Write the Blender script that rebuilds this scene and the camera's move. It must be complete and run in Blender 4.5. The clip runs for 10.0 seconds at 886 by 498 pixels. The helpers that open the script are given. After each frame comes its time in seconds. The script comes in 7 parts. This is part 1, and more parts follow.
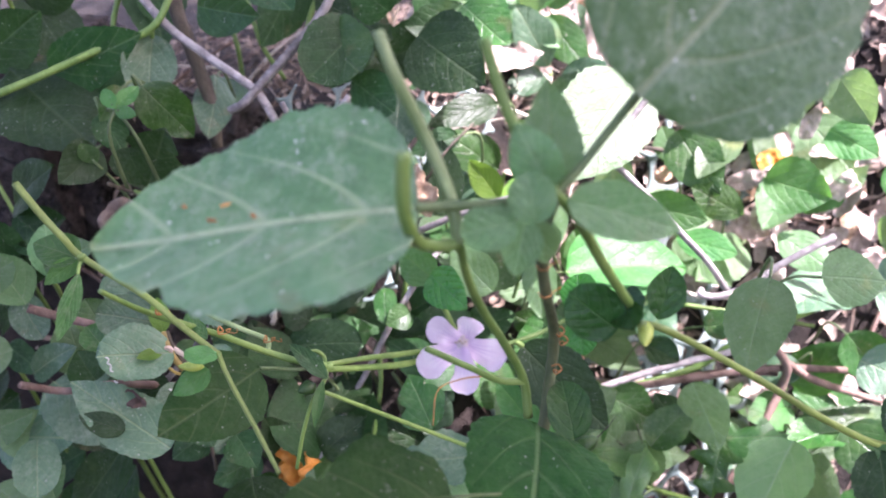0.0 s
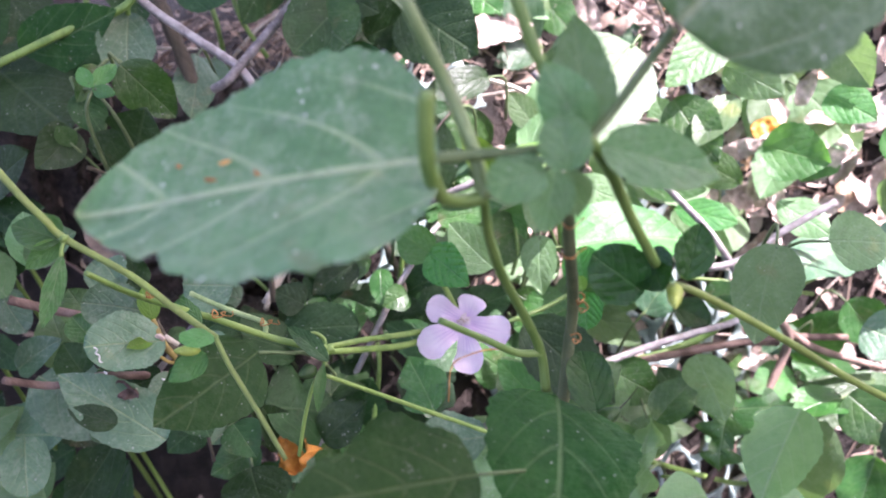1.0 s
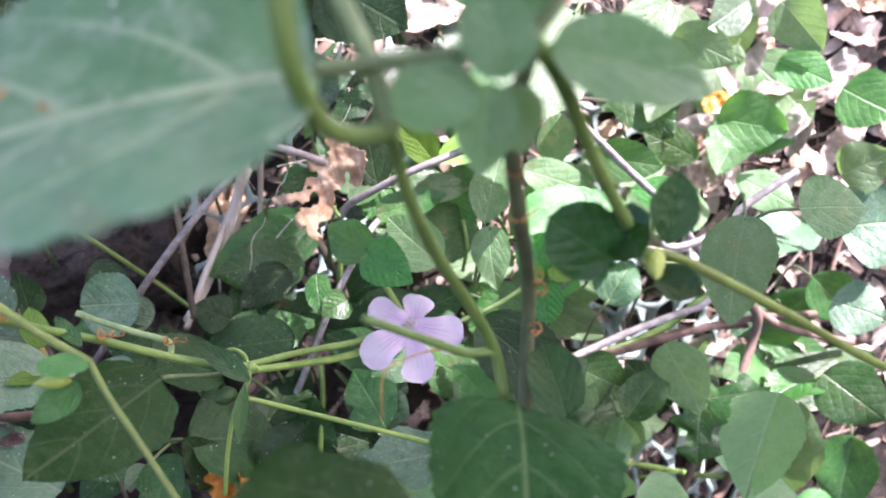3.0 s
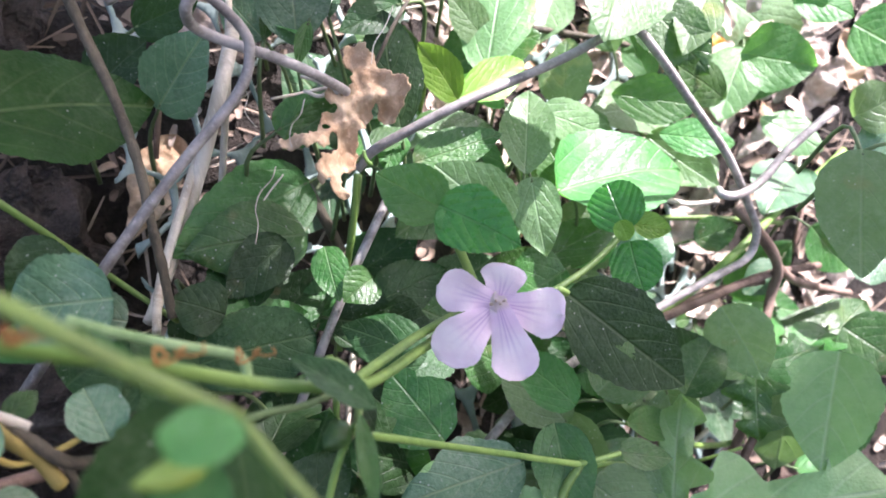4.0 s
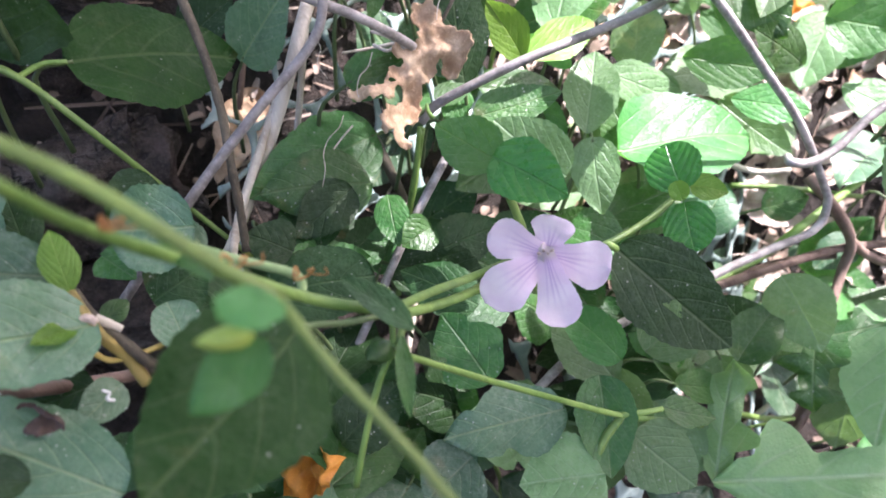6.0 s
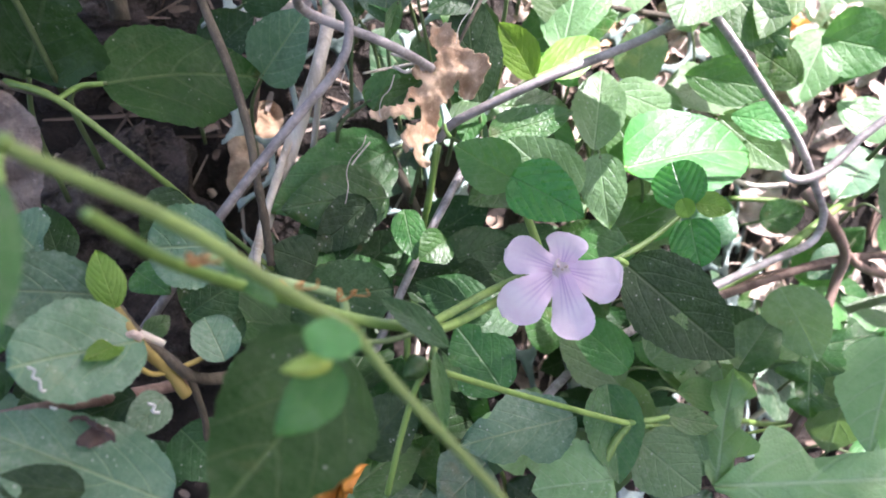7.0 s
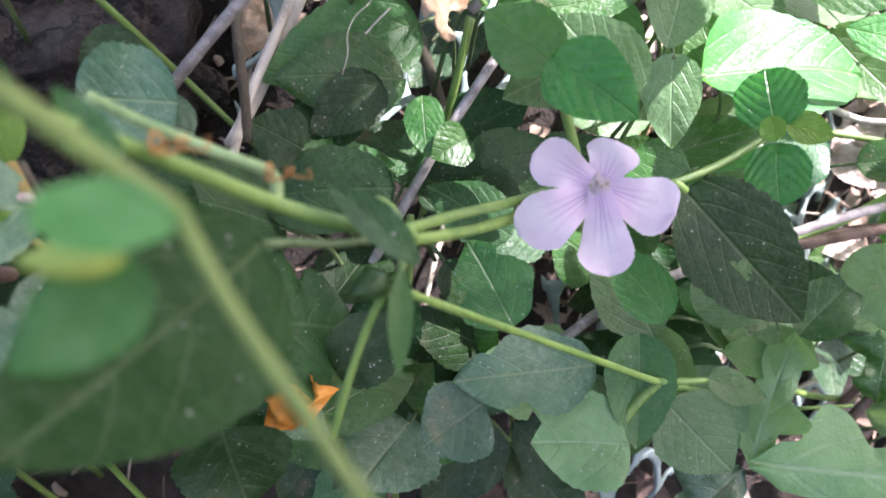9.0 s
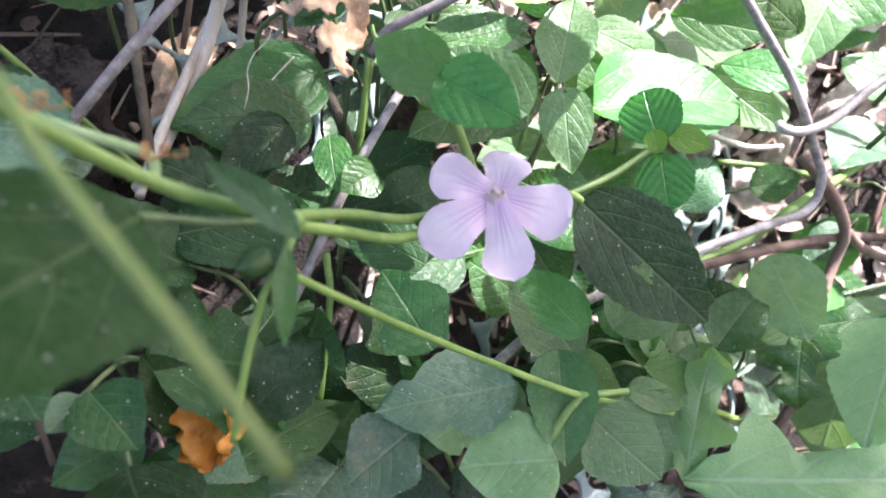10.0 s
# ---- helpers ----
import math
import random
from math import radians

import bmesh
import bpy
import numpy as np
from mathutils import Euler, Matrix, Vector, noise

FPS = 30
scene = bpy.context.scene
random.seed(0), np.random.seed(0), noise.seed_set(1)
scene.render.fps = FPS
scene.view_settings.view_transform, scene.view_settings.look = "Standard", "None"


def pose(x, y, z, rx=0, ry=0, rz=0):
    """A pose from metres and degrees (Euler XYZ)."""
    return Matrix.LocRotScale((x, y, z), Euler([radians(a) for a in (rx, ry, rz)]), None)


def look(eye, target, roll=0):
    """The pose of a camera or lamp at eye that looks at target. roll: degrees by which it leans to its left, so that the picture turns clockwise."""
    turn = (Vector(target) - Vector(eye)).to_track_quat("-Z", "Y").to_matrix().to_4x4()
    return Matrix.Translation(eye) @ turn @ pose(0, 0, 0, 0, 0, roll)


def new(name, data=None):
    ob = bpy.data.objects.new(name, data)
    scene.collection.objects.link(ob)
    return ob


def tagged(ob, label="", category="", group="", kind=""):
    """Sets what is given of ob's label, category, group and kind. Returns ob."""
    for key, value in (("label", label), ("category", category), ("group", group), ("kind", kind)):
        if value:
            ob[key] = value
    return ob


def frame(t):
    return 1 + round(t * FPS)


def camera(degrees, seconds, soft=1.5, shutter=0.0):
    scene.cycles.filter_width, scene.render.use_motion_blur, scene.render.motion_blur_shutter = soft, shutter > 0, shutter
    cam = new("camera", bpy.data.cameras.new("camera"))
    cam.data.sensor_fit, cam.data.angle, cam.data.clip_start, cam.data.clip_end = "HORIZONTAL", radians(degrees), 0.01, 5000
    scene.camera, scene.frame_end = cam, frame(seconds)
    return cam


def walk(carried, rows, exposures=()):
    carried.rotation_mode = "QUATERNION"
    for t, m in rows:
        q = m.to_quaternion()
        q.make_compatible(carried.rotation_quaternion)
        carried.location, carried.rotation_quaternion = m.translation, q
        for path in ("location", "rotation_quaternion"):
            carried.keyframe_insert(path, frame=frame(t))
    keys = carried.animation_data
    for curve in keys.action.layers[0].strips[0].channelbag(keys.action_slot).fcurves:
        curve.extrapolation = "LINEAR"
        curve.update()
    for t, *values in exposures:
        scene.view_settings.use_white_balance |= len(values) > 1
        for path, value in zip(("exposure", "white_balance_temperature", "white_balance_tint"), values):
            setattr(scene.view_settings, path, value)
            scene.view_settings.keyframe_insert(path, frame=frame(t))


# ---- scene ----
cam = camera(67.1, 10.0, soft=1.8)
cam.data.dof.use_dof, cam.data.dof.focus_distance, cam.data.dof.aperture_fstop = True, 0.135, 24.0
PATH = [
    (0, (0.0758, 0.0444, 0.2195), (0.0338, 0.4412, 0.0113), -7.15),
    (0.5, (0.0680, 0.0435, 0.2183), (0.0300, 0.4391, 0.0072), -7.78),
    (1, (0.0711, 0.0482, 0.2144), (0.0388, 0.4412, -0.0024), -8.35),
    (1.5, (0.0816, 0.0541, 0.2093), (0.0473, 0.4477, -0.0060), -9.05),
    (2, (0.0886, 0.0564, 0.2001), (0.0575, 0.4514, -0.0132), -9.56),
    (2.5, (0.0886, 0.0584, 0.1998), (0.0598, 0.4565, -0.0079), -10.04),
    (2.7, (0.0880, 0.0612, 0.1990), (0.0567, 0.4572, -0.0125), -10.81),
    (3.2, (0.0560, 0.0700, 0.2020), (0.0950, 0.4600, -0.0150), -8.50),
    (3.8, (0.0209, 0.1130, 0.1705), (0.1714, 0.4720, -0.0553), -4.85),
    (4, (0.0284, 0.1067, 0.1820), (0.1250, 0.4755, -0.0572), -5.24),
    (4.5, (0.0284, 0.1041, 0.1836), (0.0800, 0.4804, -0.0577), -6.64),
    (5, (0.0280, 0.1085, 0.1869), (0.0769, 0.4801, -0.0621), -7.63),
    (5.5, (0.0315, 0.1021, 0.1811), (0.0720, 0.4728, -0.0708), -7.24),
    (7, (0.0251, 0.0961, 0.1881), (0.0747, 0.4653, -0.0643), -6.07),
    (7.5, (0.0197, 0.0965, 0.1903), (0.0649, 0.4724, -0.0528), -8.48),
    (8, (0.0141, 0.0963, 0.1902), (0.0842, 0.4746, -0.0432), -6.82),
    (8.5, (0.0278, 0.0958, 0.1890), (0.0731, 0.4682, -0.0595), -7.65),
    (9, (0.0347, 0.1140, 0.1702), (0.0429, 0.4549, -0.1233), -3.16),
    (9.5, (0.0370, 0.1166, 0.1687), (0.0681, 0.4702, -0.1079), -0.19),
    (10, (0.0401, 0.1041, 0.1616), (0.0886, 0.4775, -0.0848), -3.69),
]
walk(cam, [(t, look(eye, target, roll)) for t, eye, target, roll in PATH], exposures=[(0, 2.40, 6250, 39), (2.7, 2.39, 6250, 39), (3.8, 2.33, 6300, 26), (8, 2.36, 6300, 28), (10, 2.51, 6300, 27)])

# ---------------------------------------------------------------- light
SUN_TO = Vector((0.75, -0.05, 1.0)).normalized()      # towards the sun
world = bpy.data.worlds.new("sky")
scene.world = world
world.use_nodes = True
wn = world.node_tree
sky = wn.nodes.new("ShaderNodeTexSky")
sky.sky_type = "NISHITA"
sky.sun_disc = False
sky.sun_elevation = math.asin(SUN_TO.z)
sky.sun_rotation = math.atan2(SUN_TO.x, SUN_TO.y)
sky.air_density, sky.dust_density, sky.ozone_density = 1.0, 5.0, 0.6
wn.nodes["Background"].inputs["Strength"].default_value = 0.123
wn.links.new(sky.outputs["Color"], wn.nodes["Background"].inputs["Color"])
sun = new("sun", bpy.data.lights.new("sun", "SUN"))
sun.data.energy, sun.data.angle, sun.data.color = 4.4, radians(0.6), (1.0, 0.985, 0.955)
sun.matrix_world = look(SUN_TO * 5, (0, 0, 0))


# ---------------------------------------------------------------- node helpers
class Nodes:
    def __init__(self, name):
        self.mat = bpy.data.materials.new(name)
        self.mat.use_nodes = True
        self.tree = self.mat.node_tree
        self.bsdf = self.tree.nodes["Principled BSDF"]
        self.out = self.tree.nodes["Material Output"]

    def put(self, value, socket):
        if isinstance(value, bpy.types.NodeSocket):
            self.tree.links.new(value, socket)
        else:
            socket.default_value = value

    def add(self, kind):
        return self.tree.nodes.new(kind)

    def math(self, op, a, b=0.0, clamp=False):
        n = self.add("ShaderNodeMath")
        n.operation, n.use_clamp = op, clamp
        self.put(a, n.inputs[0]), self.put(b, n.inputs[1])
        return n.outputs[0]

    def ramp(self, value, lo, hi, a=0.0, b=1.0):
        n = self.add("ShaderNodeMapRange")
        n.interpolation_type = "SMOOTHSTEP"
        self.put(value, n.inputs[0])
        for k, v in zip((1, 2, 3, 4), (lo, hi, a, b)):
            n.inputs[k].default_value = v
        return n.outputs[0]

    def mix(self, f, a, b, blend="MIX"):
        n = self.add("ShaderNodeMix")
        n.data_type, n.blend_type = "RGBA", blend
        self.put(f, n.inputs[0]), self.put(a, n.inputs[6]), self.put(b, n.inputs[7])
        return n.outputs[2]

    def noise(self, scale, detail=3.0, rough=0.55, coords=None):
        n = self.add("ShaderNodeTexNoise")
        n.inputs["Scale"].default_value, n.inputs["Detail"].default_value, n.inputs["Roughness"].default_value = scale, detail, rough
        self.tree.links.new(coords or self.coords(), n.inputs["Vector"])
        return n.outputs["Fac"]

    def cells(self, scale, coords=None):
        n = self.add("ShaderNodeTexVoronoi")
        n.inputs["Scale"].default_value = scale
        self.tree.links.new(coords or self.coords(), n.inputs["Vector"])
        return n.outputs["Distance"]

    def edges(self, scale, coords=None):
        n = self.add("ShaderNodeTexVoronoi")
        n.feature = "DISTANCE_TO_EDGE"
        n.inputs["Scale"].default_value = scale
        self.tree.links.new(coords or self.coords(), n.inputs["Vector"])
        return n.outputs["Distance"]

    def coords(self):
        """Object coordinates, moved on for every object, in metres."""
        t, o, v = self.add("ShaderNodeTexCoord"), self.add("ShaderNodeObjectInfo"), self.add("ShaderNodeVectorMath")
        v.operation = "ADD"
        self.tree.links.new(t.outputs["Object"], v.inputs[0])
        self.tree.links.new(self.math("MULTIPLY", o.outputs["Random"], 7.0), v.inputs[1])
        return v.outputs[0]

    def random(self):
        return self.add("ShaderNodeObjectInfo").outputs["Random"]

    def bump(self, height, strength, distance=0.001):
        n = self.add("ShaderNodeBump")
        n.inputs["Strength"].default_value, n.inputs["Distance"].default_value = strength, distance
        self.put(height, n.inputs["Height"])
        self.tree.links.new(n.outputs[0], self.bsdf.inputs["Normal"])
        return n.outputs[0]


def rgb(r, g, b):
    return (r, g, b, 1.0)


def leaf_material(name, deep, light, vein, dust=0.25, through_light=0.3, rough=0.45, veins=5.0, worn=0.55, relief=0.2, gloss=0.40, ribs=0.50):
    """A living leaf: veins by its own length and width, blotches, dust and pale specks."""
    m = Nodes(name)
    uv = m.add("ShaderNodeUVMap")
    uv.uv_map = "blade"
    sep = m.add("ShaderNodeSeparateXYZ")
    m.tree.links.new(uv.outputs[0], sep.inputs[0])
    u, v = sep.outputs[0], sep.outputs[1]
    a = m.math("ABSOLUTE", m.math("SUBTRACT", v, 0.5))
    mid = m.ramp(a, 0.004, 0.026, 1.0, 0.0)
    arc = m.math("SUBTRACT", u, m.math("MULTIPLY", m.math("POWER", a, 1.45), 1.7))
    saw = m.math("ABSOLUTE", m.math("SUBTRACT", m.math("FRACT", m.math("MULTIPLY", arc, veins)), 0.5))
    side = m.math("MULTIPLY", m.ramp(saw, 0.020, 0.085, 1.0, 0.0), m.ramp(a, 0.16, 0.46, 1.0, 0.15))
    pillow = m.ramp(saw, 0.0, 0.5, 0.0, 1.0)
    line = m.math("MAXIMUM", m.math("MULTIPLY", mid, 1.3), m.math("MULTIPLY", side, 0.62))
    blotch = m.noise(130, 5, 0.68)
    fine = m.noise(900, 4, 0.65)
    net = m.cells(1100)
    mesh = m.ramp(m.edges(620), 0.0, 0.09, 1.0, 0.0)
    tone = m.mix(m.ramp(blotch, 0.3, 0.7), rgb(*deep), rgb(*light))
    tone = m.mix(m.math("MULTIPLY", m.ramp(net, 0.0, 0.6), 0.18), tone, rgb(*light))
    tone = m.mix(m.math("MULTIPLY", mesh, 0.05), tone, rgb(*vein))
    tone = m.mix(m.math("MULTIPLY", line, ribs), tone, rgb(*vein))
    hue = m.add("ShaderNodeHueSaturation")
    m.put(m.ramp(m.random(), 0, 1, 0.485, 0.512), hue.inputs["Hue"])
    m.put(m.ramp(m.random(), 0, 1, 0.64, 1.22), hue.inputs["Value"])
    hue.inputs["Saturation"].default_value = 1.18
    m.put(tone, hue.inputs["Color"])
    dusty = m.math("MULTIPLY", m.ramp(m.noise(70, 6, 0.72), 0.40, 0.68), m.ramp(fine, 0.36, 0.62))
    tone = m.mix(m.math("MULTIPLY", m.ramp(m.noise(330, 4, 0.7), 0.48, 0.72), 0.35), hue.outputs[0], rgb(deep[0] * 0.6, deep[1] * 0.6, deep[2] * 0.6))
    tone = m.mix(m.math("MULTIPLY", dusty, dust), tone, rgb(0.25, 0.33, 0.22))
    mottle = m.math("MULTIPLY", m.ramp(m.noise(520, 6, 0.78), 0.44, 0.66), m.ramp(m.noise(120, 4, 0.7), 0.35, 0.62))
    tone = m.mix(m.math("MULTIPLY", mottle, dust * 0.9), tone, rgb(0.36, 0.41, 0.33))
    spot = m.math("MULTIPLY", m.ramp(m.noise(1400, 4, 0.7), 0.58, 0.68), m.ramp(m.noise(100, 5, 0.75), 0.56, 0.70))
    tone = m.mix(m.math("MULTIPLY", spot, worn), tone, rgb(0.62, 0.62, 0.54))
    grit = m.math("MULTIPLY", m.ramp(m.cells(640), 0.10, 0.17, 1.0, 0.0), m.ramp(m.noise(190, 5, 0.75), 0.50, 0.58))
    tone = m.mix(m.math("MULTIPLY", grit, min(1.0, worn * worn * 1.6)), tone, rgb(0.66, 0.66, 0.60))
    scar = m.math("MULTIPLY", m.ramp(m.noise(95, 3), 0.64, 0.74), worn)
    tone = m.mix(m.math("MULTIPLY", scar, 0.6), tone, rgb(0.20, 0.15, 0.07))
    rim = m.ramp(m.math("ADD", m.math("MULTIPLY", blotch, 0.5), m.noise(45, 3, 0.6)), 0.92, 1.02)
    tone = m.mix(m.math("MULTIPLY", rim, worn * 0.7), tone, rgb(light[0] * 1.9, light[1] * 1.25, light[2] * 0.8))
    m.put(tone, m.bsdf.inputs["Base Color"])
    m.put(m.math("ADD", m.math("MULTIPLY", dusty, 0.3), rough), m.bsdf.inputs["Roughness"])
    m.bsdf.inputs["Specular IOR Level"].default_value = gloss
    height = m.math("ADD", m.math("MULTIPLY", line, -0.5), m.math("ADD", m.math("MULTIPLY", pillow, relief * 0.4), m.math("ADD", m.math("MULTIPLY", net, 0.3), m.math("SUBTRACT", m.math("MULTIPLY", blotch, 1.3), m.math("MULTIPLY", mesh, 0.06)))))
    normal = m.bump(height, 0.55, 0.0006)
    tr = m.add("ShaderNodeBsdfTranslucent")
    m.put(m.mix(0.5, tone, rgb(light[0] * 1.6, light[1] * 1.9, light[2] * 0.7)), tr.inputs["Color"])
    m.tree.links.new(normal, tr.inputs["Normal"])
    mixer = m.add("ShaderNodeMixShader")
    mixer.inputs[0].default_value = through_light
    m.tree.links.new(m.bsdf.outputs[0], mixer.inputs[1])
    m.tree.links.new(tr.outputs[0], mixer.inputs[2])
    m.tree.links.new(mixer.outputs[0], m.out.inputs["Surface"])
    return m.mat


def plain_material(name, dark, light, scale, rough=0.7, bump=0.5, metal=0.0, stretch=1.0, depth=0.001):
    """Two tones over coarse and fine noise, with relief."""
    m = Nodes(name)
    c = m.coords()
    if stretch != 1.0:
        s = m.add("ShaderNodeVectorMath")
        s.operation = "MULTIPLY"
        s.inputs[1].default_value = (1, 1, stretch)
        m.tree.links.new(c, s.inputs[0])
        c = s.outputs[0]
    big, small = m.noise(scale, 5, 0.6, c), m.noise(scale * 7, 4, 0.65, c)
    tone = m.mix(m.ramp(big, 0.32, 0.68), rgb(*dark), rgb(*light))
    tone = m.mix(m.math("MULTIPLY", m.ramp(small, 0.5, 0.75), 0.45), tone, rgb(*[min(1, x * 1.5) for x in light]))
    hue = m.add("ShaderNodeHueSaturation")
    m.put(m.ramp(m.random(), 0, 1, 0.8, 1.18), hue.inputs["Value"])
    m.put(tone, hue.inputs["Color"])
    m.put(hue.outputs[0], m.bsdf.inputs["Base Color"])
    m.bsdf.inputs["Roughness"].default_value, m.bsdf.inputs["Metallic"].default_value = rough, metal
    m.bump(m.math("ADD", big, m.math("MULTIPLY", small, 0.6)), bump, depth)
    return m.mat


LEAF = {
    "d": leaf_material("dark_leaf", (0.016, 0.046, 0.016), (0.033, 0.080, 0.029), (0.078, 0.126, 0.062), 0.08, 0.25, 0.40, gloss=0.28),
    "g": leaf_material("green_leaf", (0.029, 0.095, 0.027), (0.060, 0.145, 0.041), (0.126, 0.194, 0.090), 0.14, 0.32, 0.34, gloss=0.5),
    "b": leaf_material("young_dark_leaf", (0.028, 0.122, 0.025), (0.062, 0.182, 0.043), (0.066, 0.145, 0.059), 0.06, 0.30, 0.27, 5.0, 0.08, 0.80, gloss=0.6),
    "s": leaf_material("dusty_leaf", (0.050, 0.116, 0.064), (0.094, 0.174, 0.100), (0.206, 0.264, 0.149), 0.30, 0.22, 0.36, gloss=0.6),
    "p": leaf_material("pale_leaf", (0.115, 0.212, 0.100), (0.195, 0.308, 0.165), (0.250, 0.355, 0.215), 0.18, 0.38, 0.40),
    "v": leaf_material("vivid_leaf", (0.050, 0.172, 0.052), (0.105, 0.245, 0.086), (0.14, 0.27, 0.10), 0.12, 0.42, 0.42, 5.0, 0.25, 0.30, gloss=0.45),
    # Dusty, and lifted further to make up for light the crown takes away.
    "q": leaf_material("large_dusty_leaf", (0.068, 0.146, 0.068), (0.124, 0.222, 0.114), (0.300, 0.370, 0.240), 0.52, 0.22, 0.42, 3.4, 0.75, 0.5, gloss=0.5, ribs=0.95),
    "k": leaf_material("broad_green_leaf", (0.014, 0.056, 0.015), (0.030, 0.090, 0.026), (0.110, 0.175, 0.080), 0.06, 0.28, 0.45, 3.8, 0.45, 0.4, gloss=0.16, ribs=0.60),
    "c": leaf_material("dark_round_leaf", (0.010, 0.048, 0.011), (0.022, 0.078, 0.018), (0.045, 0.105, 0.036), 0.04, 0.30, 0.30, 4.0, 0.10, 0.2, gloss=0.35),
    "m": leaf_material("velvety_leaf", (0.105, 0.215, 0.100), (0.165, 0.285, 0.145), (0.260, 0.370, 0.215), 0.22, 0.30, 0.45, 4.0, 0.35, 0.2, gloss=0.4),
    # Lightened past a real leaf to make up for skylight blocked from above.
    "w": leaf_material("brightened_leaf", (0.185, 0.350, 0.160), (0.270, 0.450, 0.225), (0.360, 0.500, 0.310), 0.10, 0.35, 0.36, 4.0, 0.20, 0.4, gloss=0.6, ribs=0.70),
    "y": leaf_material("fresh_leaf", (0.115, 0.240, 0.055), (0.190, 0.320, 0.085), (0.286, 0.407, 0.132), 0.05, 0.40, 0.38, 6.0, 0.1, 0.25),
}
STEM = plain_material("green_stem", (0.095, 0.185, 0.036), (0.18, 0.285, 0.068), 160, 0.5, 0.3, 0.0, 0.25, 0.0004)
PURPLE = plain_material("flushed_stem", (0.120, 0.170, 0.034), (0.195, 0.280, 0.058), 130, 0.5, 0.3, 0.0, 0.3, 0.0004)
PALE = plain_material("pale_green_stem", (0.16, 0.25, 0.085), (0.27, 0.37, 0.16), 160, 0.5, 0.3, 0.0, 0.25, 0.0004)
TWIG2 = plain_material("dark_hairy_stem", (0.050, 0.070, 0.028), (0.115, 0.135, 0.060), 170, 0.65, 0.5, 0.0, 0.3, 0.0005)
OCHRE = plain_material("ochre_stem", (0.20, 0.15, 0.035), (0.36, 0.27, 0.075), 150, 0.6, 0.4, 0.0, 0.3, 0.0005)
STRAW = plain_material("dry_straw", (0.36, 0.31, 0.24), (0.60, 0.55, 0.46), 150, 0.75, 0.5, 0.0, 0.2, 0.0006)
TWIG = plain_material("brown_twig", (0.042, 0.034, 0.022), (0.110, 0.090, 0.060), 170, 0.8, 0.7, 0.0, 0.3, 0.0008)
BARK = plain_material("reddish_bark", (0.10, 0.060, 0.042), (0.23, 0.155, 0.12), 150, 0.8, 0.7, 0.0, 0.3, 0.0008)
PETIOLE = plain_material("leaf_stalk_green", (0.060, 0.105, 0.035), (0.12, 0.17, 0.065), 160, 0.6, 0.3, 0.0, 0.3, 0.0004)
WIRE = plain_material("weathered_zinc", (0.17, 0.152, 0.142), (0.40, 0.365, 0.345), 220, 0.6, 0.35, 0.15, 1.0, 0.0003)
# Soil colour lowered so the shaded gaps between leaves read darker.
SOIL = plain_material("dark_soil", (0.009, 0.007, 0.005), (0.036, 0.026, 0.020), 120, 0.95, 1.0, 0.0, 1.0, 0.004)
DRY = plain_material("dry_leaf", (0.33, 0.20, 0.11), (0.66, 0.49, 0.33), 110, 0.75, 0.7, 0.0, 1.0, 0.0012)
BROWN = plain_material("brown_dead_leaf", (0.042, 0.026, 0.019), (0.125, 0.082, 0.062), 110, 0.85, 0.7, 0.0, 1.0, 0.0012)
LITTER = plain_material("pale_litter", (0.33, 0.25, 0.20), (0.64, 0.53, 0.46), 110, 0.8, 0.7, 0.0, 1.0, 0.0012)
ORANGE = plain_material("orange_leaf", (0.48, 0.17, 0.02), (0.68, 0.31, 0.04), 120, 0.55, 0.4, 0.0, 1.0, 0.0006)
TENDRIL = plain_material("rusty_tendril", (0.30, 0.12, 0.03), (0.50, 0.24, 0.07), 200, 0.7, 0.4, 0.0, 1.0, 0.0004)
NET = plain_material("pale_teal_plastic", (0.13, 0.19, 0.172), (0.27, 0.335, 0.31), 60, 0.6, 0.3, 0.0, 1.0, 0.0008)
BUD = plain_material("yellow_bud", (0.20, 0.29, 0.04), (0.33, 0.40, 0.08), 160, 0.45, 0.3, 0.0, 1.0, 0.0004)
CHALK = plain_material("white_track", (0.55, 0.57, 0.52), (0.72, 0.73, 0.68), 300, 0.8, 0.2)
GREY = plain_material("dry_pod", (0.10, 0.075, 0.06), (0.22, 0.18, 0.15), 90, 0.9, 0.8, 0.0, 1.0, 0.002)


def scrap_material():
    """Every scrap its own tone."""
    m = Nodes("dry_scraps")
    geo = m.add("ShaderNodeNewGeometry")
    r = geo.outputs["Random Per Island"]
    tone = m.mix(m.ramp(r, 0.0, 0.6), rgb(0.06, 0.040, 0.030), rgb(0.30, 0.22, 0.165))
    tone = m.mix(m.ramp(r, 0.6, 1.0), tone, rgb(0.46, 0.385, 0.32))
    tone = m.mix(m.math("MULTIPLY", m.ramp(m.noise(400, 4, 0.7), 0.4, 0.7), 0.4), tone, rgb(0.16, 0.11, 0.08))
    m.put(tone, m.bsdf.inputs["Base Color"])
    m.bsdf.inputs["Roughness"].default_value = 0.85
    m.bump(m.noise(600, 4), 0.5, 0.0008)
    return m.mat


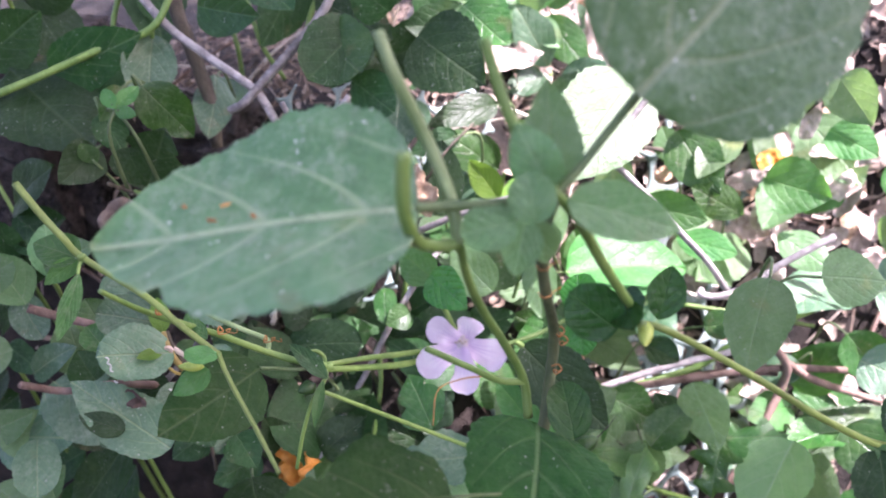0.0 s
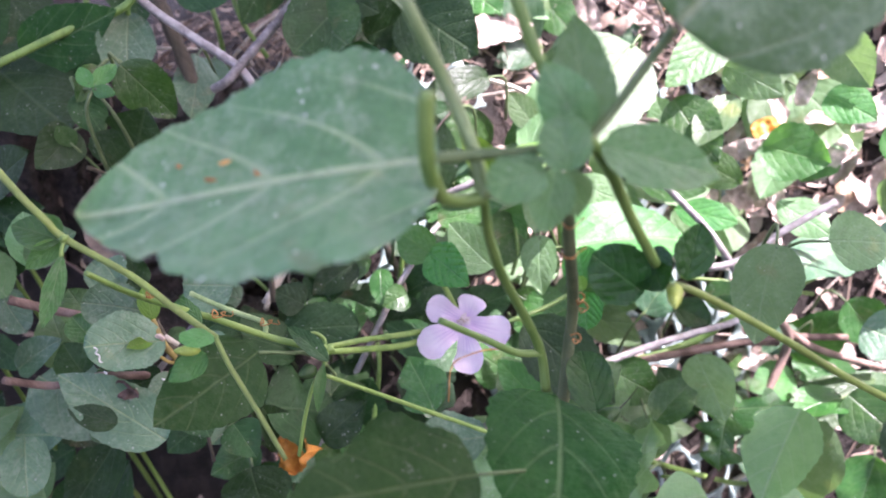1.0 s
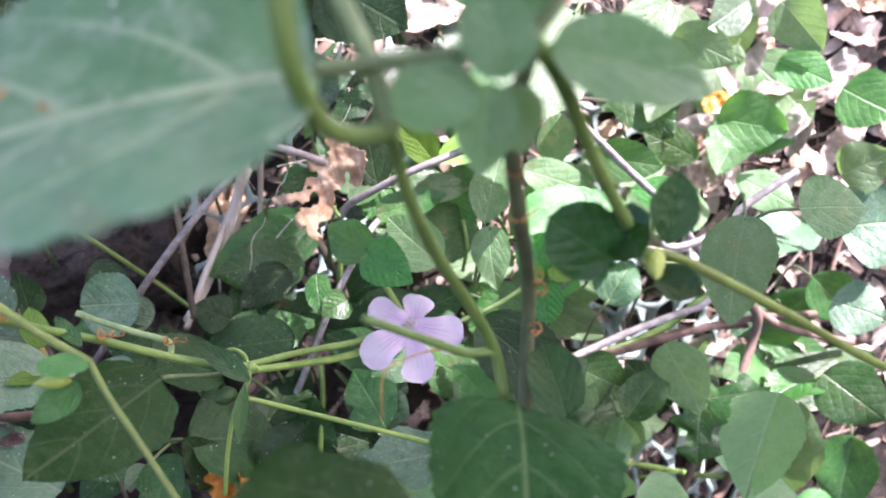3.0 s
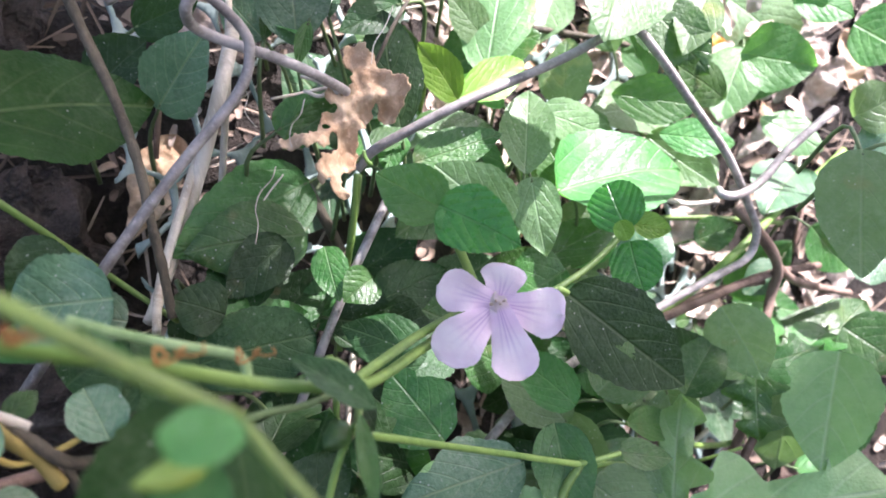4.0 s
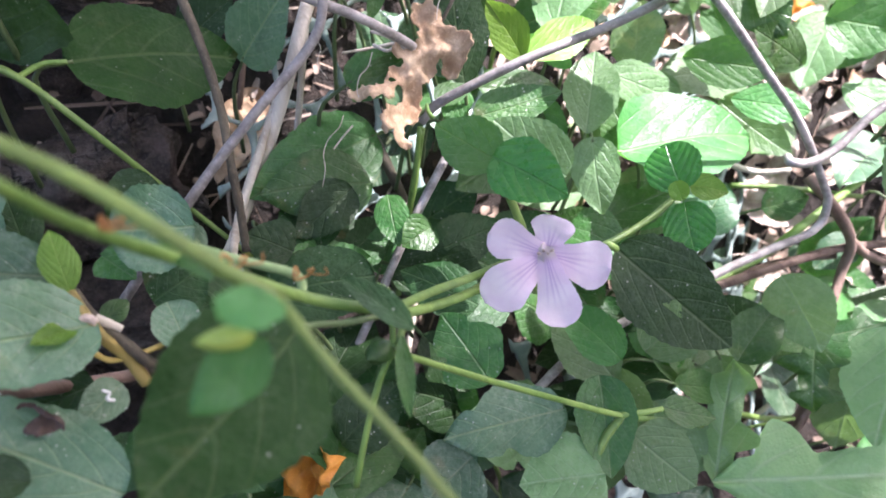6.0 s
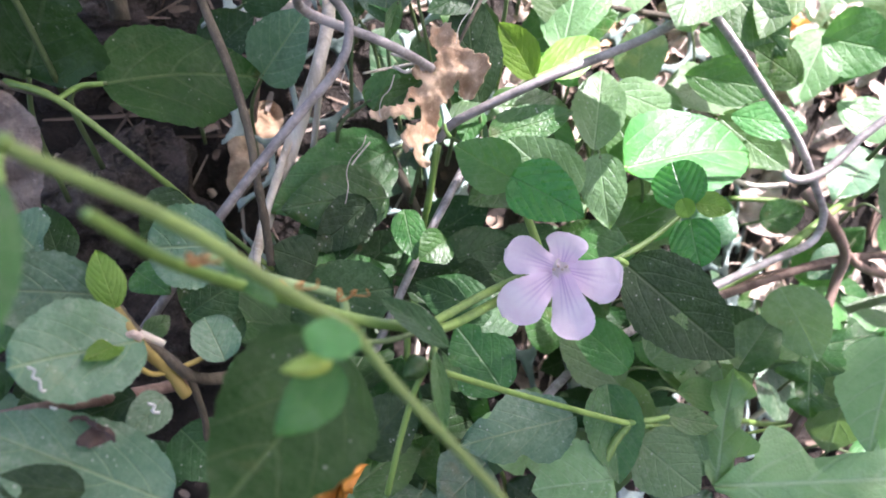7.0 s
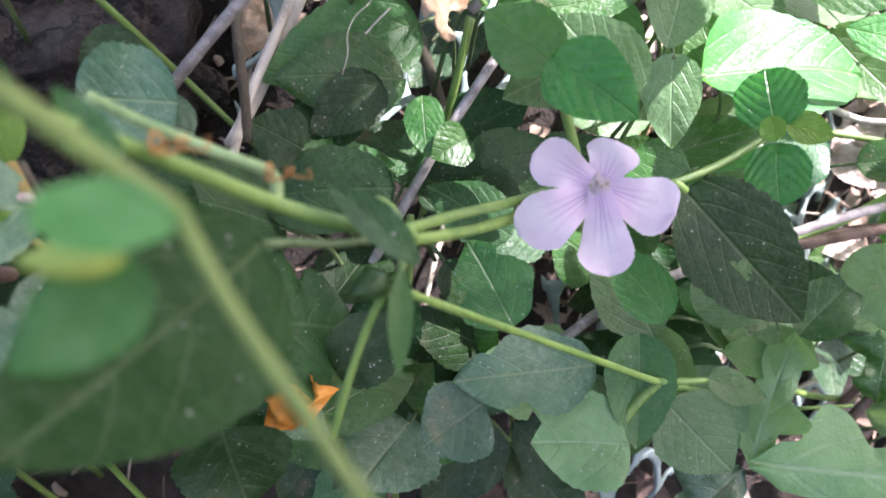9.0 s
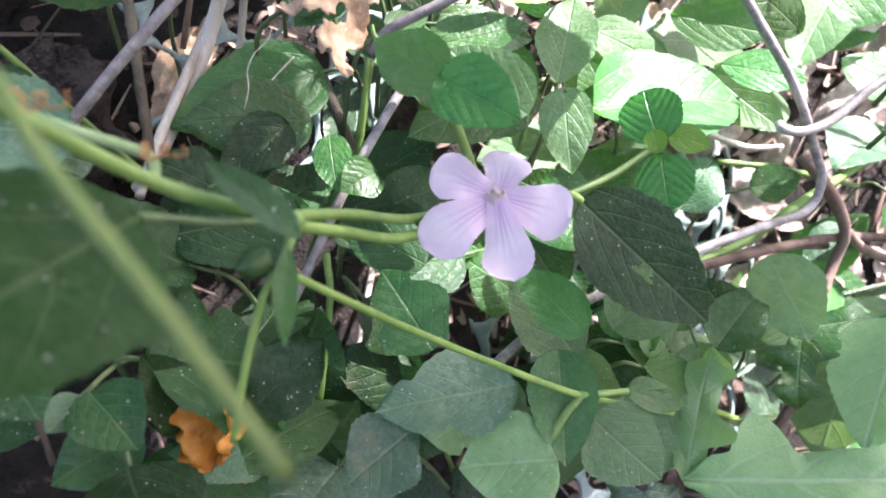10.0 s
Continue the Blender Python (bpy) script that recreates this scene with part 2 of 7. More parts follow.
def stone_material():
    """Flaking brown-grey stone with dark cracks and pale crusts."""
    m = Nodes("flaking_stone")
    big, small, grit = m.noise(60, 5, 0.6), m.noise(260, 6, 0.7), m.noise(1100, 4, 0.7)
    crack = m.math("MULTIPLY", m.ramp(m.math("ABSOLUTE", m.math("SUBTRACT", m.noise(48, 4, 0.6), 0.5)), 0.004, 0.03, 1.0, 0.0), m.ramp(m.noise(30, 2), 0.4, 0.55))
    tone = m.mix(m.ramp(small, 0.3, 0.7), rgb(0.022, 0.016, 0.014), rgb(0.098, 0.074, 0.064))
    tone = m.mix(m.math("MULTIPLY", m.ramp(big, 0.5, 0.65), 0.5), tone, rgb(0.19, 0.168, 0.152))
    tone = m.mix(m.math("MULTIPLY", m.ramp(grit, 0.55, 0.7), 0.35), tone, rgb(0.26, 0.23, 0.205))
    tone = m.mix(m.math("MULTIPLY", crack, 0.85), tone, rgb(0.012, 0.009, 0.008))
    m.put(tone, m.bsdf.inputs["Base Color"])
    m.bsdf.inputs["Roughness"].default_value = 0.9
    m.bump(m.math("SUBTRACT", m.math("ADD", small, m.math("MULTIPLY", grit, 0.4)), crack), 1.0, 0.004)
    return m.mat


STONE = stone_material()
SCRAPS = scrap_material()


def petal_material():
    m = Nodes("lilac_petal")
    uv = m.add("ShaderNodeUVMap")
    uv.uv_map = "blade"
    sep = m.add("ShaderNodeSeparateXYZ")
    m.tree.links.new(uv.outputs[0], sep.inputs[0])
    u, v = sep.outputs[0], sep.outputs[1]
    a = m.math("ABSOLUTE", m.math("SUBTRACT", v, 0.5))
    ribs = m.ramp(m.math("ABSOLUTE", m.math("SUBTRACT", m.math("FRACT", m.math("MULTIPLY", a, 26.0)), 0.5)), 0.0, 0.3, 1.0, 0.0)
    mid = m.ramp(m.math("ABSOLUTE", m.math("SUBTRACT", a, m.math("ADD", 0.035, m.math("MULTIPLY", u, 0.05)))), 0.006, 0.05, 1.0, 0.0)
    outer = m.ramp(m.math("ABSOLUTE", m.math("SUBTRACT", a, m.math("ADD", 0.14, m.math("MULTIPLY", u, 0.14)))), 0.004, 0.05, 1.0, 0.0)
    streak = m.math("MULTIPLY", m.math("MAXIMUM", mid, m.math("MULTIPLY", outer, 0.6)), m.ramp(u, 0.22, 0.85, 1.0, 0.0))
    tone = m.mix(m.ramp(m.noise(160, 3), 0.3, 0.7), rgb(0.82, 0.66, 0.80), rgb(0.89, 0.78, 0.87))
    tone = m.mix(m.math("MULTIPLY", ribs, 0.06), tone, rgb(0.58, 0.38, 0.66))
    tone = m.mix(m.ramp(u, 0.1, 0.7, 0.28, 0.0), tone, rgb(0.58, 0.36, 0.66))
    tone = m.mix(m.math("MULTIPLY", streak, 0.55), tone, rgb(0.46, 0.28, 0.58))
    tone = m.mix(m.ramp(u, 0.02, 0.14, 0.8, 0.0), tone, rgb(0.72, 0.66, 0.62))
    m.put(tone, m.bsdf.inputs["Base Color"])
    m.bsdf.inputs["Roughness"].default_value = 0.6
    normal = m.bump(m.math("ADD", m.math("MULTIPLY", ribs, 0.15), m.noise(700, 3)), 0.25, 0.0005)
    tr = m.add("ShaderNodeBsdfTranslucent")
    m.put(tone, tr.inputs["Color"])
    m.tree.links.new(normal, tr.inputs["Normal"])
    mixer = m.add("ShaderNodeMixShader")
    mixer.inputs[0].default_value = 0.4
    m.tree.links.new(m.bsdf.outputs[0], mixer.inputs[1])
    m.tree.links.new(tr.outputs[0], mixer.inputs[2])
    m.tree.links.new(mixer.outputs[0], m.out.inputs["Surface"])
    return m.mat


PETAL = petal_material()


# ---------------------------------------------------------------- mesh helpers
def thing(name, place, label, category, group="", kind=""):
    ob = new(name)
    ob.empty_display_size = 0.01
    ob.location = place
    return tagged(ob, label, category, group, kind)


def adopt(ob, parent, m):
    """Puts ob at the world pose m as a part of parent, which is only ever moved, not turned."""
    ob.parent = parent
    ob.matrix_basis = Matrix.Translation(-Vector(parent.location)) @ m if parent else m
    return ob


def mesh_of(name, verts, faces, material, uvs=None, smooth=True):
    me = bpy.data.meshes.new(name)
    me.from_pydata(verts, [], faces)
    me.materials.append(material)
    if uvs:
        layer = me.uv_layers.new(name="blade")
        for loop in me.loops:
            layer.data[loop.index].uv = uvs[loop.vertex_index]
    if smooth:
        me.polygons.foreach_set("use_smooth", [True] * len(me.polygons))
    me.update()
    return me


def outline(shape, u, side):
    """Half the width of a blade at u of its length, of 1 at the widest."""
    if shape == "r":
        return max(0.0, 1 - abs(2 * u - 1) ** 2.2) ** 0.5
    if shape == "e":
        return math.sin(math.pi * min(1, u) ** 0.95) ** 0.75
    if shape == "f":
        return (max(u, 1e-6) ** 0.40) * max(0.0, 1 - u) ** 0.82 * 2.14 * (1 + 0.022 * ((u * 46) % 1 - 0.5)) * (1 - 0.16 * math.exp(-((u - 0.70) / 0.022) ** 2) * (side < 0))
    if shape == "p":
        return (0.36 + 0.64 * min(1.0, u / 0.72) ** 1.15) * (max(0.0, 1 - max(0.0, (u - 0.62) / 0.38) ** 2.6) ** 0.5)
    if shape == "l":
        core = 0.26 + 0.16 * math.sin(math.pi * u)
        lobe = max(0.0, math.cos((u - 0.34 - 0.05 * side) * 2 * math.pi * 2.1)) ** 0.75
        return (core + lobe * (0.60 - 0.45 * abs(u - 0.42))) * min(1.0, (1 - u) * 5) ** 0.5 * min(1.0, u * 8 + 0.15)
    w = (max(u, 1e-6) ** 0.55) * max(0.0, 1 - u) ** 0.88 * 2.59          # ovate with a drawn-out tip
    if shape == "n":
        w *= 1 + 0.10 * math.sin(13 * u + 2 * side) - 0.22 * math.exp(-((u - 0.62 - 0.1 * side) / 0.05) ** 2)
    return w


def blade(rng, length, width, shape, material, fold=0.12, curl=0.1, wave=0.04, nu=20, nv=10, holes=()):
    """One leaf, from its base at the origin along y, its face up z."""
    verts, uvs, faces = [], [], []
    ph, ph2 = rng.uniform(0, 6.28), rng.uniform(0, 6.28)
    bend = rng.uniform(-0.08, 0.08)
    if shape == "l":
        nu, nv = 64, 16
    if shape in "oenrf" and width > 0.009:
        nu, nv = 44, 16
    if shape == "f":
        nu, nv = 184, 24
    if holes:
        nu, nv = 84, 44
    swell = (rng.uniform(0.001, 0.004) if width < 0.022 else 0.008) if shape != "p" else 0.0
    for i in range(nu + 1):
        u = i / nu
        for j in range(nv + 1):
            s = 2 * j / nv - 1
            w = outline(shape, u, 1 if s > 0 else -1) * width / 2
            w *= 1 + 0.018 * math.sin(u * 70 + ph) + 0.02 * math.sin(u * 17 + ph2 + s)
            x = s * w + bend * length * (u * u - u) * 1.2
            z = fold * abs(s) ** 1.4 * w - curl * length * u * u
            z += wave * width * (math.sin(5 * u + ph + 1.3 * s) * 0.5 + math.sin(9 * u + ph2) * s * s * 0.6)
            z -= 0.05 * width * s * s * math.sin(math.pi * u)
            half = abs(s) * w / width
            z += swell * width * (4 * abs(((u - 1.7 * half ** 1.45) * 5) % 1 - 0.5) * (1 - abs(((u - 1.7 * half ** 1.45) * 5) % 1 - 0.5))) * min(1.0, 5 * half) * math.sin(math.pi * u) ** 0.5
            if shape == "l":
                z += 0.10 * width * abs(s) * math.sin(11 * u + ph + s)
            verts.append((x, length * u, z))
            uvs.append((u, 0.5 + 0.5 * s * (w / (width / 2)) if shape != "p" else 0.5 + 0.5 * s))
    for i in range(nu):
        for j in range(nv):
            a = i * (nv + 1) + j
            u, s = (i + 0.5) / nu, 2 * (j + 0.5) / nv - 1
            if any(math.hypot(u - hu, 0.4 * (s - hs)) < hr * (1 + 0.35 * math.sin(3 * math.atan2(s - hs, u - hu))) for hu, hs, hr in holes):
                continue
            faces.append((a, a + 1, a + nv + 2, a + nv + 1))
    return mesh_of("leaf", verts, faces, material, uvs)


def cut_sheet(name, xs, ys, field, shape, material):
    """A sheet over the grid xs, ys, kept where field(x, y) is below zero, its edge drawn smooth; shape gives the place of a point."""
    gx, gy = np.meshgrid(xs, ys)
    f, e = field(gx, gy), (xs[1] - xs[0]) * 0.05
    dx, dy = (field(gx + e, gy) - f) / e, (field(gx, gy + e) - f) / e
    size = np.maximum(dx * dx + dy * dy, 1e-9)
    out = f > 0
    px, py = np.where(out, gx - f * dx / size, gx), np.where(out, gy - f * dy / size, gy)
    n, verts, faces, index = len(xs), [], [], {}
    for j in range(len(ys) - 1):
        for i in range(n - 1):
            ring = ((j, i), (j, i + 1), (j + 1, i + 1), (j + 1, i))
            if sum(f[q] < 0 for q in ring) < 2:
                continue
            for q in ring:
                if q not in index:
                    index[q] = len(verts)
                    verts.append(tuple(shape(float(px[q]), float(py[q]))))
            faces.append(tuple(index[q] for q in ring))
    return mesh_of(name, verts, faces, material)


def spline(points, steps):
    """A smooth line through the points."""
    p = [Vector(q) for q in points]
    p = [2 * p[0] - p[1]] + p + [2 * p[-1] - p[-2]]
    line = []
    for k in range(1, len(p) - 2):
        a, b, c, d = p[k - 1:k + 3]
        for i in range(steps):
            t = i / steps
            line.append(0.5 * (2 * b + (c - a) * t + (2 * a - 5 * b + 4 * c - d) * t * t + (3 * b - a - 3 * c + d) * t ** 3))
    return line + [p[-2]]


def tube_mesh(name, points, r0, r1, material, steps=6, sides=8, knobs=0.0, rng=None):
    line = spline(points, steps)
    verts, faces = [], []
    up = Vector((0.3, 0.2, 1)).normalized()
    for i, q in enumerate(line):
        way = (line[min(i + 1, len(line) - 1)] - line[max(i - 1, 0)]).normalized()
        a = way.cross(up)
        a = a.normalized() if a.length > 1e-4 else Vector((1, 0, 0))
        up = a.cross(way).normalized()
        r = r0 + (r1 - r0) * i / (len(line) - 1)
        if knobs and rng:
            r *= 1 + knobs * rng.uniform(-1, 1)
        for k in range(sides):
            t = 2 * math.pi * k / sides
            verts.append(q + r * (math.cos(t) * a + math.sin(t) * up))
    for i in range(len(line) - 1):
        for k in range(sides):
            a, b = i * sides + k, i * sides + (k + 1) % sides
            faces.append((a, a + sides, b + sides, b))
    faces += [tuple(range(sides)), tuple(reversed(range(len(verts) - sides, len(verts))))]
    return mesh_of(name, [tuple(v) for v in verts], faces, material)


def tube(name, parent, points, r0, r1, material, label="", knobs=0.0, steps=6, sides=8):
    rng = random.Random(int(1e4 * abs(points[0][0])) + len(points))
    base = Vector(points[0])
    me = tube_mesh(name, [Vector(q) - base for q in points], r0, r1, material, steps, sides, knobs, rng)
    ob = new(name, me)
    adopt(ob, parent, Matrix.Translation(base))
    return tagged(ob, label) if label else ob


def pose_of(base, tip, normal):
    y = (Vector(tip) - Vector(base)).normalized()
    z = Vector(normal)
    z = (z - y * z.dot(y)).normalized()
    x = y.cross(z)
    return Matrix(((x.x, y.x, z.x, base[0]), (x.y, y.y, z.y, base[1]), (x.z, y.z, z.z, base[2]), (0, 0, 0, 1)))


COUNT = [0]


def leaf(plant, base, tip, width, normal, shape, tone, stalk=0.022, fold=None, holes=()):
    """A leaf of a plant between two places, with the stalk that carries it."""
    COUNT[0] += 1
    rng = random.Random(COUNT[0])
    length = (Vector(tip) - Vector(base)).length
    curl = rng.uniform(0.02, 0.18)
    me = blade(rng, length, width, shape, LEAF[tone], rng.uniform(0.08, 0.38) if fold is None else fold, curl, rng.uniform(0.02, 0.075), holes=holes)
    m = pose_of(base, tip, normal)
    lift = Matrix.Rotation(math.atan(curl), 4, "X")
    ob = adopt(new("leaf", me), plant, m @ lift)
    if stalk:
        y = (Vector(tip) - Vector(base)).normalized()
        b = Vector(base)
        mid = b - y * stalk * 0.35 + Vector((0, 0.004, -0.004))
        end = b - y * stalk * 0.5 + Vector((rng.uniform(-0.004, 0.004), 0.012, -stalk))
        tube("leaf_stalk", plant, [b + y * 0.0015, mid, end], 0.0004, 0.0006, PETIOLE, "", 0, 4, 6)
    return ob


# ---------------------------------------------------------------- ground
def ground_height(x, y):
    s = min(1.0, max(0.0, (x - 0.03) / 0.10))
    t = min(1.0, max(0.0, (y - 0.212 - 0.023 * s) / (0.11 + 0.04 * s)))
    rise = -0.075 + 0.225 * t * t * (3 - 2 * t)
    near = math.exp(-((x - 0.1) ** 2 + (y - 0.25) ** 2) / 0.5)
    return rise + near * 0.010 * noise.noise((x * 28, y * 28, 0.3)) + near * 0.004 * noise.noise((x * 110, y * 110, 1.7))


def build_ground():
    """One sheet, fine near the fence and coarse out to the horizon."""
    xs = [-150, -40, -12, -4, -1.5, -0.8] + [-0.5 + 0.0125 * i for i in range(97)] + [0.95, 1.6, 4, 12, 40, 150]
    ys = [-150, -40, -12, -4, -1.5, -0.6, -0.2, 0.0, 0.08] + [0.12 + 0.0125 * i for i in range(40)] + [0.75, 1.2, 2.5, 6, 15, 50, 150]
    verts = [(x, y, ground_height(x, y)) for y in ys for x in xs]
    n = len(xs)
    faces = [(j * n + i, j * n + i + 1, (j + 1) * n + i + 1, (j + 1) * n + i) for j in range(len(ys) - 1) for i in range(n - 1)]
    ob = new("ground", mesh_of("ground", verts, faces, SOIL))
    return tagged(ob, "dark soil bank under leaf litter and creepers", "ground", "", "structure")


build_ground()


def rough_stone(name, place, size, turn, label):
    bm = bmesh.new()
    bmesh.ops.create_cube(bm, size=1.0)
    bmesh.ops.bevel(bm, geom=bm.edges[:], offset=0.12, segments=2, affect="EDGES")
    bmesh.ops.subdivide_edges(bm, edges=bm.edges[:], cuts=7, use_grid_fill=True)
    for v in bm.verts:
        v.co = Vector((v.co.x * size[0], v.co.y * size[1], v.co.z * size[2]))
        q = v.co * 55 + Vector(place) * 90
        v.co += v.co.normalized() * (0.006 * noise.noise(q) + 0.0045 * noise.noise(q * 3.1) - 0.004 * max(0.0, noise.noise(q * 1.7 + Vector((0, 0, q.z * 3)))))
    me = bpy.data.meshes.new(name)
    bm.to_mesh(me)
    bm.free()
    me.materials.append(STONE)
    me.polygons.foreach_set("use_smooth", [True] * len(me.polygons))
    ob = new(name, me)
    ob.matrix_world = pose(*place, *turn)
    return tagged(ob, label, "stone", "stones of the bank")


rough_stone("stone", (-0.046, 0.312, 0.138), (0.044, 0.035, 0.040), (30, 4, 6), "rough grey-brown stone block set in the bank")
rough_stone("stone", (-0.050, 0.276, 0.098), (0.062, 0.03, 0.034), (28, -6, 8), "dark flaking stone low in the bank")
rough_stone("stone", (-0.054, 0.262, 0.066), (0.064, 0.03, 0.032), (24, 3, 2), "dark cracked stone under a flaking one")
rough_stone("stone", (-0.135, 0.330, 0.120), (0.10, 0.08, 0.14), (2, 6, -8), "dark weathered stone behind the leaves")

# ---------------------------------------------------------------- unseen tree added overhead to shade the bank
LIT = Vector((0.205, 0.295, 0.10))


def build_unseen_shade_tree():
    tree = thing("unseen_shade_tree", (1.6, -0.45, -0.075), "unseen tree added to shade the bank, its crown opened for sun patches", "tree")
    tube("trunk", tree, [(1.6, -0.45, -0.12), (1.58, -0.44, 0.6), (1.5, -0.40, 1.1), (1.42, -0.36, 1.5)], 0.075, 0.04, BARK, "", 0.05, 8, 14)
    for end in ((0.9, -0.25, 1.8), (1.5, -0.1, 1.95), (2.0, -0.1, 1.8), (1.3, -0.9, 1.9), (0.4, -0.5, 1.75)):
        tube("limb", tree, [(1.5, -0.40, 1.1), ((end[0] + 1.5) / 2, (end[1] - 0.5) / 2, 1.6), end], 0.03, 0.008, BARK, "", 0.05, 6, 10)
    rng = random.Random(5)
    verts, faces = [], []
    for k in range(6500):
        a, d = rng.uniform(0, 6.28), 2.0 * math.sqrt(rng.random())
        c = Vector((0.8 + d * math.cos(a), 0.0 + d * math.sin(a), rng.uniform(1.35, 2.1) - 0.1 * d * d + 0.2 * noise.noise((k * 0.37, 0, 0))))
        if k % 5:
            c = Vector((rng.gauss(0.05, 0.38), rng.gauss(0.18, 0.34), rng.uniform(1.35, 2.0)))
            c += Vector((SUN_TO.x, SUN_TO.y, 0)) * (c.z / SUN_TO.z)
        foot = c - SUN_TO * ((c.z - LIT.z) / SUN_TO.z) - LIT
        # Crown left open or kept closed by where its shadow would land.
        gap = ((foot.x - 0.015) / 0.25) ** 4 + ((foot.y - 0.105) / 0.180) ** 4
        if foot.x < -0.155 and foot.y < -0.045:
            gap = 3.0
        if -0.055 < foot.x < 0.0 and foot.y < -0.05:
            gap = 1.8
        # Chinks aimed to let sun onto the withered leaf and the tall leaf.
        chinks = min(((foot.x + 0.174) / 0.021) ** 2 + ((foot.y + 0.062) / 0.027) ** 2, ((foot.x + 0.140) / 0.032) ** 2 + ((foot.y + 0.056) / 0.028) ** 2)
        gap = min(gap, chinks)
        if gap < 1.0 and rng.random() < 0.985:
            continue
        if -0.10 < foot.x < 0.25 and -0.16 < foot.y < -0.06 and rng.random() < 0.36 + 0.6 * max(0.0, foot.x):
            continue
        L, w = rng.uniform(0.09, 0.15), rng.uniform(0.04, 0.07)
        if gap < 2.2 or chinks < 7:
            L, w = L * 0.38, w * 0.38
        m = pose(*c, rng.uniform(-35, 35), rng.uniform(-35, 35), rng.uniform(0, 360))
        base = len(verts)
        for u, s in ((0, 0), (0.3, 0.9), (0.65, 0.75), (1, 0), (0.65, -0.75), (0.3, -0.9)):
            verts.append(tuple(m @ Vector((s * w / 2, (u - 0.5) * L, 0.1 * w * abs(s) - 0.1 * L * u * u))))
        faces += [(base, base + 1, base + 2, base + 3), (base, base + 3, base + 4, base + 5)]
    me = mesh_of("crown", [tuple(Vector(v) - Vector(tree.location)) for v in verts], faces, LEAF["g"], [(0.5, 0.5)] * len(verts))
    crown = new("crown", me)
    crown.parent = tree
    tagged(crown, "", "", "", "stuff")


build_unseen_shade_tree()

# ---------------------------------------------------------------- fence
fence = thing("chain_link_fence", (0.08, 0.225, -0.05), "weathered grey chain-link fence sunk in creepers", "fence")
tube("wire", fence, [(0.0177, 0.2228, 0.1749), (0.0203, 0.2227, 0.1684), (0.0245, 0.2232, 0.1630), (0.0283, 0.2236, 0.1575), (0.0290, 0.2233, 0.1533), (0.0255, 0.2215, 0.1471), (0.0129, 0.2168, 0.1375), (-0.0023, 0.2109, 0.1248), (-0.0230, 0.2029, 0.1054), (-0.0424, 0.1951, 0.0896)], 0.00082, 0.00098, WIRE, "", 0.02, 8, 10)
tube("wire", fence, [(0.0356, 0.2276, 0.1738), (0.0293, 0.2251, 0.1673), (0.0243, 0.2195, 0.1649), (0.0211, 0.2192, 0.1618), (0.0224, 0.2257, 0.1568), (0.0346, 0.2272, 0.1496), (0.0420, 0.2313, 0.1435), (0.0454, 0.2344, 0.1400)], 0.00085, 0.00100, WIRE, "", 0.02, 8, 10)
tube("wire", fence, [(0.0882, 0.2387, 0.1632), (0.0993, 0.2379, 0.1500), (0.1017, 0.2354, 0.1430), (0.0987, 0.2339, 0.1415), (0.0884, 0.2343, 0.1381), (0.0691, 0.2308, 0.1351), (0.0556, 0.2324, 0.1302), (0.0486, 0.2340, 0.1268), (0.0453, 0.2354, 0.1230)], 0.00095, 0.00107, WIRE, "", 0.02, 8, 10)
tube("wire", fence, [(0.1221, 0.2436, 0.1616), (0.1076, 0.2383, 0.1462), (0.1064, 0.2399, 0.1424), (0.1123, 0.2382, 0.1407), (0.1290, 0.2382, 0.1202), (0.1421, 0.2388, 0.1036), (0.1522, 0.2387, 0.0856), (0.1555, 0.2385, 0.0780), (0.1522, 0.2369, 0.0707), (0.1359, 0.2328, 0.0700), (0.1165, 0.2282, 0.0685), (0.0798, 0.2197, 0.0622), (0.0612, 0.2139, 0.0528)], 0.00101, 0.00123, WIRE, "", 0.02, 8, 10)
tube("wire", fence, [(0.1851, 0.2493, 0.1055), (0.1668, 0.2442, 0.0992), (0.1542, 0.2386, 0.0948), (0.1439, 0.2346, 0.0945), (0.1381, 0.2340, 0.0960), (0.1392, 0.2375, 0.0956)], 0.00125, 0.00114, WIRE, "", 0.02, 8, 10)
tube("wire", fence, [(0.0567, 0.2396, 0.1190), (0.0527, 0.2365, 0.1167), (0.0453, 0.2317, 0.1088), (0.0365, 0.2275, 0.0975), (0.0269, 0.2238, 0.0825), (0.0118, 0.2161, 0.0606), (-0.0011, 0.2090, 0.0423)], 0.00096, 0.00108, WIRE, "", 0.02, 8, 10)

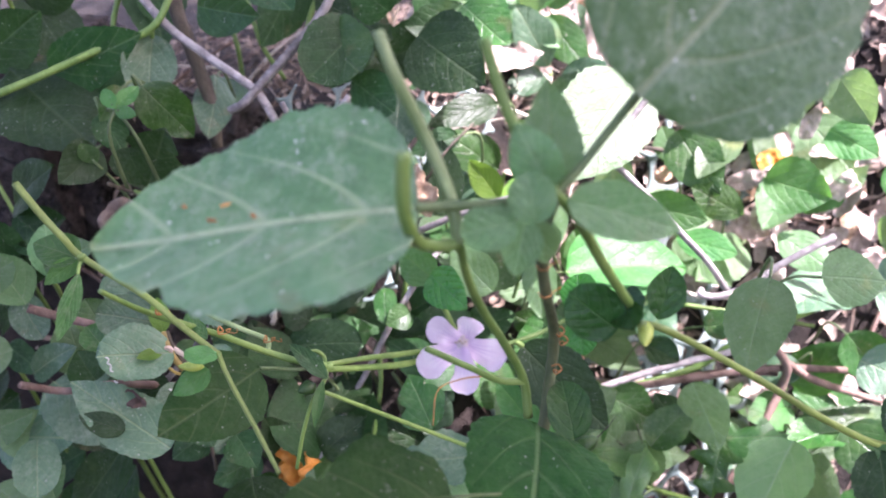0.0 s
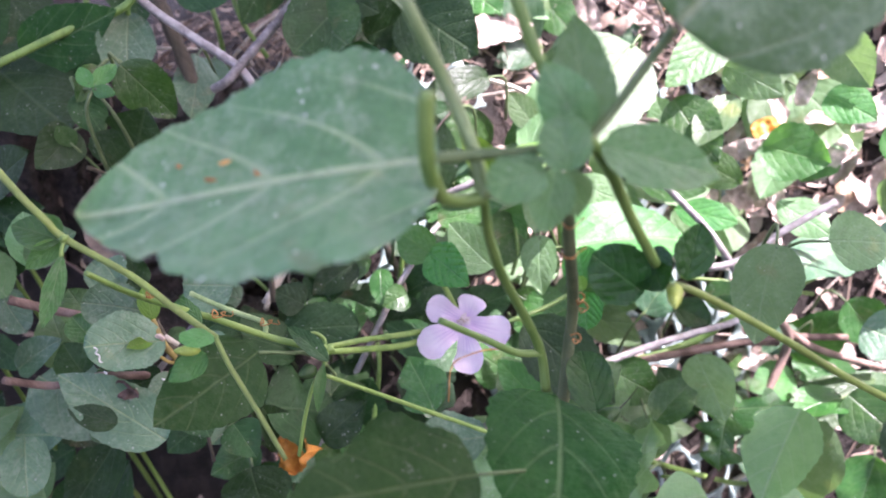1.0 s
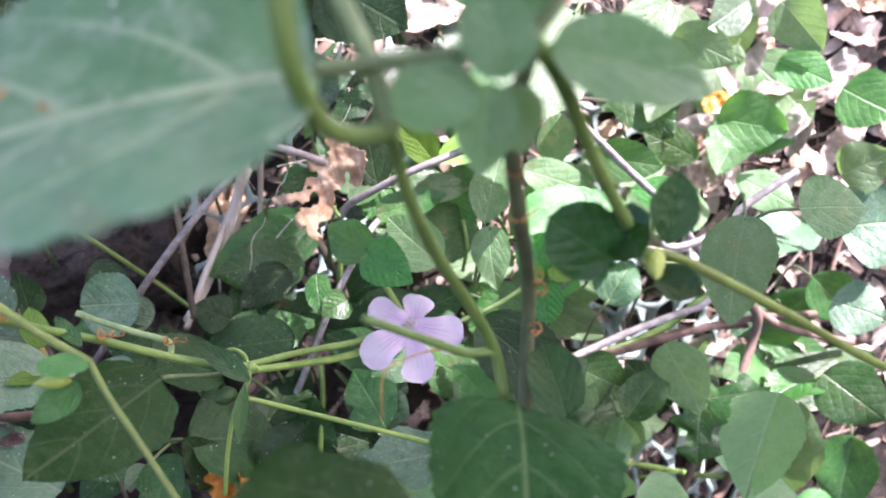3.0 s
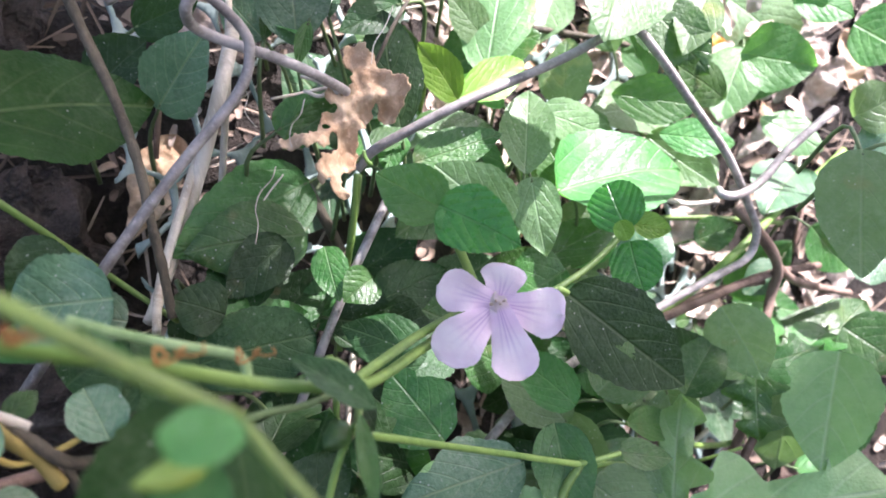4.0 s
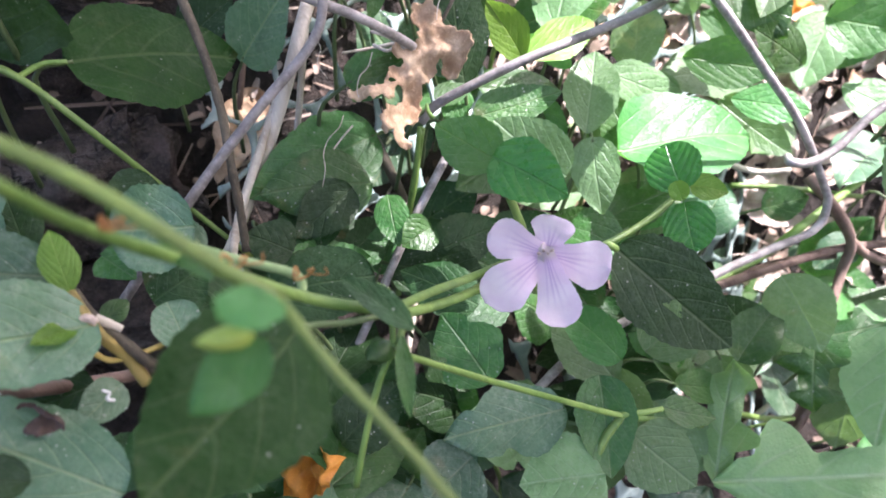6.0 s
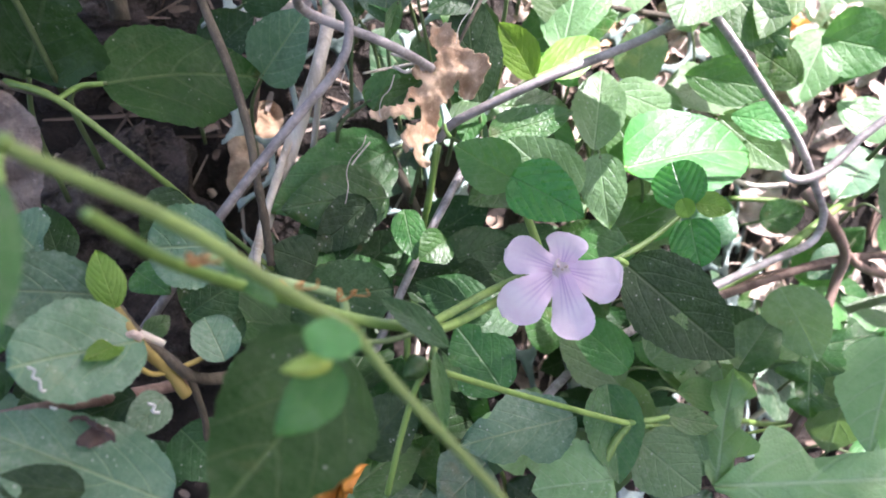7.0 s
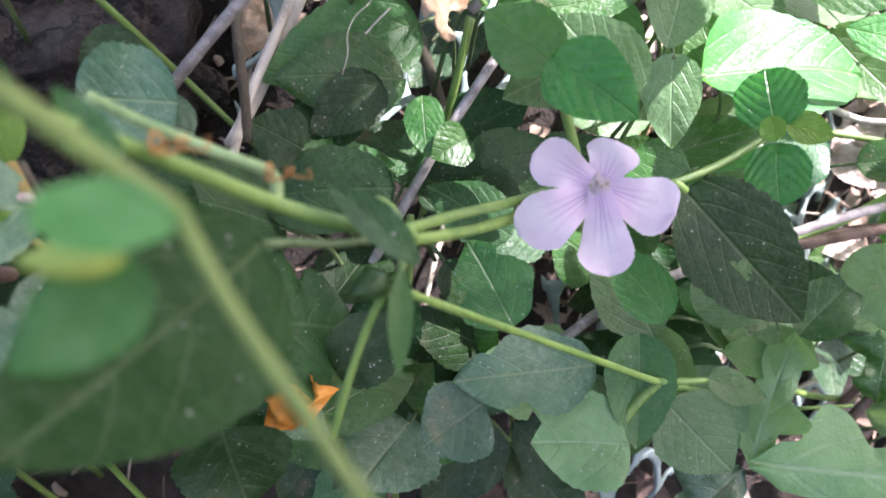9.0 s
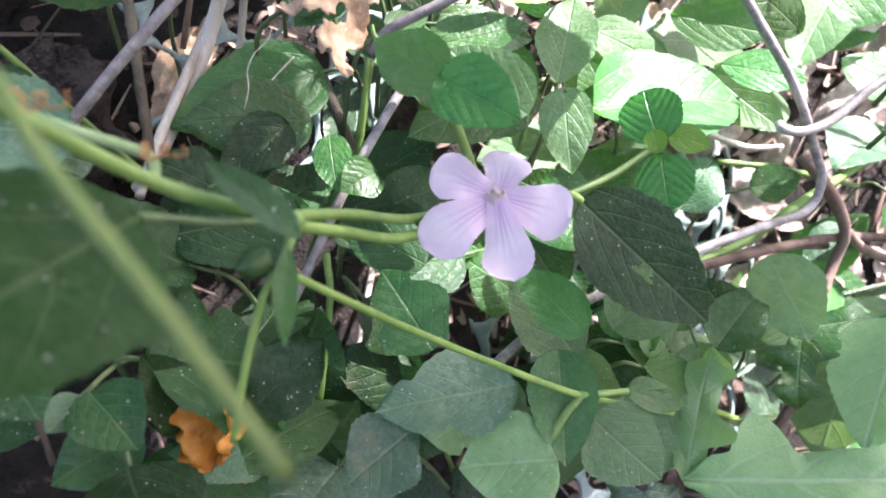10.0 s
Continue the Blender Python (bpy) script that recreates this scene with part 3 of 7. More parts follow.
# ---------------------------------------------------------------- undergrowth behind the named leaves
def undergrowth():
    rng = random.Random(11)
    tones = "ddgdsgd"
    for k in range(80):
        x, z = rng.uniform(-0.20, 0.36), rng.uniform(-0.05, 0.24)
        y = 0.138 + 0.578 * x + 0.619 * z - 0.827 * x * z
        y = max(y, 0.165) + rng.uniform(0.032, 0.062)
        if z > 0.13 and x > 0.05:
            y += 0.03
        if -0.075 < x < 0.05 and z > 0.095 or 0.13 < x < 0.25 and 0.02 < z < 0.085:
            continue
        root = Vector((x, y + 0.02, ground_height(x, y + 0.02)))
        top = Vector((x, y, z))
        if root.z > z - 0.01:
            root = Vector((x, y + 0.012, z - 0.03))
        plant = thing("seedling", root, "small green broad-leaved seedling rooted in the bank", "plant", "seedlings of the undergrowth")
        tube("stem", plant, [root, (root + top) / 2 + Vector((rng.uniform(-0.006, 0.006), 0, 0)), top], 0.0011, 0.0007, STEM, "", 0, 4, 6)
        # Paler tones inside the sun patch: some of its brightness is in the colour.
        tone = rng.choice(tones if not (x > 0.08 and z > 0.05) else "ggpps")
        turn = rng.uniform(0, 6.28)
        for i in range(rng.choice((4, 5, 6))):
            a = turn + i * (math.pi / 2 if i < 4 else 1.1) + rng.uniform(-0.3, 0.3)
            L = rng.uniform(0.016, 0.034)
            out = Vector((math.cos(a), -0.35 + 0.25 * math.sin(a), 0.8 * math.sin(a))).normalized()
            b = top - Vector((0, 0, 0.010 * (i // 2))) + out * 0.003
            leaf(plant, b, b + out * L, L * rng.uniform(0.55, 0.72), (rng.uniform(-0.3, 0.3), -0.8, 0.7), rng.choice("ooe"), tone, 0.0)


undergrowth()


# ---------------------------------------------------------------- named plants
left = thing("creeping_plant", (-0.033, 0.253, -0.030), "dusty broad-leaved creeper in front of the stones", "plant")
leaf(left, (-0.0286, 0.2240, 0.1532), (-0.0165, 0.2222, 0.1713), 0.0216, (0.02, -1.00, -0.10), "n", "d")
leaf(left, (-0.0183, 0.2272, 0.1493), (0.0082, 0.2488, 0.1395), 0.0227, (0.62, -0.53, 0.58), "o", "k")
leaf(left, (-0.0202, 0.2744, 0.1733), (-0.0161, 0.2462, 0.1607), 0.0138, (0.45, -0.27, 0.85), "e", "s")
leaf(left, (-0.0242, 0.2312, 0.1815), (-0.0162, 0.2367, 0.1637), 0.0148, (0.48, -0.88, -0.06), "o", "g")
leaf(left, (-0.0345, 0.2230, 0.1769), (-0.0314, 0.2229, 0.1646), 0.0094, (0.58, -0.80, 0.17), "o", "d")
leaf(left, (-0.0323, 0.2346, 0.1813), (-0.0332, 0.2195, 0.1755), 0.0068, (0.88, -0.21, 0.43), "e", "g")
leaf(left, (-0.0270, 0.3069, 0.1657), (-0.0253, 0.2784, 0.1575), 0.0151, (0.50, -0.18, 0.85), "o", "g")
leaf(left, (-0.0377, 0.2212, 0.1680), (-0.0443, 0.2092, 0.1621), 0.0120, (0.76, -0.56, 0.32), "o", "d")
leaf(left, (-0.0271, 0.2185, 0.1789), (-0.0239, 0.2282, 0.1821), 0.0046, (0.58, -0.41, 0.70), "e", "v")
leaf(left, (-0.0271, 0.2185, 0.1789), (-0.0306, 0.2225, 0.1836), 0.0042, (0.10, -0.70, 0.71), "e", "v")
leaf(left, (-0.0269, 0.2182, 0.1787), (-0.0193, 0.2145, 0.1774), 0.0039, (-0.24, -0.71, 0.67), "e", "v")
leaf(left, (-0.0367, 0.2165, 0.1645), (-0.0381, 0.2150, 0.1711), 0.0055, (0.40, -0.91, -0.12), "e", "g")

back = thing("creeping_plant", (0.034, 0.282, -0.030), "dark broad-leaved creeper behind the fence wire", "plant")
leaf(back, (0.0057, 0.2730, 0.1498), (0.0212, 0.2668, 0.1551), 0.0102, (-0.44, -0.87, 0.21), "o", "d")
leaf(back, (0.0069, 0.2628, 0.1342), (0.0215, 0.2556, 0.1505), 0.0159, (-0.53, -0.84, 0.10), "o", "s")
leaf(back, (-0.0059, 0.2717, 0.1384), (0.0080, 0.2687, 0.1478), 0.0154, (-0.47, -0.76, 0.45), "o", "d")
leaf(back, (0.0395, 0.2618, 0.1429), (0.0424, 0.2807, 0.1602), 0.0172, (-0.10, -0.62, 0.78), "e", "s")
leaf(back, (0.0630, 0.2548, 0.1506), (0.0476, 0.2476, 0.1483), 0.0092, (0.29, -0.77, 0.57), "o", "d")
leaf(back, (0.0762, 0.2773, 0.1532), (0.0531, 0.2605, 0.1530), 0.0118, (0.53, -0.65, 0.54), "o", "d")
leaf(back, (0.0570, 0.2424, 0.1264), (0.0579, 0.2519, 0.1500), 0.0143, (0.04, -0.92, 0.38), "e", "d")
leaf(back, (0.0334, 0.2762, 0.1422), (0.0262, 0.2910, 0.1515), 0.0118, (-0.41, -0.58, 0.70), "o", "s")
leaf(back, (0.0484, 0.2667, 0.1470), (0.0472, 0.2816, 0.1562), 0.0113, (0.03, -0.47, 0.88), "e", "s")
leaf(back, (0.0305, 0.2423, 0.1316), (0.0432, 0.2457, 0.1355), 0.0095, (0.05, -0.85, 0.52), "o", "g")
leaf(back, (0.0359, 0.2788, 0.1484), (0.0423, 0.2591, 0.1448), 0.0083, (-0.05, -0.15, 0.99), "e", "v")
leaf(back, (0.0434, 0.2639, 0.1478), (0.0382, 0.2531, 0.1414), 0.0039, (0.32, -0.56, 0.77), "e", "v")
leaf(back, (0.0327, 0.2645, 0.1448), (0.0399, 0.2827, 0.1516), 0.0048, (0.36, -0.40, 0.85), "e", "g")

# A few leaves take the lighter green in place of a sheen.
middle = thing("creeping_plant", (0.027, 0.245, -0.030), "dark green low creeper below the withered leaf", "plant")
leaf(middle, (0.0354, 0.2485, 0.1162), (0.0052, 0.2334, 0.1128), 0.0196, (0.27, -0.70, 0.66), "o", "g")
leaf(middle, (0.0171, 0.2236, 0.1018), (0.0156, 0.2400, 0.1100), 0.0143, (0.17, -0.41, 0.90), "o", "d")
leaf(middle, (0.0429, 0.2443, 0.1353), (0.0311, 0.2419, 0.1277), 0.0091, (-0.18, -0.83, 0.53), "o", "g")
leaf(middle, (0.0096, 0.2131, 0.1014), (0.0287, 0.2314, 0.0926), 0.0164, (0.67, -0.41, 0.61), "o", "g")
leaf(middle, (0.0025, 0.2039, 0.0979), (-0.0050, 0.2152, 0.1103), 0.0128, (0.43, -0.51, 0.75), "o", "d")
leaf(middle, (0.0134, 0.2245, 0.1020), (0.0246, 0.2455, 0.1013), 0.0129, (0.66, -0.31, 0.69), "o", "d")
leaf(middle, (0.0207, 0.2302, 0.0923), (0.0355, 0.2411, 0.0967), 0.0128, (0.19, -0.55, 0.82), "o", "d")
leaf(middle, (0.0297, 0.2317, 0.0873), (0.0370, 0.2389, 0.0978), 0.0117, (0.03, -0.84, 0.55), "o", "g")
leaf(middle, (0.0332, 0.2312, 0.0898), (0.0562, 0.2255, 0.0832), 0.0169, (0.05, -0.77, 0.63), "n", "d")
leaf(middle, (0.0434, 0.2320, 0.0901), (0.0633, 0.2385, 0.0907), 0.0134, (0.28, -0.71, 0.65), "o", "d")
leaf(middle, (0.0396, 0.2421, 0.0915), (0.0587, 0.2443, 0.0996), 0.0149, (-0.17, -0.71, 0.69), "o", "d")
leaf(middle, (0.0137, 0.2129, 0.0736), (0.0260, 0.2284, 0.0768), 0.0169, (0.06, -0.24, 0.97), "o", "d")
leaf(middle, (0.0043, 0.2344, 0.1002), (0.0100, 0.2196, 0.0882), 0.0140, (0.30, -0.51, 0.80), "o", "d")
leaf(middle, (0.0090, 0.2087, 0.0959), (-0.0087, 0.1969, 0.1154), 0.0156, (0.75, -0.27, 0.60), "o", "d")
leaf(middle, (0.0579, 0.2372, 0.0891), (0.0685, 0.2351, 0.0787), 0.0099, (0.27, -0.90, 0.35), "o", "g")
leaf(middle, (0.0489, 0.2349, 0.1270), (0.0578, 0.2414, 0.1271), 0.0063, (0.33, -0.40, 0.86), "o", "v")
leaf(middle, (0.0534, 0.2435, 0.1160), (0.0620, 0.2446, 0.1061), 0.0101, (0.53, -0.79, 0.31), "o", "g")

# Pale leaf tones here carry part of the sun's brightness.
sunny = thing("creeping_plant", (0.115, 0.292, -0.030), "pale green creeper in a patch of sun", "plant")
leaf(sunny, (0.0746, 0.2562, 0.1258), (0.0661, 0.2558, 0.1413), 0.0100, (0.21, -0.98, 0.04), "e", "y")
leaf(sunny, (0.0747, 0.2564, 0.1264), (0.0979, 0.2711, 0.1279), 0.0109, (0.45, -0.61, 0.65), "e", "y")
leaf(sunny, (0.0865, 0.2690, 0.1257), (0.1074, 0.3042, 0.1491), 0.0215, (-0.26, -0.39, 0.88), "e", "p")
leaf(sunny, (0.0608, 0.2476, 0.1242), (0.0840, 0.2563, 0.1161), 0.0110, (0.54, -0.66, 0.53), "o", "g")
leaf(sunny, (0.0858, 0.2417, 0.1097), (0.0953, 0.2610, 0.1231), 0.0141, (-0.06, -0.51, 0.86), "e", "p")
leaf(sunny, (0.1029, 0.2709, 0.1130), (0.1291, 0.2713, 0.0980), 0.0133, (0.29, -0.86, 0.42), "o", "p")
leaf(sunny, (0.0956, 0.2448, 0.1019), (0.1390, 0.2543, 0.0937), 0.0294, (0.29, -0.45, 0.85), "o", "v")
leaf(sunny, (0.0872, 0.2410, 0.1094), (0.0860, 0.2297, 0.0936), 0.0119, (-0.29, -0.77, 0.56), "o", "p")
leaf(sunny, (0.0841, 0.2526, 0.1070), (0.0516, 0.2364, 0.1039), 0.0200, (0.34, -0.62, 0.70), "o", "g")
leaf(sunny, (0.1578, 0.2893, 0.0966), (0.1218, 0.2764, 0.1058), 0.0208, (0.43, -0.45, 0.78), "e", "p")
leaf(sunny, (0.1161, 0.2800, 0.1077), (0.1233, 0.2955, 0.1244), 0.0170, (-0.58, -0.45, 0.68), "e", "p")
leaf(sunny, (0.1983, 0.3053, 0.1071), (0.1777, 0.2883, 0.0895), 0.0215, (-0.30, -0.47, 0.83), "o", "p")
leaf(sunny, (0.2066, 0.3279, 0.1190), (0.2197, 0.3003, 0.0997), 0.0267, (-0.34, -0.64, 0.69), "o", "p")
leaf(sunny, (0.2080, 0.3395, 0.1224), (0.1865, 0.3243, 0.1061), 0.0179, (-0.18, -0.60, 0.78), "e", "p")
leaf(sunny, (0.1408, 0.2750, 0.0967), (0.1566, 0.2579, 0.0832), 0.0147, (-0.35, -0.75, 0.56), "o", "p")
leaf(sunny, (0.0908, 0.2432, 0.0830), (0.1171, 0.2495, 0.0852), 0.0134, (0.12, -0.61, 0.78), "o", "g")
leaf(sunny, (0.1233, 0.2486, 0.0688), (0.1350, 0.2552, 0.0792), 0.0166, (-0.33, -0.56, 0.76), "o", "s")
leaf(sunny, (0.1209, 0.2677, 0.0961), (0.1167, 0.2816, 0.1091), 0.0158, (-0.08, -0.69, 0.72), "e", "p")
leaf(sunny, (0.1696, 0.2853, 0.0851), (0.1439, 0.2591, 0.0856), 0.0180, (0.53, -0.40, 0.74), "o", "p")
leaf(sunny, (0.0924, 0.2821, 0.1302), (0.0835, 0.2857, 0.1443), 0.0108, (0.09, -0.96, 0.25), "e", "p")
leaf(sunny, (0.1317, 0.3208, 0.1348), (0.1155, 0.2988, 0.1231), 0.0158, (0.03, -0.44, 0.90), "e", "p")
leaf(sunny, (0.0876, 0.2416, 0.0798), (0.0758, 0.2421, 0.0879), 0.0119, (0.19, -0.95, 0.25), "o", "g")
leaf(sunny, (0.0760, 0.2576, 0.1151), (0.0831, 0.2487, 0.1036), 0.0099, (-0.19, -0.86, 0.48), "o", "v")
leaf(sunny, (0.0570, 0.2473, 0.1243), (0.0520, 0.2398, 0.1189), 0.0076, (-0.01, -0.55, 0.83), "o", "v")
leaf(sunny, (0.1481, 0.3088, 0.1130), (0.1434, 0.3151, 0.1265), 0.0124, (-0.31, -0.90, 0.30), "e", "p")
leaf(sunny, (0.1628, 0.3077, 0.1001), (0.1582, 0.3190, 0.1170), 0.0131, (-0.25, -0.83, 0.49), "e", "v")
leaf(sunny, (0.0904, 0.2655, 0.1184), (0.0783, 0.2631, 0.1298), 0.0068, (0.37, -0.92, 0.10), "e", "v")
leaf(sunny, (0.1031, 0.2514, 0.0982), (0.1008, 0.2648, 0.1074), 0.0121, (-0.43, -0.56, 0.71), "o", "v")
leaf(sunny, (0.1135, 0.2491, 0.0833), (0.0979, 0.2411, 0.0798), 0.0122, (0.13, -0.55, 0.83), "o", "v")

# Some leaves toned paler to offset the shade they stand in.
side = thing("creeping_plant", (0.171, 0.260, -0.053), "light green broad-leaved herb beside the bent wire", "plant")
leaf(side, (0.2092, 0.2809, 0.0678), (0.1752, 0.2566, 0.0700), 0.0238, (0.18, -0.09, 0.98), "o", "s")
leaf(side, (0.1747, 0.2335, 0.0298), (0.1744, 0.2279, -0.0191), 0.0274, (-0.52, -0.85, 0.10), "e", "p")
leaf(side, (0.1568, 0.2312, 0.0344), (0.1364, 0.2301, 0.0411), 0.0111, (0.26, -0.68, 0.69), "o", "v")
leaf(side, (0.1928, 0.2375, 0.0298), (0.1699, 0.2289, 0.0320), 0.0171, (0.07, 0.02, 1.00), "o", "g")
leaf(side, (0.1776, 0.2405, 0.0172), (0.2114, 0.2511, 0.0256), 0.0188, (-0.03, -0.53, 0.85), "o", "g")
leaf(side, (0.2056, 0.2662, 0.0524), (0.2212, 0.2595, 0.0337), 0.0181, (-0.10, -0.95, 0.29), "o", "g")
leaf(side, (0.1986, 0.2423, 0.0176), (0.2216, 0.2500, 0.0260), 0.0202, (-0.14, -0.49, 0.86), "o", "g")
leaf(side, (0.2120, 0.2393, -0.0039), (0.2019, 0.2265, -0.0286), 0.0211, (-0.57, -0.62, 0.54), "o", "g")
leaf(side, (0.1804, 0.2298, -0.0165), (0.1854, 0.2334, 0.0243), 0.0209, (-0.40, -0.91, 0.12), "e", "p")
leaf(side, (0.1829, 0.2270, -0.0219), (0.2019, 0.2188, -0.0284), 0.0203, (0.19, -0.30, 0.93), "e", "v", holes=((0.55, 0.5, 0.03), (0.85, -0.3, 0.04)))
leaf(side, (0.1270, 0.2242, 0.0397), (0.1121, 0.2160, 0.0378), 0.0146, (0.10, -0.41, 0.91), "o", "p")
leaf(side, (0.1828, 0.2545, 0.0497), (0.1691, 0.2527, 0.0422), 0.0119, (-0.34, -0.54, 0.77), "o", "s")
leaf(side, (0.1459, 0.2526, 0.0699), (0.1590, 0.2503, 0.0729), 0.0110, (-0.27, -0.75, 0.61), "o", "g")
leaf(side, (0.2131, 0.3047, 0.0963), (0.1987, 0.3007, 0.0892), 0.0133, (-0.26, -0.51, 0.82), "o", "v")
leaf(side, (0.1796, 0.2477, 0.0338), (0.1593, 0.2362, 0.0388), 0.0153, (0.45, -0.46, 0.77), "o", "v")
leaf(side, (0.1471, 0.2056, 0.1183), (0.1365, 0.1890, 0.0989), 0.0176, (-0.43, -0.55, 0.72), "o", "p")
leaf(side, (0.1605, 0.2061, 0.1173), (0.1776, 0.2054, 0.1148), 0.0168, (0.08, -0.68, 0.73), "o", "p")
leaf(side, (0.0930, 0.2227, 0.0608), (0.1042, 0.2249, 0.0686), 0.0132, (-0.41, -0.51, 0.76), "r", "p")

sage = thing("sage_plant", (-0.023, 0.192, -0.030), "grey-green round-leaved herb with yellowing shoot tips", "plant")

# Sky sheen on the leaves is put into their pale and dusty tones.
low = thing("creeping_plant", (0.066, 0.230, -0.030), "green dusty creeper low in front of the fence", "plant")
leaf(low, (0.0829, 0.2097, 0.0574), (0.0706, 0.2218, 0.0759), 0.0168, (0.08, -0.83, 0.56), "e", "p")
leaf(low, (0.0451, 0.2175, 0.0623), (0.0547, 0.2211, 0.0759), 0.0169, (-0.56, -0.64, 0.52), "n", "s")
leaf(low, (0.0725, 0.2151, 0.0352), (0.0403, 0.2055, 0.0564), 0.0233, (0.59, -0.53, 0.61), "n", "p", holes=((0.72, 0.45, 0.035),))
leaf(low, (0.0828, 0.2129, 0.0588), (0.0848, 0.1996, 0.0381), 0.0153, (-0.36, -0.80, 0.48), "o", "p")
leaf(low, (0.0766, 0.2143, 0.0378), (0.0666, 0.1940, 0.0325), 0.0290, (-0.17, -0.18, 0.97), "o", "p")
leaf(low, (0.1043, 0.2119, 0.0411), (0.0924, 0.1980, 0.0267), 0.0218, (-0.26, -0.58, 0.77), "o", "p")
leaf(low, (0.0966, 0.2065, 0.0554), (0.1169, 0.2148, 0.0384), 0.0094, (0.66, -0.50, 0.56), "e", "v")
leaf(low, (0.1389, 0.2313, 0.0343), (0.1243, 0.2338, 0.0560), 0.0157, (0.14, -0.96, 0.25), "o", "d")
leaf(low, (0.0957, 0.2165, 0.0542), (0.1371, 0.2287, 0.0300), 0.0166, (0.54, -0.42, 0.73), "o", "p")
leaf(low, (0.0776, 0.2374, 0.0751), (0.0848, 0.2278, 0.0610), 0.0154, (-0.12, -0.85, 0.51), "o", "g")
leaf(low, (0.0277, 0.1990, 0.0484), (0.0173, 0.1840, 0.0497), 0.0227, (0.35, -0.12, 0.93), "o", "s")
leaf(low, (0.0008, 0.1761, 0.0838), (0.0022, 0.1715, 0.0678), 0.0185, (0.31, -0.92, 0.23), "o", "d")
leaf(low, (0.0105, 0.1895, 0.0651), (0.0301, 0.2085, 0.0569), 0.0145, (0.48, -0.05, 0.88), "o", "g")
leaf(low, (0.0032, 0.1899, 0.0915), (0.0190, 0.2035, 0.0748), 0.0268, (0.76, -0.17, 0.63), "n", "d")
leaf(low, (0.0475, 0.2153, 0.0509), (0.0281, 0.2168, 0.0640), 0.0159, (0.33, -0.81, 0.49), "o", "d")
leaf(low, (0.0814, 0.2156, 0.0524), (0.0924, 0.2019, 0.0397), 0.0138, (0.05, -0.66, 0.75), "o", "p")
leaf(low, (0.0739, 0.2245, 0.0649), (0.0616, 0.2249, 0.0779), 0.0173, (0.51, -0.75, 0.42), "e", "g")
leaf(low, (0.0607, 0.2270, 0.0781), (0.0430, 0.2212, 0.0795), 0.0155, (0.31, -0.55, 0.78), "o", "d")
leaf(low, (0.0375, 0.2220, 0.0737), (0.0481, 0.2156, 0.0579), 0.0130, (0.22, -0.88, 0.42), "n", "d")
leaf(low, (0.0282, 0.1972, 0.0422), (0.0459, 0.2073, 0.0488), 0.0159, (-0.10, -0.43, 0.90), "o", "s")
leaf(low, (0.0353, 0.2001, 0.0446), (0.0374, 0.2042, 0.0479), 0.0052, (-0.05, -0.64, 0.77), "r", "s")
leaf(low, (-0.0039, 0.1817, 0.0937), (-0.0069, 0.1752, 0.0935), 0.0057, (0.46, -0.28, 0.84), "o", "s")
leaf(low, (0.0939, 0.2276, 0.0649), (0.0872, 0.2246, 0.0604), 0.0129, (-0.26, -0.55, 0.79), "o", "d")
leaf(low, (0.1095, 0.2186, 0.0480), (0.0988, 0.2177, 0.0605), 0.0136, (0.43, -0.83, 0.34), "o", "p")
leaf(low, (0.1174, 0.2197, 0.0475), (0.1195, 0.2142, 0.0324), 0.0146, (-0.38, -0.87, 0.30), "o", "p")
leaf(low, (0.0960, 0.2389, 0.0812), (0.0758, 0.2346, 0.0779), 0.0202, (0.11, -0.75, 0.65), "o", "g")
leaf(low, (0.0503, 0.2339, 0.0877), (0.0690, 0.2321, 0.0723), 0.0183, (0.45, -0.74, 0.51), "o", "g")
leaf(low, (0.0405, 0.2072, 0.0413), (0.0248, 0.2136, 0.0528), 0.0206, (0.44, -0.47, 0.76), "o", "d")
leaf(low, (0.0670, 0.2146, 0.0310), (0.0818, 0.2252, 0.0432), 0.0212, (-0.16, -0.64, 0.75), "o", "d")
leaf(low, (0.1057, 0.2259, 0.0638), (0.1231, 0.2276, 0.0484), 0.0174, (0.32, -0.89, 0.31), "o", "g")
leaf(low, (0.0610, 0.2371, 0.0867), (0.0775, 0.2422, 0.0876), 0.0146, (0.15, -0.38, 0.91), "o", "d")
leaf(low, (0.0956, 0.2250, 0.0647), (0.1033, 0.2147, 0.0519), 0.0151, (-0.29, -0.81, 0.51), "o", "v")
leaf(low, (0.1153, 0.2113, 0.0286), (0.0954, 0.2014, 0.0292), 0.0156, (0.25, -0.48, 0.84), "o", "p")
leaf(low, (0.1044, 0.2214, 0.0577), (0.0977, 0.2262, 0.0633), 0.0104, (0.04, -0.74, 0.68), "o", "v")
leaf(low, (0.0140, 0.1974, 0.0608), (0.0055, 0.1831, 0.0702), 0.0125, (0.69, 0.04, 0.72), "o", "s")
leaf(low, (0.0228, 0.2056, 0.0539), (0.0166, 0.2033, 0.0704), 0.0150, (0.92, -0.28, 0.26), "o", "g")
leaf(low, (0.0058, 0.1896, 0.0768), (0.0034, 0.1881, 0.0943), 0.0109, (0.78, -0.62, 0.05), "o", "d")

lobed = thing("lobed_plant", (0.119, 0.228, -0.038), "green rosette plant with deeply lobed leaves", "plant")

sprig = thing("climbing_sprig", (0.082, 0.228, -0.030), "slender climbing sprig with small glossy rounded leaves", "plant")

tall = thing("tall_herb", (0.120, 0.273, -0.030), "tall herb with a large dusty grey-green leaf", "plant")
leaf(tall, (0.1198, 0.2534, 0.1642), (0.0936, 0.2209, 0.1453), 0.0294, (0.37, -0.60, 0.71), "o", "m")

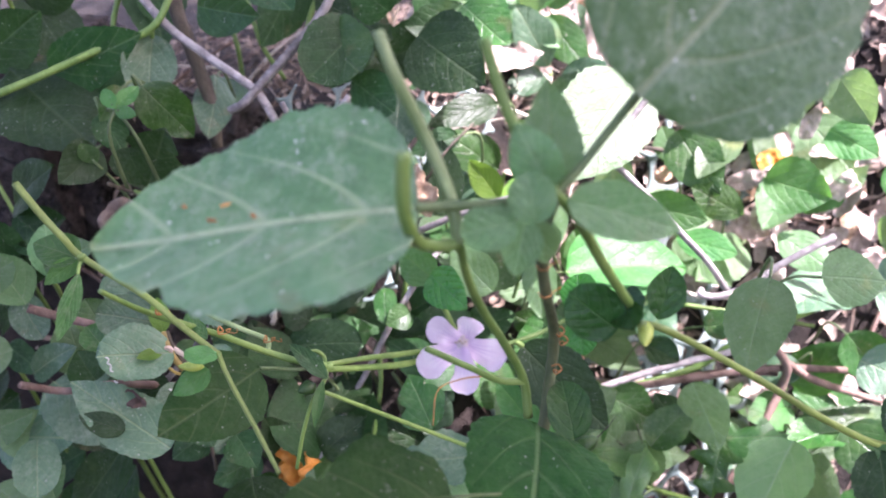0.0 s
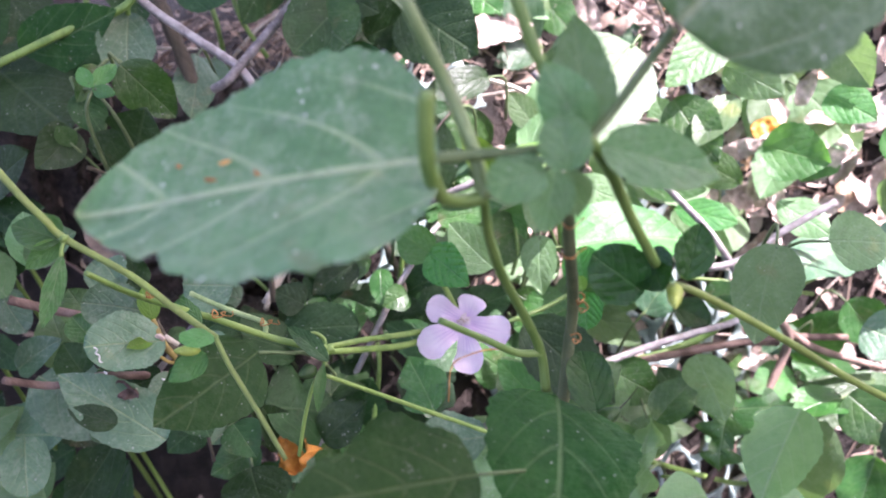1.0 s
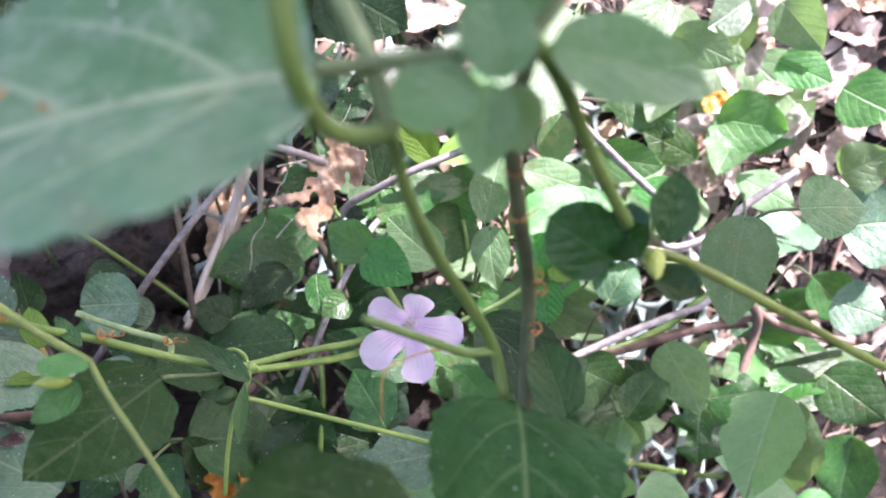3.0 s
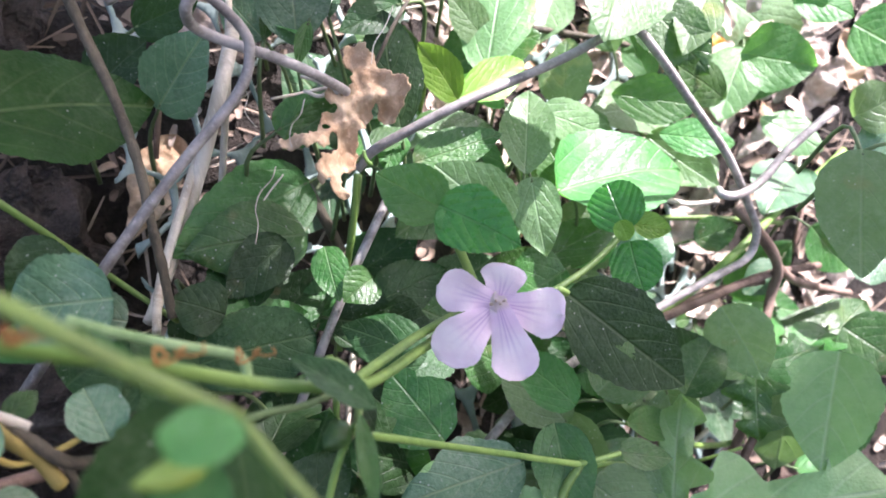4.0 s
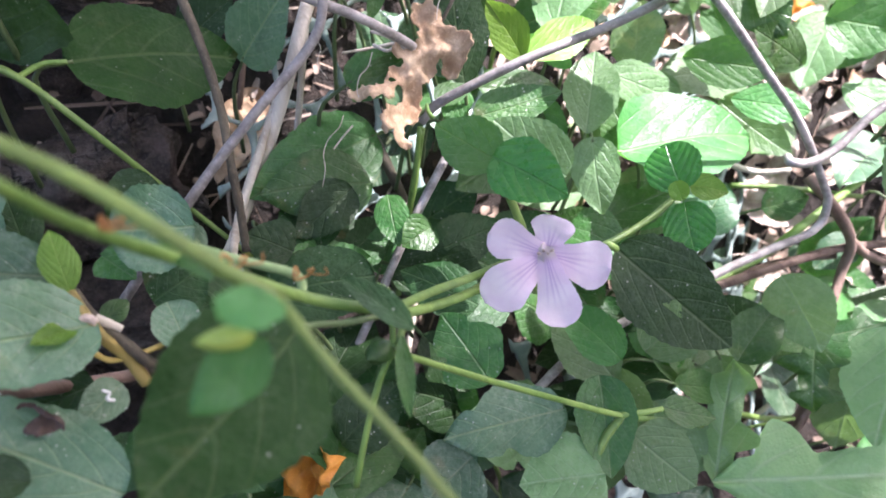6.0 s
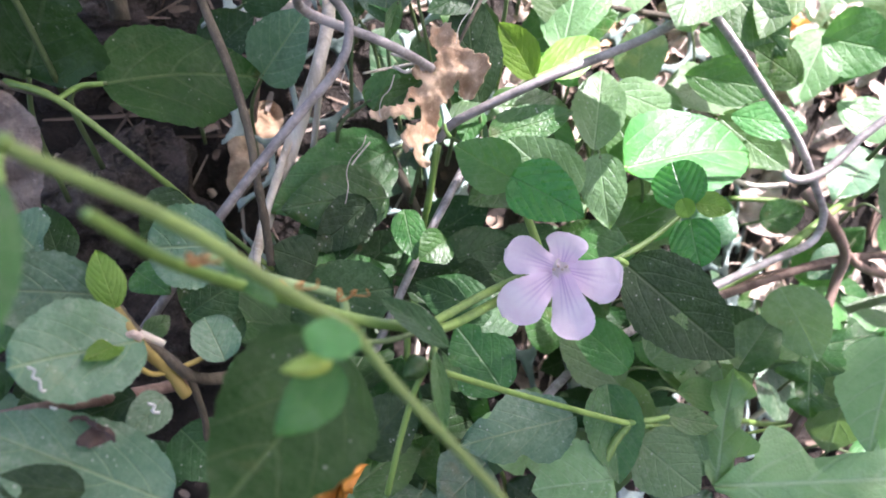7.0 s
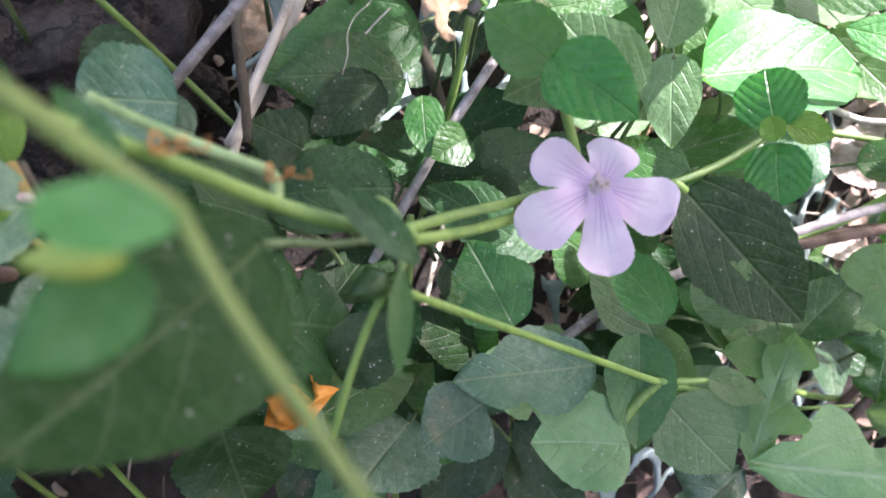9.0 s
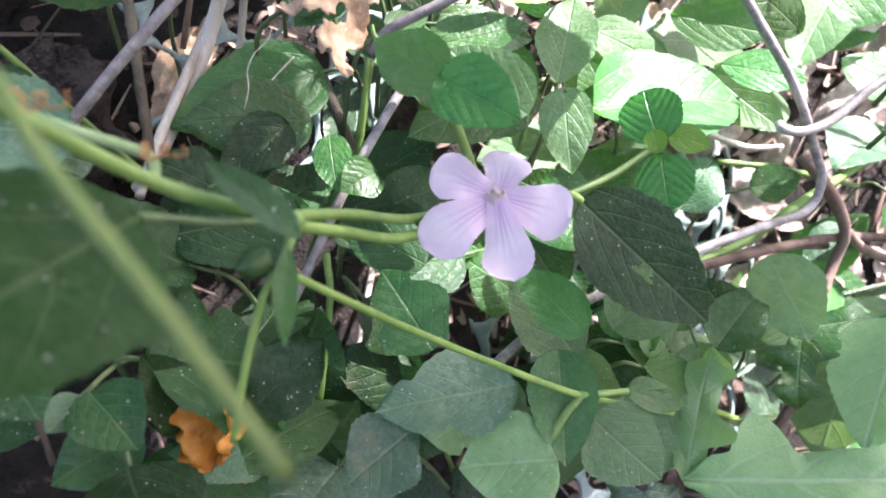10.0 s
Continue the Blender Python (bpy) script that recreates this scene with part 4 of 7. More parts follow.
flowering = thing("flowering_plant", (0.018, 0.173, -0.030), "slender flowering plant with green stems and a lilac flower", "plant")


# ---------------------------------------------------------------- stalks, twigs and straws
tagged(tube("dry_stalk", None, [(0.0273, 0.2823, 0.1458), (0.0236, 0.2475, 0.1445), (0.0129, 0.2441, 0.1240), (0.0030, 0.2328, 0.1097), (-0.0008, 0.2222, 0.1061)], 0.00166, 0.00127, STRAW, "", 0.06, 6, 8), "bleached dry stalk behind the fence wire", "stalk")
tagged(tube("dry_stalk", None, [(0.0288, 0.2993, 0.1555), (0.0241, 0.2634, 0.1420), (0.0183, 0.2606, 0.1226), (0.0159, 0.2591, 0.1149)], 0.00087, 0.00082, STRAW, "", 0.06, 6, 8), "bleached dry stalk behind the fence wire", "stalk")
tagged(tube("twig", None, [(0.0345, 0.2535, 0.1144), (0.0362, 0.2436, 0.1114), (0.0390, 0.2423, 0.1009), (0.0400, 0.2409, 0.0931)], 0.00128, 0.00129, TWIG, "", 0.06, 6, 8), "dark brown knotty twig leaning on the fence", "twig")
tagged(tube("plant_stalk", None, [(0.0451, 0.2356, 0.1214), (0.0420, 0.2362, 0.1084), (0.0371, 0.2353, 0.0918), (0.0335, 0.2294, 0.0814)], 0.00086, 0.00079, STEM, "", 0.06, 6, 8), "thin green leafless stalk among the leaves", "stalk")
tagged(tube("plant_stalk", None, [(-0.0311, 0.2209, 0.1538), (-0.0228, 0.2178, 0.1503), (-0.0139, 0.2179, 0.1371), (-0.0058, 0.2262, 0.1162), (0.0031, 0.2266, 0.1017)], 0.00071, 0.00059, STEM, "", 0.06, 6, 8), "thin green leafless stalk among the leaves", "stalk")
tagged(tube("plant_stalk", None, [(-0.0228, 0.2178, 0.1503), (-0.0202, 0.2225, 0.1507), (-0.0167, 0.2241, 0.1500)], 0.00047, 0.00049, STEM, "", 0.06, 6, 8), "thin green leafless stalk among the leaves", "stalk")
tagged(tube("twig", None, [(-0.0348, 0.2156, 0.1587), (-0.0311, 0.2203, 0.1535), (-0.0226, 0.2178, 0.1502)], 0.00056, 0.00047, TWIG, "", 0.06, 6, 8), "dark brown knotty twig leaning on the fence", "twig")
tagged(tube("branch", None, [(0.0960, 0.2273, 0.0638), (0.1190, 0.2323, 0.0608), (0.1401, 0.2379, 0.0585), (0.1715, 0.2478, 0.0525), (0.2013, 0.2554, 0.0434)], 0.00135, 0.00140, BARK, "", 0.06, 6, 8), "reddish brown woody runner among the leaves", "branch")
tagged(tube("branch", None, [(0.1572, 0.2501, 0.0798), (0.1619, 0.2441, 0.0730), (0.1743, 0.2465, 0.0560), (0.1740, 0.2463, 0.0437), (0.1653, 0.2378, 0.0346)], 0.00179, 0.00153, BARK, "", 0.06, 6, 8), "reddish brown woody runner among the leaves", "branch")
tagged(tube("branch", None, [(0.1749, 0.2473, 0.0553), (0.1888, 0.2499, 0.0433), (0.2144, 0.2512, 0.0305)], 0.00151, 0.00122, BARK, "", 0.06, 6, 8), "reddish brown woody runner among the leaves", "branch")
tagged(tube("plant_stalk", None, [(0.1163, 0.2337, 0.0595), (0.1418, 0.2441, 0.0582), (0.1559, 0.2448, 0.0676), (0.1882, 0.2632, 0.0663), (0.2382, 0.2894, 0.0657)], 0.00123, 0.00129, STEM, "", 0.06, 6, 8), "thin green leafless stalk among the leaves", "stalk")
tagged(tube("plant_stalk", None, [(0.1393, 0.2600, 0.0754), (0.1583, 0.2587, 0.0712), (0.1922, 0.2661, 0.0572)], 0.00094, 0.00081, STEM, "", 0.06, 6, 8), "thin green leafless stalk among the leaves", "stalk")
tagged(tube("dry_stalk", None, [(0.1316, 0.2582, 0.0866), (0.1440, 0.2560, 0.0811), (0.1545, 0.2547, 0.0803)], 0.00091, 0.00073, STRAW, "", 0.06, 6, 8), "bleached dry stalk behind the fence wire", "stalk")
tagged(tube("branch", None, [(-0.0470, 0.1833, 0.1386), (-0.0399, 0.1869, 0.1321), (-0.0313, 0.1859, 0.1293), (-0.0259, 0.1834, 0.1232)], 0.00128, 0.00106, BARK, "", 0.06, 6, 8), "reddish brown woody runner among the leaves", "branch")
tagged(tube("branch", None, [(-0.0527, 0.1763, 0.1198), (-0.0479, 0.1841, 0.1108), (-0.0266, 0.1742, 0.1198), (-0.0164, 0.1830, 0.1115), (-0.0084, 0.1871, 0.1080)], 0.00103, 0.00104, BARK, "", 0.06, 6, 8), "reddish brown woody runner among the leaves", "branch")
tagged(tube("twig", None, [(-0.0137, 0.1845, 0.1278), (-0.0108, 0.1805, 0.1250), (-0.0074, 0.1780, 0.1217), (-0.0054, 0.1780, 0.1174), (-0.0038, 0.1815, 0.1127), (-0.0029, 0.1903, 0.1046)], 0.00062, 0.00107, TWIG, "", 0.06, 6, 8), "dark brown knotty twig leaning on the fence", "twig")
tagged(tube("twig", None, [(-0.0054, 0.1780, 0.1174), (-0.0059, 0.1783, 0.1077), (-0.0065, 0.1758, 0.1018), (-0.0069, 0.1735, 0.0893)], 0.00063, 0.00046, TWIG, "", 0.06, 6, 8), "dark brown knotty twig leaning on the fence", "twig")
tagged(tube("dry_stalk", None, [(-0.0104, 0.1797, 0.1258), (-0.0076, 0.1793, 0.1232), (-0.0093, 0.1794, 0.1245)], 0.00071, 0.00051, STRAW, "", 0.06, 6, 8), "bleached dry stalk behind the fence wire", "stalk")
tagged(tube("plant_stalk", None, [(0.0771, 0.2420, 0.0947), (0.0797, 0.2446, 0.1019), (0.0799, 0.2503, 0.1080)], 0.00065, 0.00065, STEM, "", 0.06, 6, 8), "thin green leafless stalk among the leaves", "stalk")
tagged(tube("branch", None, [(0.1335, 0.2115, -0.0026), (0.1598, 0.2364, -0.0218), (0.1662, 0.2376, -0.0067), (0.1677, 0.2378, 0.0068)], 0.00152, 0.00143, BARK, "", 0.06, 6, 8), "reddish brown woody runner among the leaves", "branch")
tagged(tube("plant_stalk", None, [(0.1148, 0.2154, 0.0314), (0.1541, 0.2383, -0.0100), (0.1689, 0.2392, -0.0147)], 0.00106, 0.00108, STEM, "", 0.06, 6, 8), "thin green leafless stalk among the leaves", "stalk")
tagged(tube("dry_stalk", None, [(0.0763, 0.2260, 0.0371), (0.0756, 0.2210, 0.0340)], 0.00072, 0.00054, STRAW, "", 0.06, 6, 8), "bleached dry stalk behind the fence wire", "stalk")
tagged(tube("twig", None, [(0.1128, 0.2988, 0.1284), (0.1409, 0.3106, 0.1185), (0.1717, 0.3215, 0.1064)], 0.00095, 0.00110, TWIG, "", 0.06, 6, 8), "dark brown knotty twig leaning on the fence", "twig")
tagged(tube("dry_stalk", None, [(0.1015, 0.2948, 0.1314), (0.0871, 0.2950, 0.1427), (0.0700, 0.2936, 0.1504)], 0.00093, 0.00069, STRAW, "", 0.06, 6, 8), "bleached dry stalk behind the fence wire", "stalk")
tagged(tube("twig", None, [(0.0681, 0.2612, 0.1520), (0.0593, 0.2479, 0.1481), (0.0535, 0.2427, 0.1424), (0.0495, 0.2439, 0.1368)], 0.00044, 0.00043, TWIG, "", 0.06, 6, 8), "dark brown knotty twig leaning on the fence", "twig")
tagged(tube("dry_stalk", None, [(0.0195, 0.2545, 0.1353), (0.0130, 0.2458, 0.1264), (0.0046, 0.2332, 0.1143), (0.0014, 0.2265, 0.1090), (0.0011, 0.2163, 0.1074)], 0.00115, 0.00090, STRAW, "", 0.06, 6, 8), "bleached dry stalk behind the fence wire", "stalk")
tagged(tube("branch", None, [(0.1093, 0.2277, 0.0614), (0.1300, 0.2386, 0.0572), (0.1498, 0.2449, 0.0545), (0.1736, 0.2504, 0.0477)], 0.00103, 0.00105, BARK, "", 0.06, 6, 8), "reddish brown woody runner among the leaves", "branch")
tagged(tube("plant_stalk", None, [(0.0309, 0.2240, 0.0854), (0.0304, 0.2200, 0.0768), (0.0266, 0.2140, 0.0620), (0.0238, 0.2128, 0.0513)], 0.00084, 0.00079, STEM, "", 0.06, 6, 8), "thin green leafless stalk among the leaves", "stalk")
tagged(tube("plant_stalk", None, [(0.0446, 0.2344, 0.1223), (0.0424, 0.2350, 0.1106), (0.0388, 0.2371, 0.0970), (0.0361, 0.2316, 0.0880)], 0.00055, 0.00062, STEM, "", 0.06, 6, 8), "thin green leafless stalk among the leaves", "stalk")
tagged(tube("dry_stalk", None, [(0.0302, 0.2437, 0.1213), (0.0259, 0.2415, 0.1183), (0.0236, 0.2384, 0.1165), (0.0243, 0.2381, 0.1131), (0.0219, 0.2363, 0.1101)], 0.00021, 0.00015, STRAW, "", 0.06, 6, 8), "bleached dry stalk behind the fence wire", "stalk")
tagged(tube("dry_stalk", None, [(0.0437, 0.2450, 0.1381), (0.0368, 0.2457, 0.1376), (0.0311, 0.2403, 0.1392)], 0.00043, 0.00028, STRAW, "", 0.06, 6, 8), "bleached dry stalk behind the fence wire", "stalk")

# ---------------------------------------------------------------- the flower
def build_flower(plant):
    """Five spread lilac lobes round a pale throat on a short tube."""
    centre = Vector((0.0619, 0.1986, 0.1081))
    right, up, back = Vector((0.978, -0.191, -0.087)), Vector((0.179, 0.539, 0.823)), Vector((-0.273, -0.758, 0.592))
    stalk_end = Vector((0.0597, 0.2024, 0.1055)) - centre
    corolla = adopt(new("flower", tube_mesh("flower", [tuple(stalk_end), tuple(stalk_end * 0.6), tuple(stalk_end * 0.25), tuple(back * -0.0006)], 0.0010, 0.0024, PETAL, 5, 12)), plant, Matrix.Translation(centre))
    tagged(corolla, "open pale lilac flower with five lobes")
    rng = random.Random(3)
    lobes = (((-0.0101, 0.0033, 0.0049), 0.0082),
            ((0.0031, 0.0038, 0.0057), 0.0088),
            ((0.0117, -0.0037, -0.0037), 0.0099),
            ((0.0000, -0.0106, -0.0097), 0.0089),
            ((-0.0132, -0.0055, -0.0044), 0.0096))
    for way, w in lobes:
        me = blade(rng, Vector(way).length, w, "p", PETAL, 0.24, 0.06, 0.15, 26, 18)
        lobe = new("petal", me)
        lobe.parent = corolla
        lobe.matrix_basis = pose_of((0, 0, 0), way, back)
    for k in range(4):
        off = right * (0.0009 * (k - 1.5)) + up * (0.0006 * (k % 2))
        st = new("stamen", tube_mesh("stamen", [tuple(off * 0.4 - back * 0.002), tuple(off + back * 0.0025)], 0.0002, 0.0003, LITTER, 3, 6))
        st.parent = corolla


def ellipsoid(name, plant, a, b, radius, material, label):
    """A plump bud from its base at a to its tip at b, with ridged scales."""
    a, b = Vector(a), Vector(b)
    L = (b - a).length
    verts, faces, n, k = [], [], 12, 10
    for i in range(n + 1):
        u = i / n
        r = radius * (math.sin(math.pi * min(1, u ** 0.8)) ** 0.8) + radius * 0.06
        for j in range(k):
            t = 2 * math.pi * j / k
            q = r * (1 + 0.10 * math.cos(5 * t + 2 * u))
            verts.append((q * math.cos(t), L * u, q * math.sin(t)))
    for i in range(n):
        for j in range(k):
            faces.append((i * k + j, i * k + (j + 1) % k, (i + 1) * k + (j + 1) % k, (i + 1) * k + j))
    ob = adopt(new(name, mesh_of(name, verts, faces, material)), plant, pose_of(a, b, (0.1, -0.8, 0.6)))
    return tagged(ob, label)


build_flower(flowering)


# ---------------------------------------------------------------- the flowering plant, the sprig and the herbs round them
tube("stem", flowering, [(-0.0078, 0.1484, 0.1841), (-0.0039, 0.1465, 0.1781), (-0.0013, 0.1458, 0.1740), (0.0008, 0.1456, 0.1702), (0.0106, 0.1436, 0.1629), (0.0171, 0.1412, 0.1571), (0.0228, 0.1400, 0.1514)], 0.00063, 0.00060, PURPLE, "", 0.03, 8, 10)
tube("stem", flowering, [(0.0228, 0.1400, 0.1514), (0.0253, 0.1363, 0.1483), (0.0281, 0.1329, 0.1455), (0.0309, 0.1295, 0.1427), (0.0352, 0.1243, 0.1374)], 0.00044, 0.00040, PURPLE, "", 0.03, 8, 10)
tube("stem", flowering, [(0.0078, 0.1370, 0.1679), (0.0082, 0.1403, 0.1639), (0.0085, 0.1437, 0.1600), (0.0094, 0.1478, 0.1555), (0.0116, 0.1532, 0.1494), (0.0149, 0.1582, 0.1431), (0.0204, 0.1639, 0.1344), (0.0262, 0.1661, 0.1296), (0.0317, 0.1688, 0.1256)], 0.00043, 0.00087, STEM, "", 0.03, 8, 10)
tube("cut_stem", flowering, [(0.0050, 0.1701, 0.1429), (0.0095, 0.1691, 0.1404), (0.0147, 0.1681, 0.1379), (0.0197, 0.1672, 0.1357), (0.0208, 0.1660, 0.1350), (0.0208, 0.1647, 0.1340)], 0.00057, 0.00059, PALE, "", 0.03, 8, 10)
tube("stem", flowering, [(0.0317, 0.1689, 0.1258), (0.0383, 0.1803, 0.1186), (0.0462, 0.1970, 0.1070), (0.0536, 0.2040, 0.1033), (0.0598, 0.2027, 0.1059)], 0.00065, 0.00097, STEM, "", 0.03, 8, 10)
tube("stem", flowering, [(0.0319, 0.1683, 0.1250), (0.0373, 0.1783, 0.1172), (0.0445, 0.1947, 0.1050), (0.0526, 0.2023, 0.1015), (0.0593, 0.2024, 0.1045)], 0.00073, 0.00108, STEM, "", 0.03, 8, 10)
tube("stem", flowering, [(0.0277, 0.1693, 0.1293), (0.0296, 0.1702, 0.1291), (0.0312, 0.1702, 0.1275), (0.0317, 0.1691, 0.1261)], 0.00043, 0.00044, STEM, "", 0.03, 8, 10)
tube("stem", flowering, [(0.0316, 0.1685, 0.1252), (0.0319, 0.1666, 0.1243), (0.0313, 0.1649, 0.1235), (0.0308, 0.1648, 0.1214)], 0.00058, 0.00050, STEM, "", 0.03, 8, 10)
tube("stem", flowering, [(0.0309, 0.1643, 0.1234), (0.0280, 0.1635, 0.1190), (0.0246, 0.1620, 0.1109), (0.0214, 0.1608, 0.1015)], 0.00042, 0.00047, STEM, "", 0.03, 8, 10)
tube("stem", flowering, [(0.0308, 0.1648, 0.1214), (0.0425, 0.1755, 0.1033), (0.0601, 0.1865, 0.0813), (0.0765, 0.1922, 0.0654), (0.0878, 0.1944, 0.0579), (0.0987, 0.1953, 0.0521)], 0.00050, 0.00079, STEM, "", 0.03, 8, 10)
tube("stem", flowering, [(0.0762, 0.1923, 0.0655), (0.0811, 0.1924, 0.0647), (0.0868, 0.1933, 0.0633)], 0.00085, 0.00062, STEM, "", 0.03, 8, 10)
tube("stem", flowering, [(0.0765, 0.1920, 0.0652), (0.0724, 0.1903, 0.0620), (0.0681, 0.1874, 0.0570)], 0.00085, 0.00109, STEM, "", 0.03, 8, 10)
tube("stem", flowering, [(0.0008, 0.1456, 0.1702), (0.0005, 0.1443, 0.1692), (0.0006, 0.1431, 0.1682)], 0.00034, 0.00033, STEM, "", 0.03, 8, 10)
leaf(flowering, (0.0008, 0.1432, 0.1684), (-0.0007, 0.1336, 0.1607), 0.0033, (0.62, -0.70, 0.35), "e", "g", 0.0)
leaf(flowering, (0.0001, 0.1455, 0.1700), (-0.0076, 0.1463, 0.1734), 0.0070, (0.47, -0.55, 0.68), "o", "g", 0.0)
leaf(flowering, (-0.0001, 0.1454, 0.1698), (-0.0046, 0.1410, 0.1677), 0.0037, (0.39, -0.83, 0.39), "o", "v", 0.0)
leaf(flowering, (0.0228, 0.1397, 0.1519), (0.0194, 0.1348, 0.1548), 0.0041, (-0.03, -0.60, 0.80), "r", "v", 0.0)
leaf(flowering, (0.0152, 0.1512, 0.1471), (0.0103, 0.1564, 0.1504), 0.0026, (0.64, -0.56, 0.53), "e", "b", 0.0)
leaf(flowering, (0.0210, 0.1385, 0.1493), (0.0154, 0.1343, 0.1473), 0.0047, (0.37, -0.55, 0.75), "o", "v", 0.0)
leaf(flowering, (0.0200, 0.1602, 0.1326), (0.0070, 0.1378, 0.1349), 0.0185, (0.35, -0.61, 0.71), "o", "k", 0.0, fold=0.1)
tube("leaf_stalk", flowering, [(0.0307, 0.1679, 0.1259), (0.0258, 0.1642, 0.1286), (0.0222, 0.1623, 0.1307), (0.0199, 0.1602, 0.1325)], 0.00043, 0.00044, PETIOLE, "", 0.03, 8, 10)
leaf(flowering, (0.0335, 0.1630, 0.1263), (0.0257, 0.1658, 0.1345), 0.0044, (0.33, -0.46, 0.82), "e", "d", 0.0)
leaf(flowering, (0.0317, 0.1645, 0.1247), (0.0308, 0.1550, 0.1194), 0.0026, (0.28, -0.71, 0.65), "e", "v", 0.0)
ellipsoid("bud", flowering, (0.0206, 0.1380, 0.1503), (0.0167, 0.1366, 0.1518), 0.0009, BUD, "closed yellow-green flower bud")
ellipsoid("bud", flowering, (0.0299, 0.1641, 0.1238), (0.0269, 0.1605, 0.1251), 0.0016, LEAF["g"], "small round green bud")
ellipsoid("calyx", flowering, (0.0308, 0.1690, 0.1258), (0.0336, 0.1690, 0.1245), 0.0011, STEM, "swollen green joint of the stems")
ellipsoid("calyx", flowering, (0.0223, 0.1407, 0.1515), (0.0232, 0.1392, 0.1513), 0.0006, STEM, "swollen green joint of the stems")
ellipsoid("calyx", flowering, (0.0012, 0.1453, 0.1698), (0.0003, 0.1455, 0.1710), 0.0008, STEM, "swollen green joint of the stems")
leaf(sprig, (0.0554, 0.2045, 0.1261), (0.0456, 0.2140, 0.1311), 0.0109, (-0.26, -0.74, 0.63), "o", "v", 0.0)
leaf(sprig, (0.0542, 0.2053, 0.1271), (0.0645, 0.1936, 0.1228), 0.0117, (-0.25, -0.77, 0.59), "o", "b", 0.0)
leaf(sprig, (0.0552, 0.2047, 0.1265), (0.0531, 0.2013, 0.1246), 0.0028, (-0.23, -0.84, 0.49), "e", "v", 0.0)
leaf(sprig, (0.0971, 0.2136, 0.1068), (0.0969, 0.2223, 0.1140), 0.0120, (-0.46, -0.83, 0.31), "r", "b", 0.0)
leaf(sprig, (0.0988, 0.2139, 0.1075), (0.1062, 0.2107, 0.1060), 0.0061, (-0.41, -0.54, 0.73), "o", "y", 0.0)
leaf(sprig, (0.0972, 0.2122, 0.1046), (0.0956, 0.2031, 0.0981), 0.0108, (-0.41, -0.59, 0.70), "r", "b", 0.0)
leaf(sprig, (0.0955, 0.2142, 0.1091), (0.0958, 0.2109, 0.1060), 0.0043, (-0.45, -0.74, 0.51), "r", "y", 0.0)
leaf(sprig, (0.0784, 0.2044, 0.1020), (0.1015, 0.1934, 0.0780), 0.0196, (-0.29, -0.60, 0.75), "o", "d", 0.0, holes=((0.52, 0.20, 0.058),))
tube("stem", sprig, [(0.0548, 0.2046, 0.1262), (0.0564, 0.2036, 0.1197), (0.0584, 0.2035, 0.1128), (0.0600, 0.2035, 0.1061), (0.0607, 0.2019, 0.0967)], 0.00075, 0.00096, STEM, "", 0.03, 8, 10)
tube("stem", sprig, [(0.0600, 0.2035, 0.1061), (0.0681, 0.2027, 0.1028), (0.0757, 0.2043, 0.1032), (0.0858, 0.2083, 0.1039), (0.0966, 0.2135, 0.1064)], 0.00082, 0.00063, STEM, "", 0.03, 8, 10)
tube("stem", sprig, [(0.0765, 0.2043, 0.1033), (0.0774, 0.2040, 0.1030), (0.0786, 0.2042, 0.1018)], 0.00072, 0.00073, STEM, "", 0.03, 8, 10)
leaf(sage, (-0.0152, 0.1843, 0.1308), (-0.0288, 0.1824, 0.1362), 0.0117, (0.42, -0.77, 0.48), "r", "s", 0.0)
leaf(sage, (-0.0096, 0.1778, 0.1260), (-0.0220, 0.1673, 0.1332), 0.0143, (0.41, -0.53, 0.74), "r", "s", 0.0)
leaf(sage, (-0.0129, 0.1818, 0.1294), (-0.0139, 0.1861, 0.1374), 0.0053, (0.55, -0.73, 0.40), "e", "y", 0.0)
leaf(sage, (-0.0120, 0.1774, 0.1267), (-0.0150, 0.1710, 0.1294), 0.0035, (0.39, -0.40, 0.83), "e", "y", 0.0)
leaf(sage, (-0.0106, 0.1803, 0.1242), (-0.0069, 0.1839, 0.1249), 0.0036, (0.30, -0.77, 0.57), "e", "g", 0.0)
leaf(sage, (-0.0002, 0.1801, 0.1170), (-0.0026, 0.1861, 0.1218), 0.0076, (0.46, -0.72, 0.51), "r", "s", 0.0)
leaf(sage, (0.0014, 0.1989, 0.1270), (-0.0109, 0.1975, 0.1297), 0.0145, (0.24, -0.84, 0.49), "r", "s", 0.0)
leaf(sage, (-0.0083, 0.1952, 0.1161), (0.0008, 0.2001, 0.1179), 0.0122, (0.23, -0.80, 0.56), "o", "d", 0.0)
leaf(sage, (-0.0085, 0.1614, 0.1093), (-0.0301, 0.1666, 0.1271), 0.0145, (0.42, -0.49, 0.76), "o", "s", 0.0)
leaf(sage, (-0.0085, 0.1743, 0.1176), (-0.0130, 0.1675, 0.1174), 0.0059, (0.33, -0.69, 0.65), "o", "s", 0.0)
leaf(sage, (-0.0094, 0.1632, 0.1100), (-0.0152, 0.1650, 0.1134), 0.0061, (0.34, -0.62, 0.70), "o", "p", 0.0)
leaf(sage, (-0.0170, 0.1601, 0.1166), (-0.0267, 0.1603, 0.1220), 0.0058, (0.45, -0.61, 0.65), "o", "d", 0.0)
leaf(sage, (-0.0257, 0.1937, 0.1354), (-0.0292, 0.1968, 0.1393), 0.0097, (0.43, -0.80, 0.41), "r", "s", 0.0)
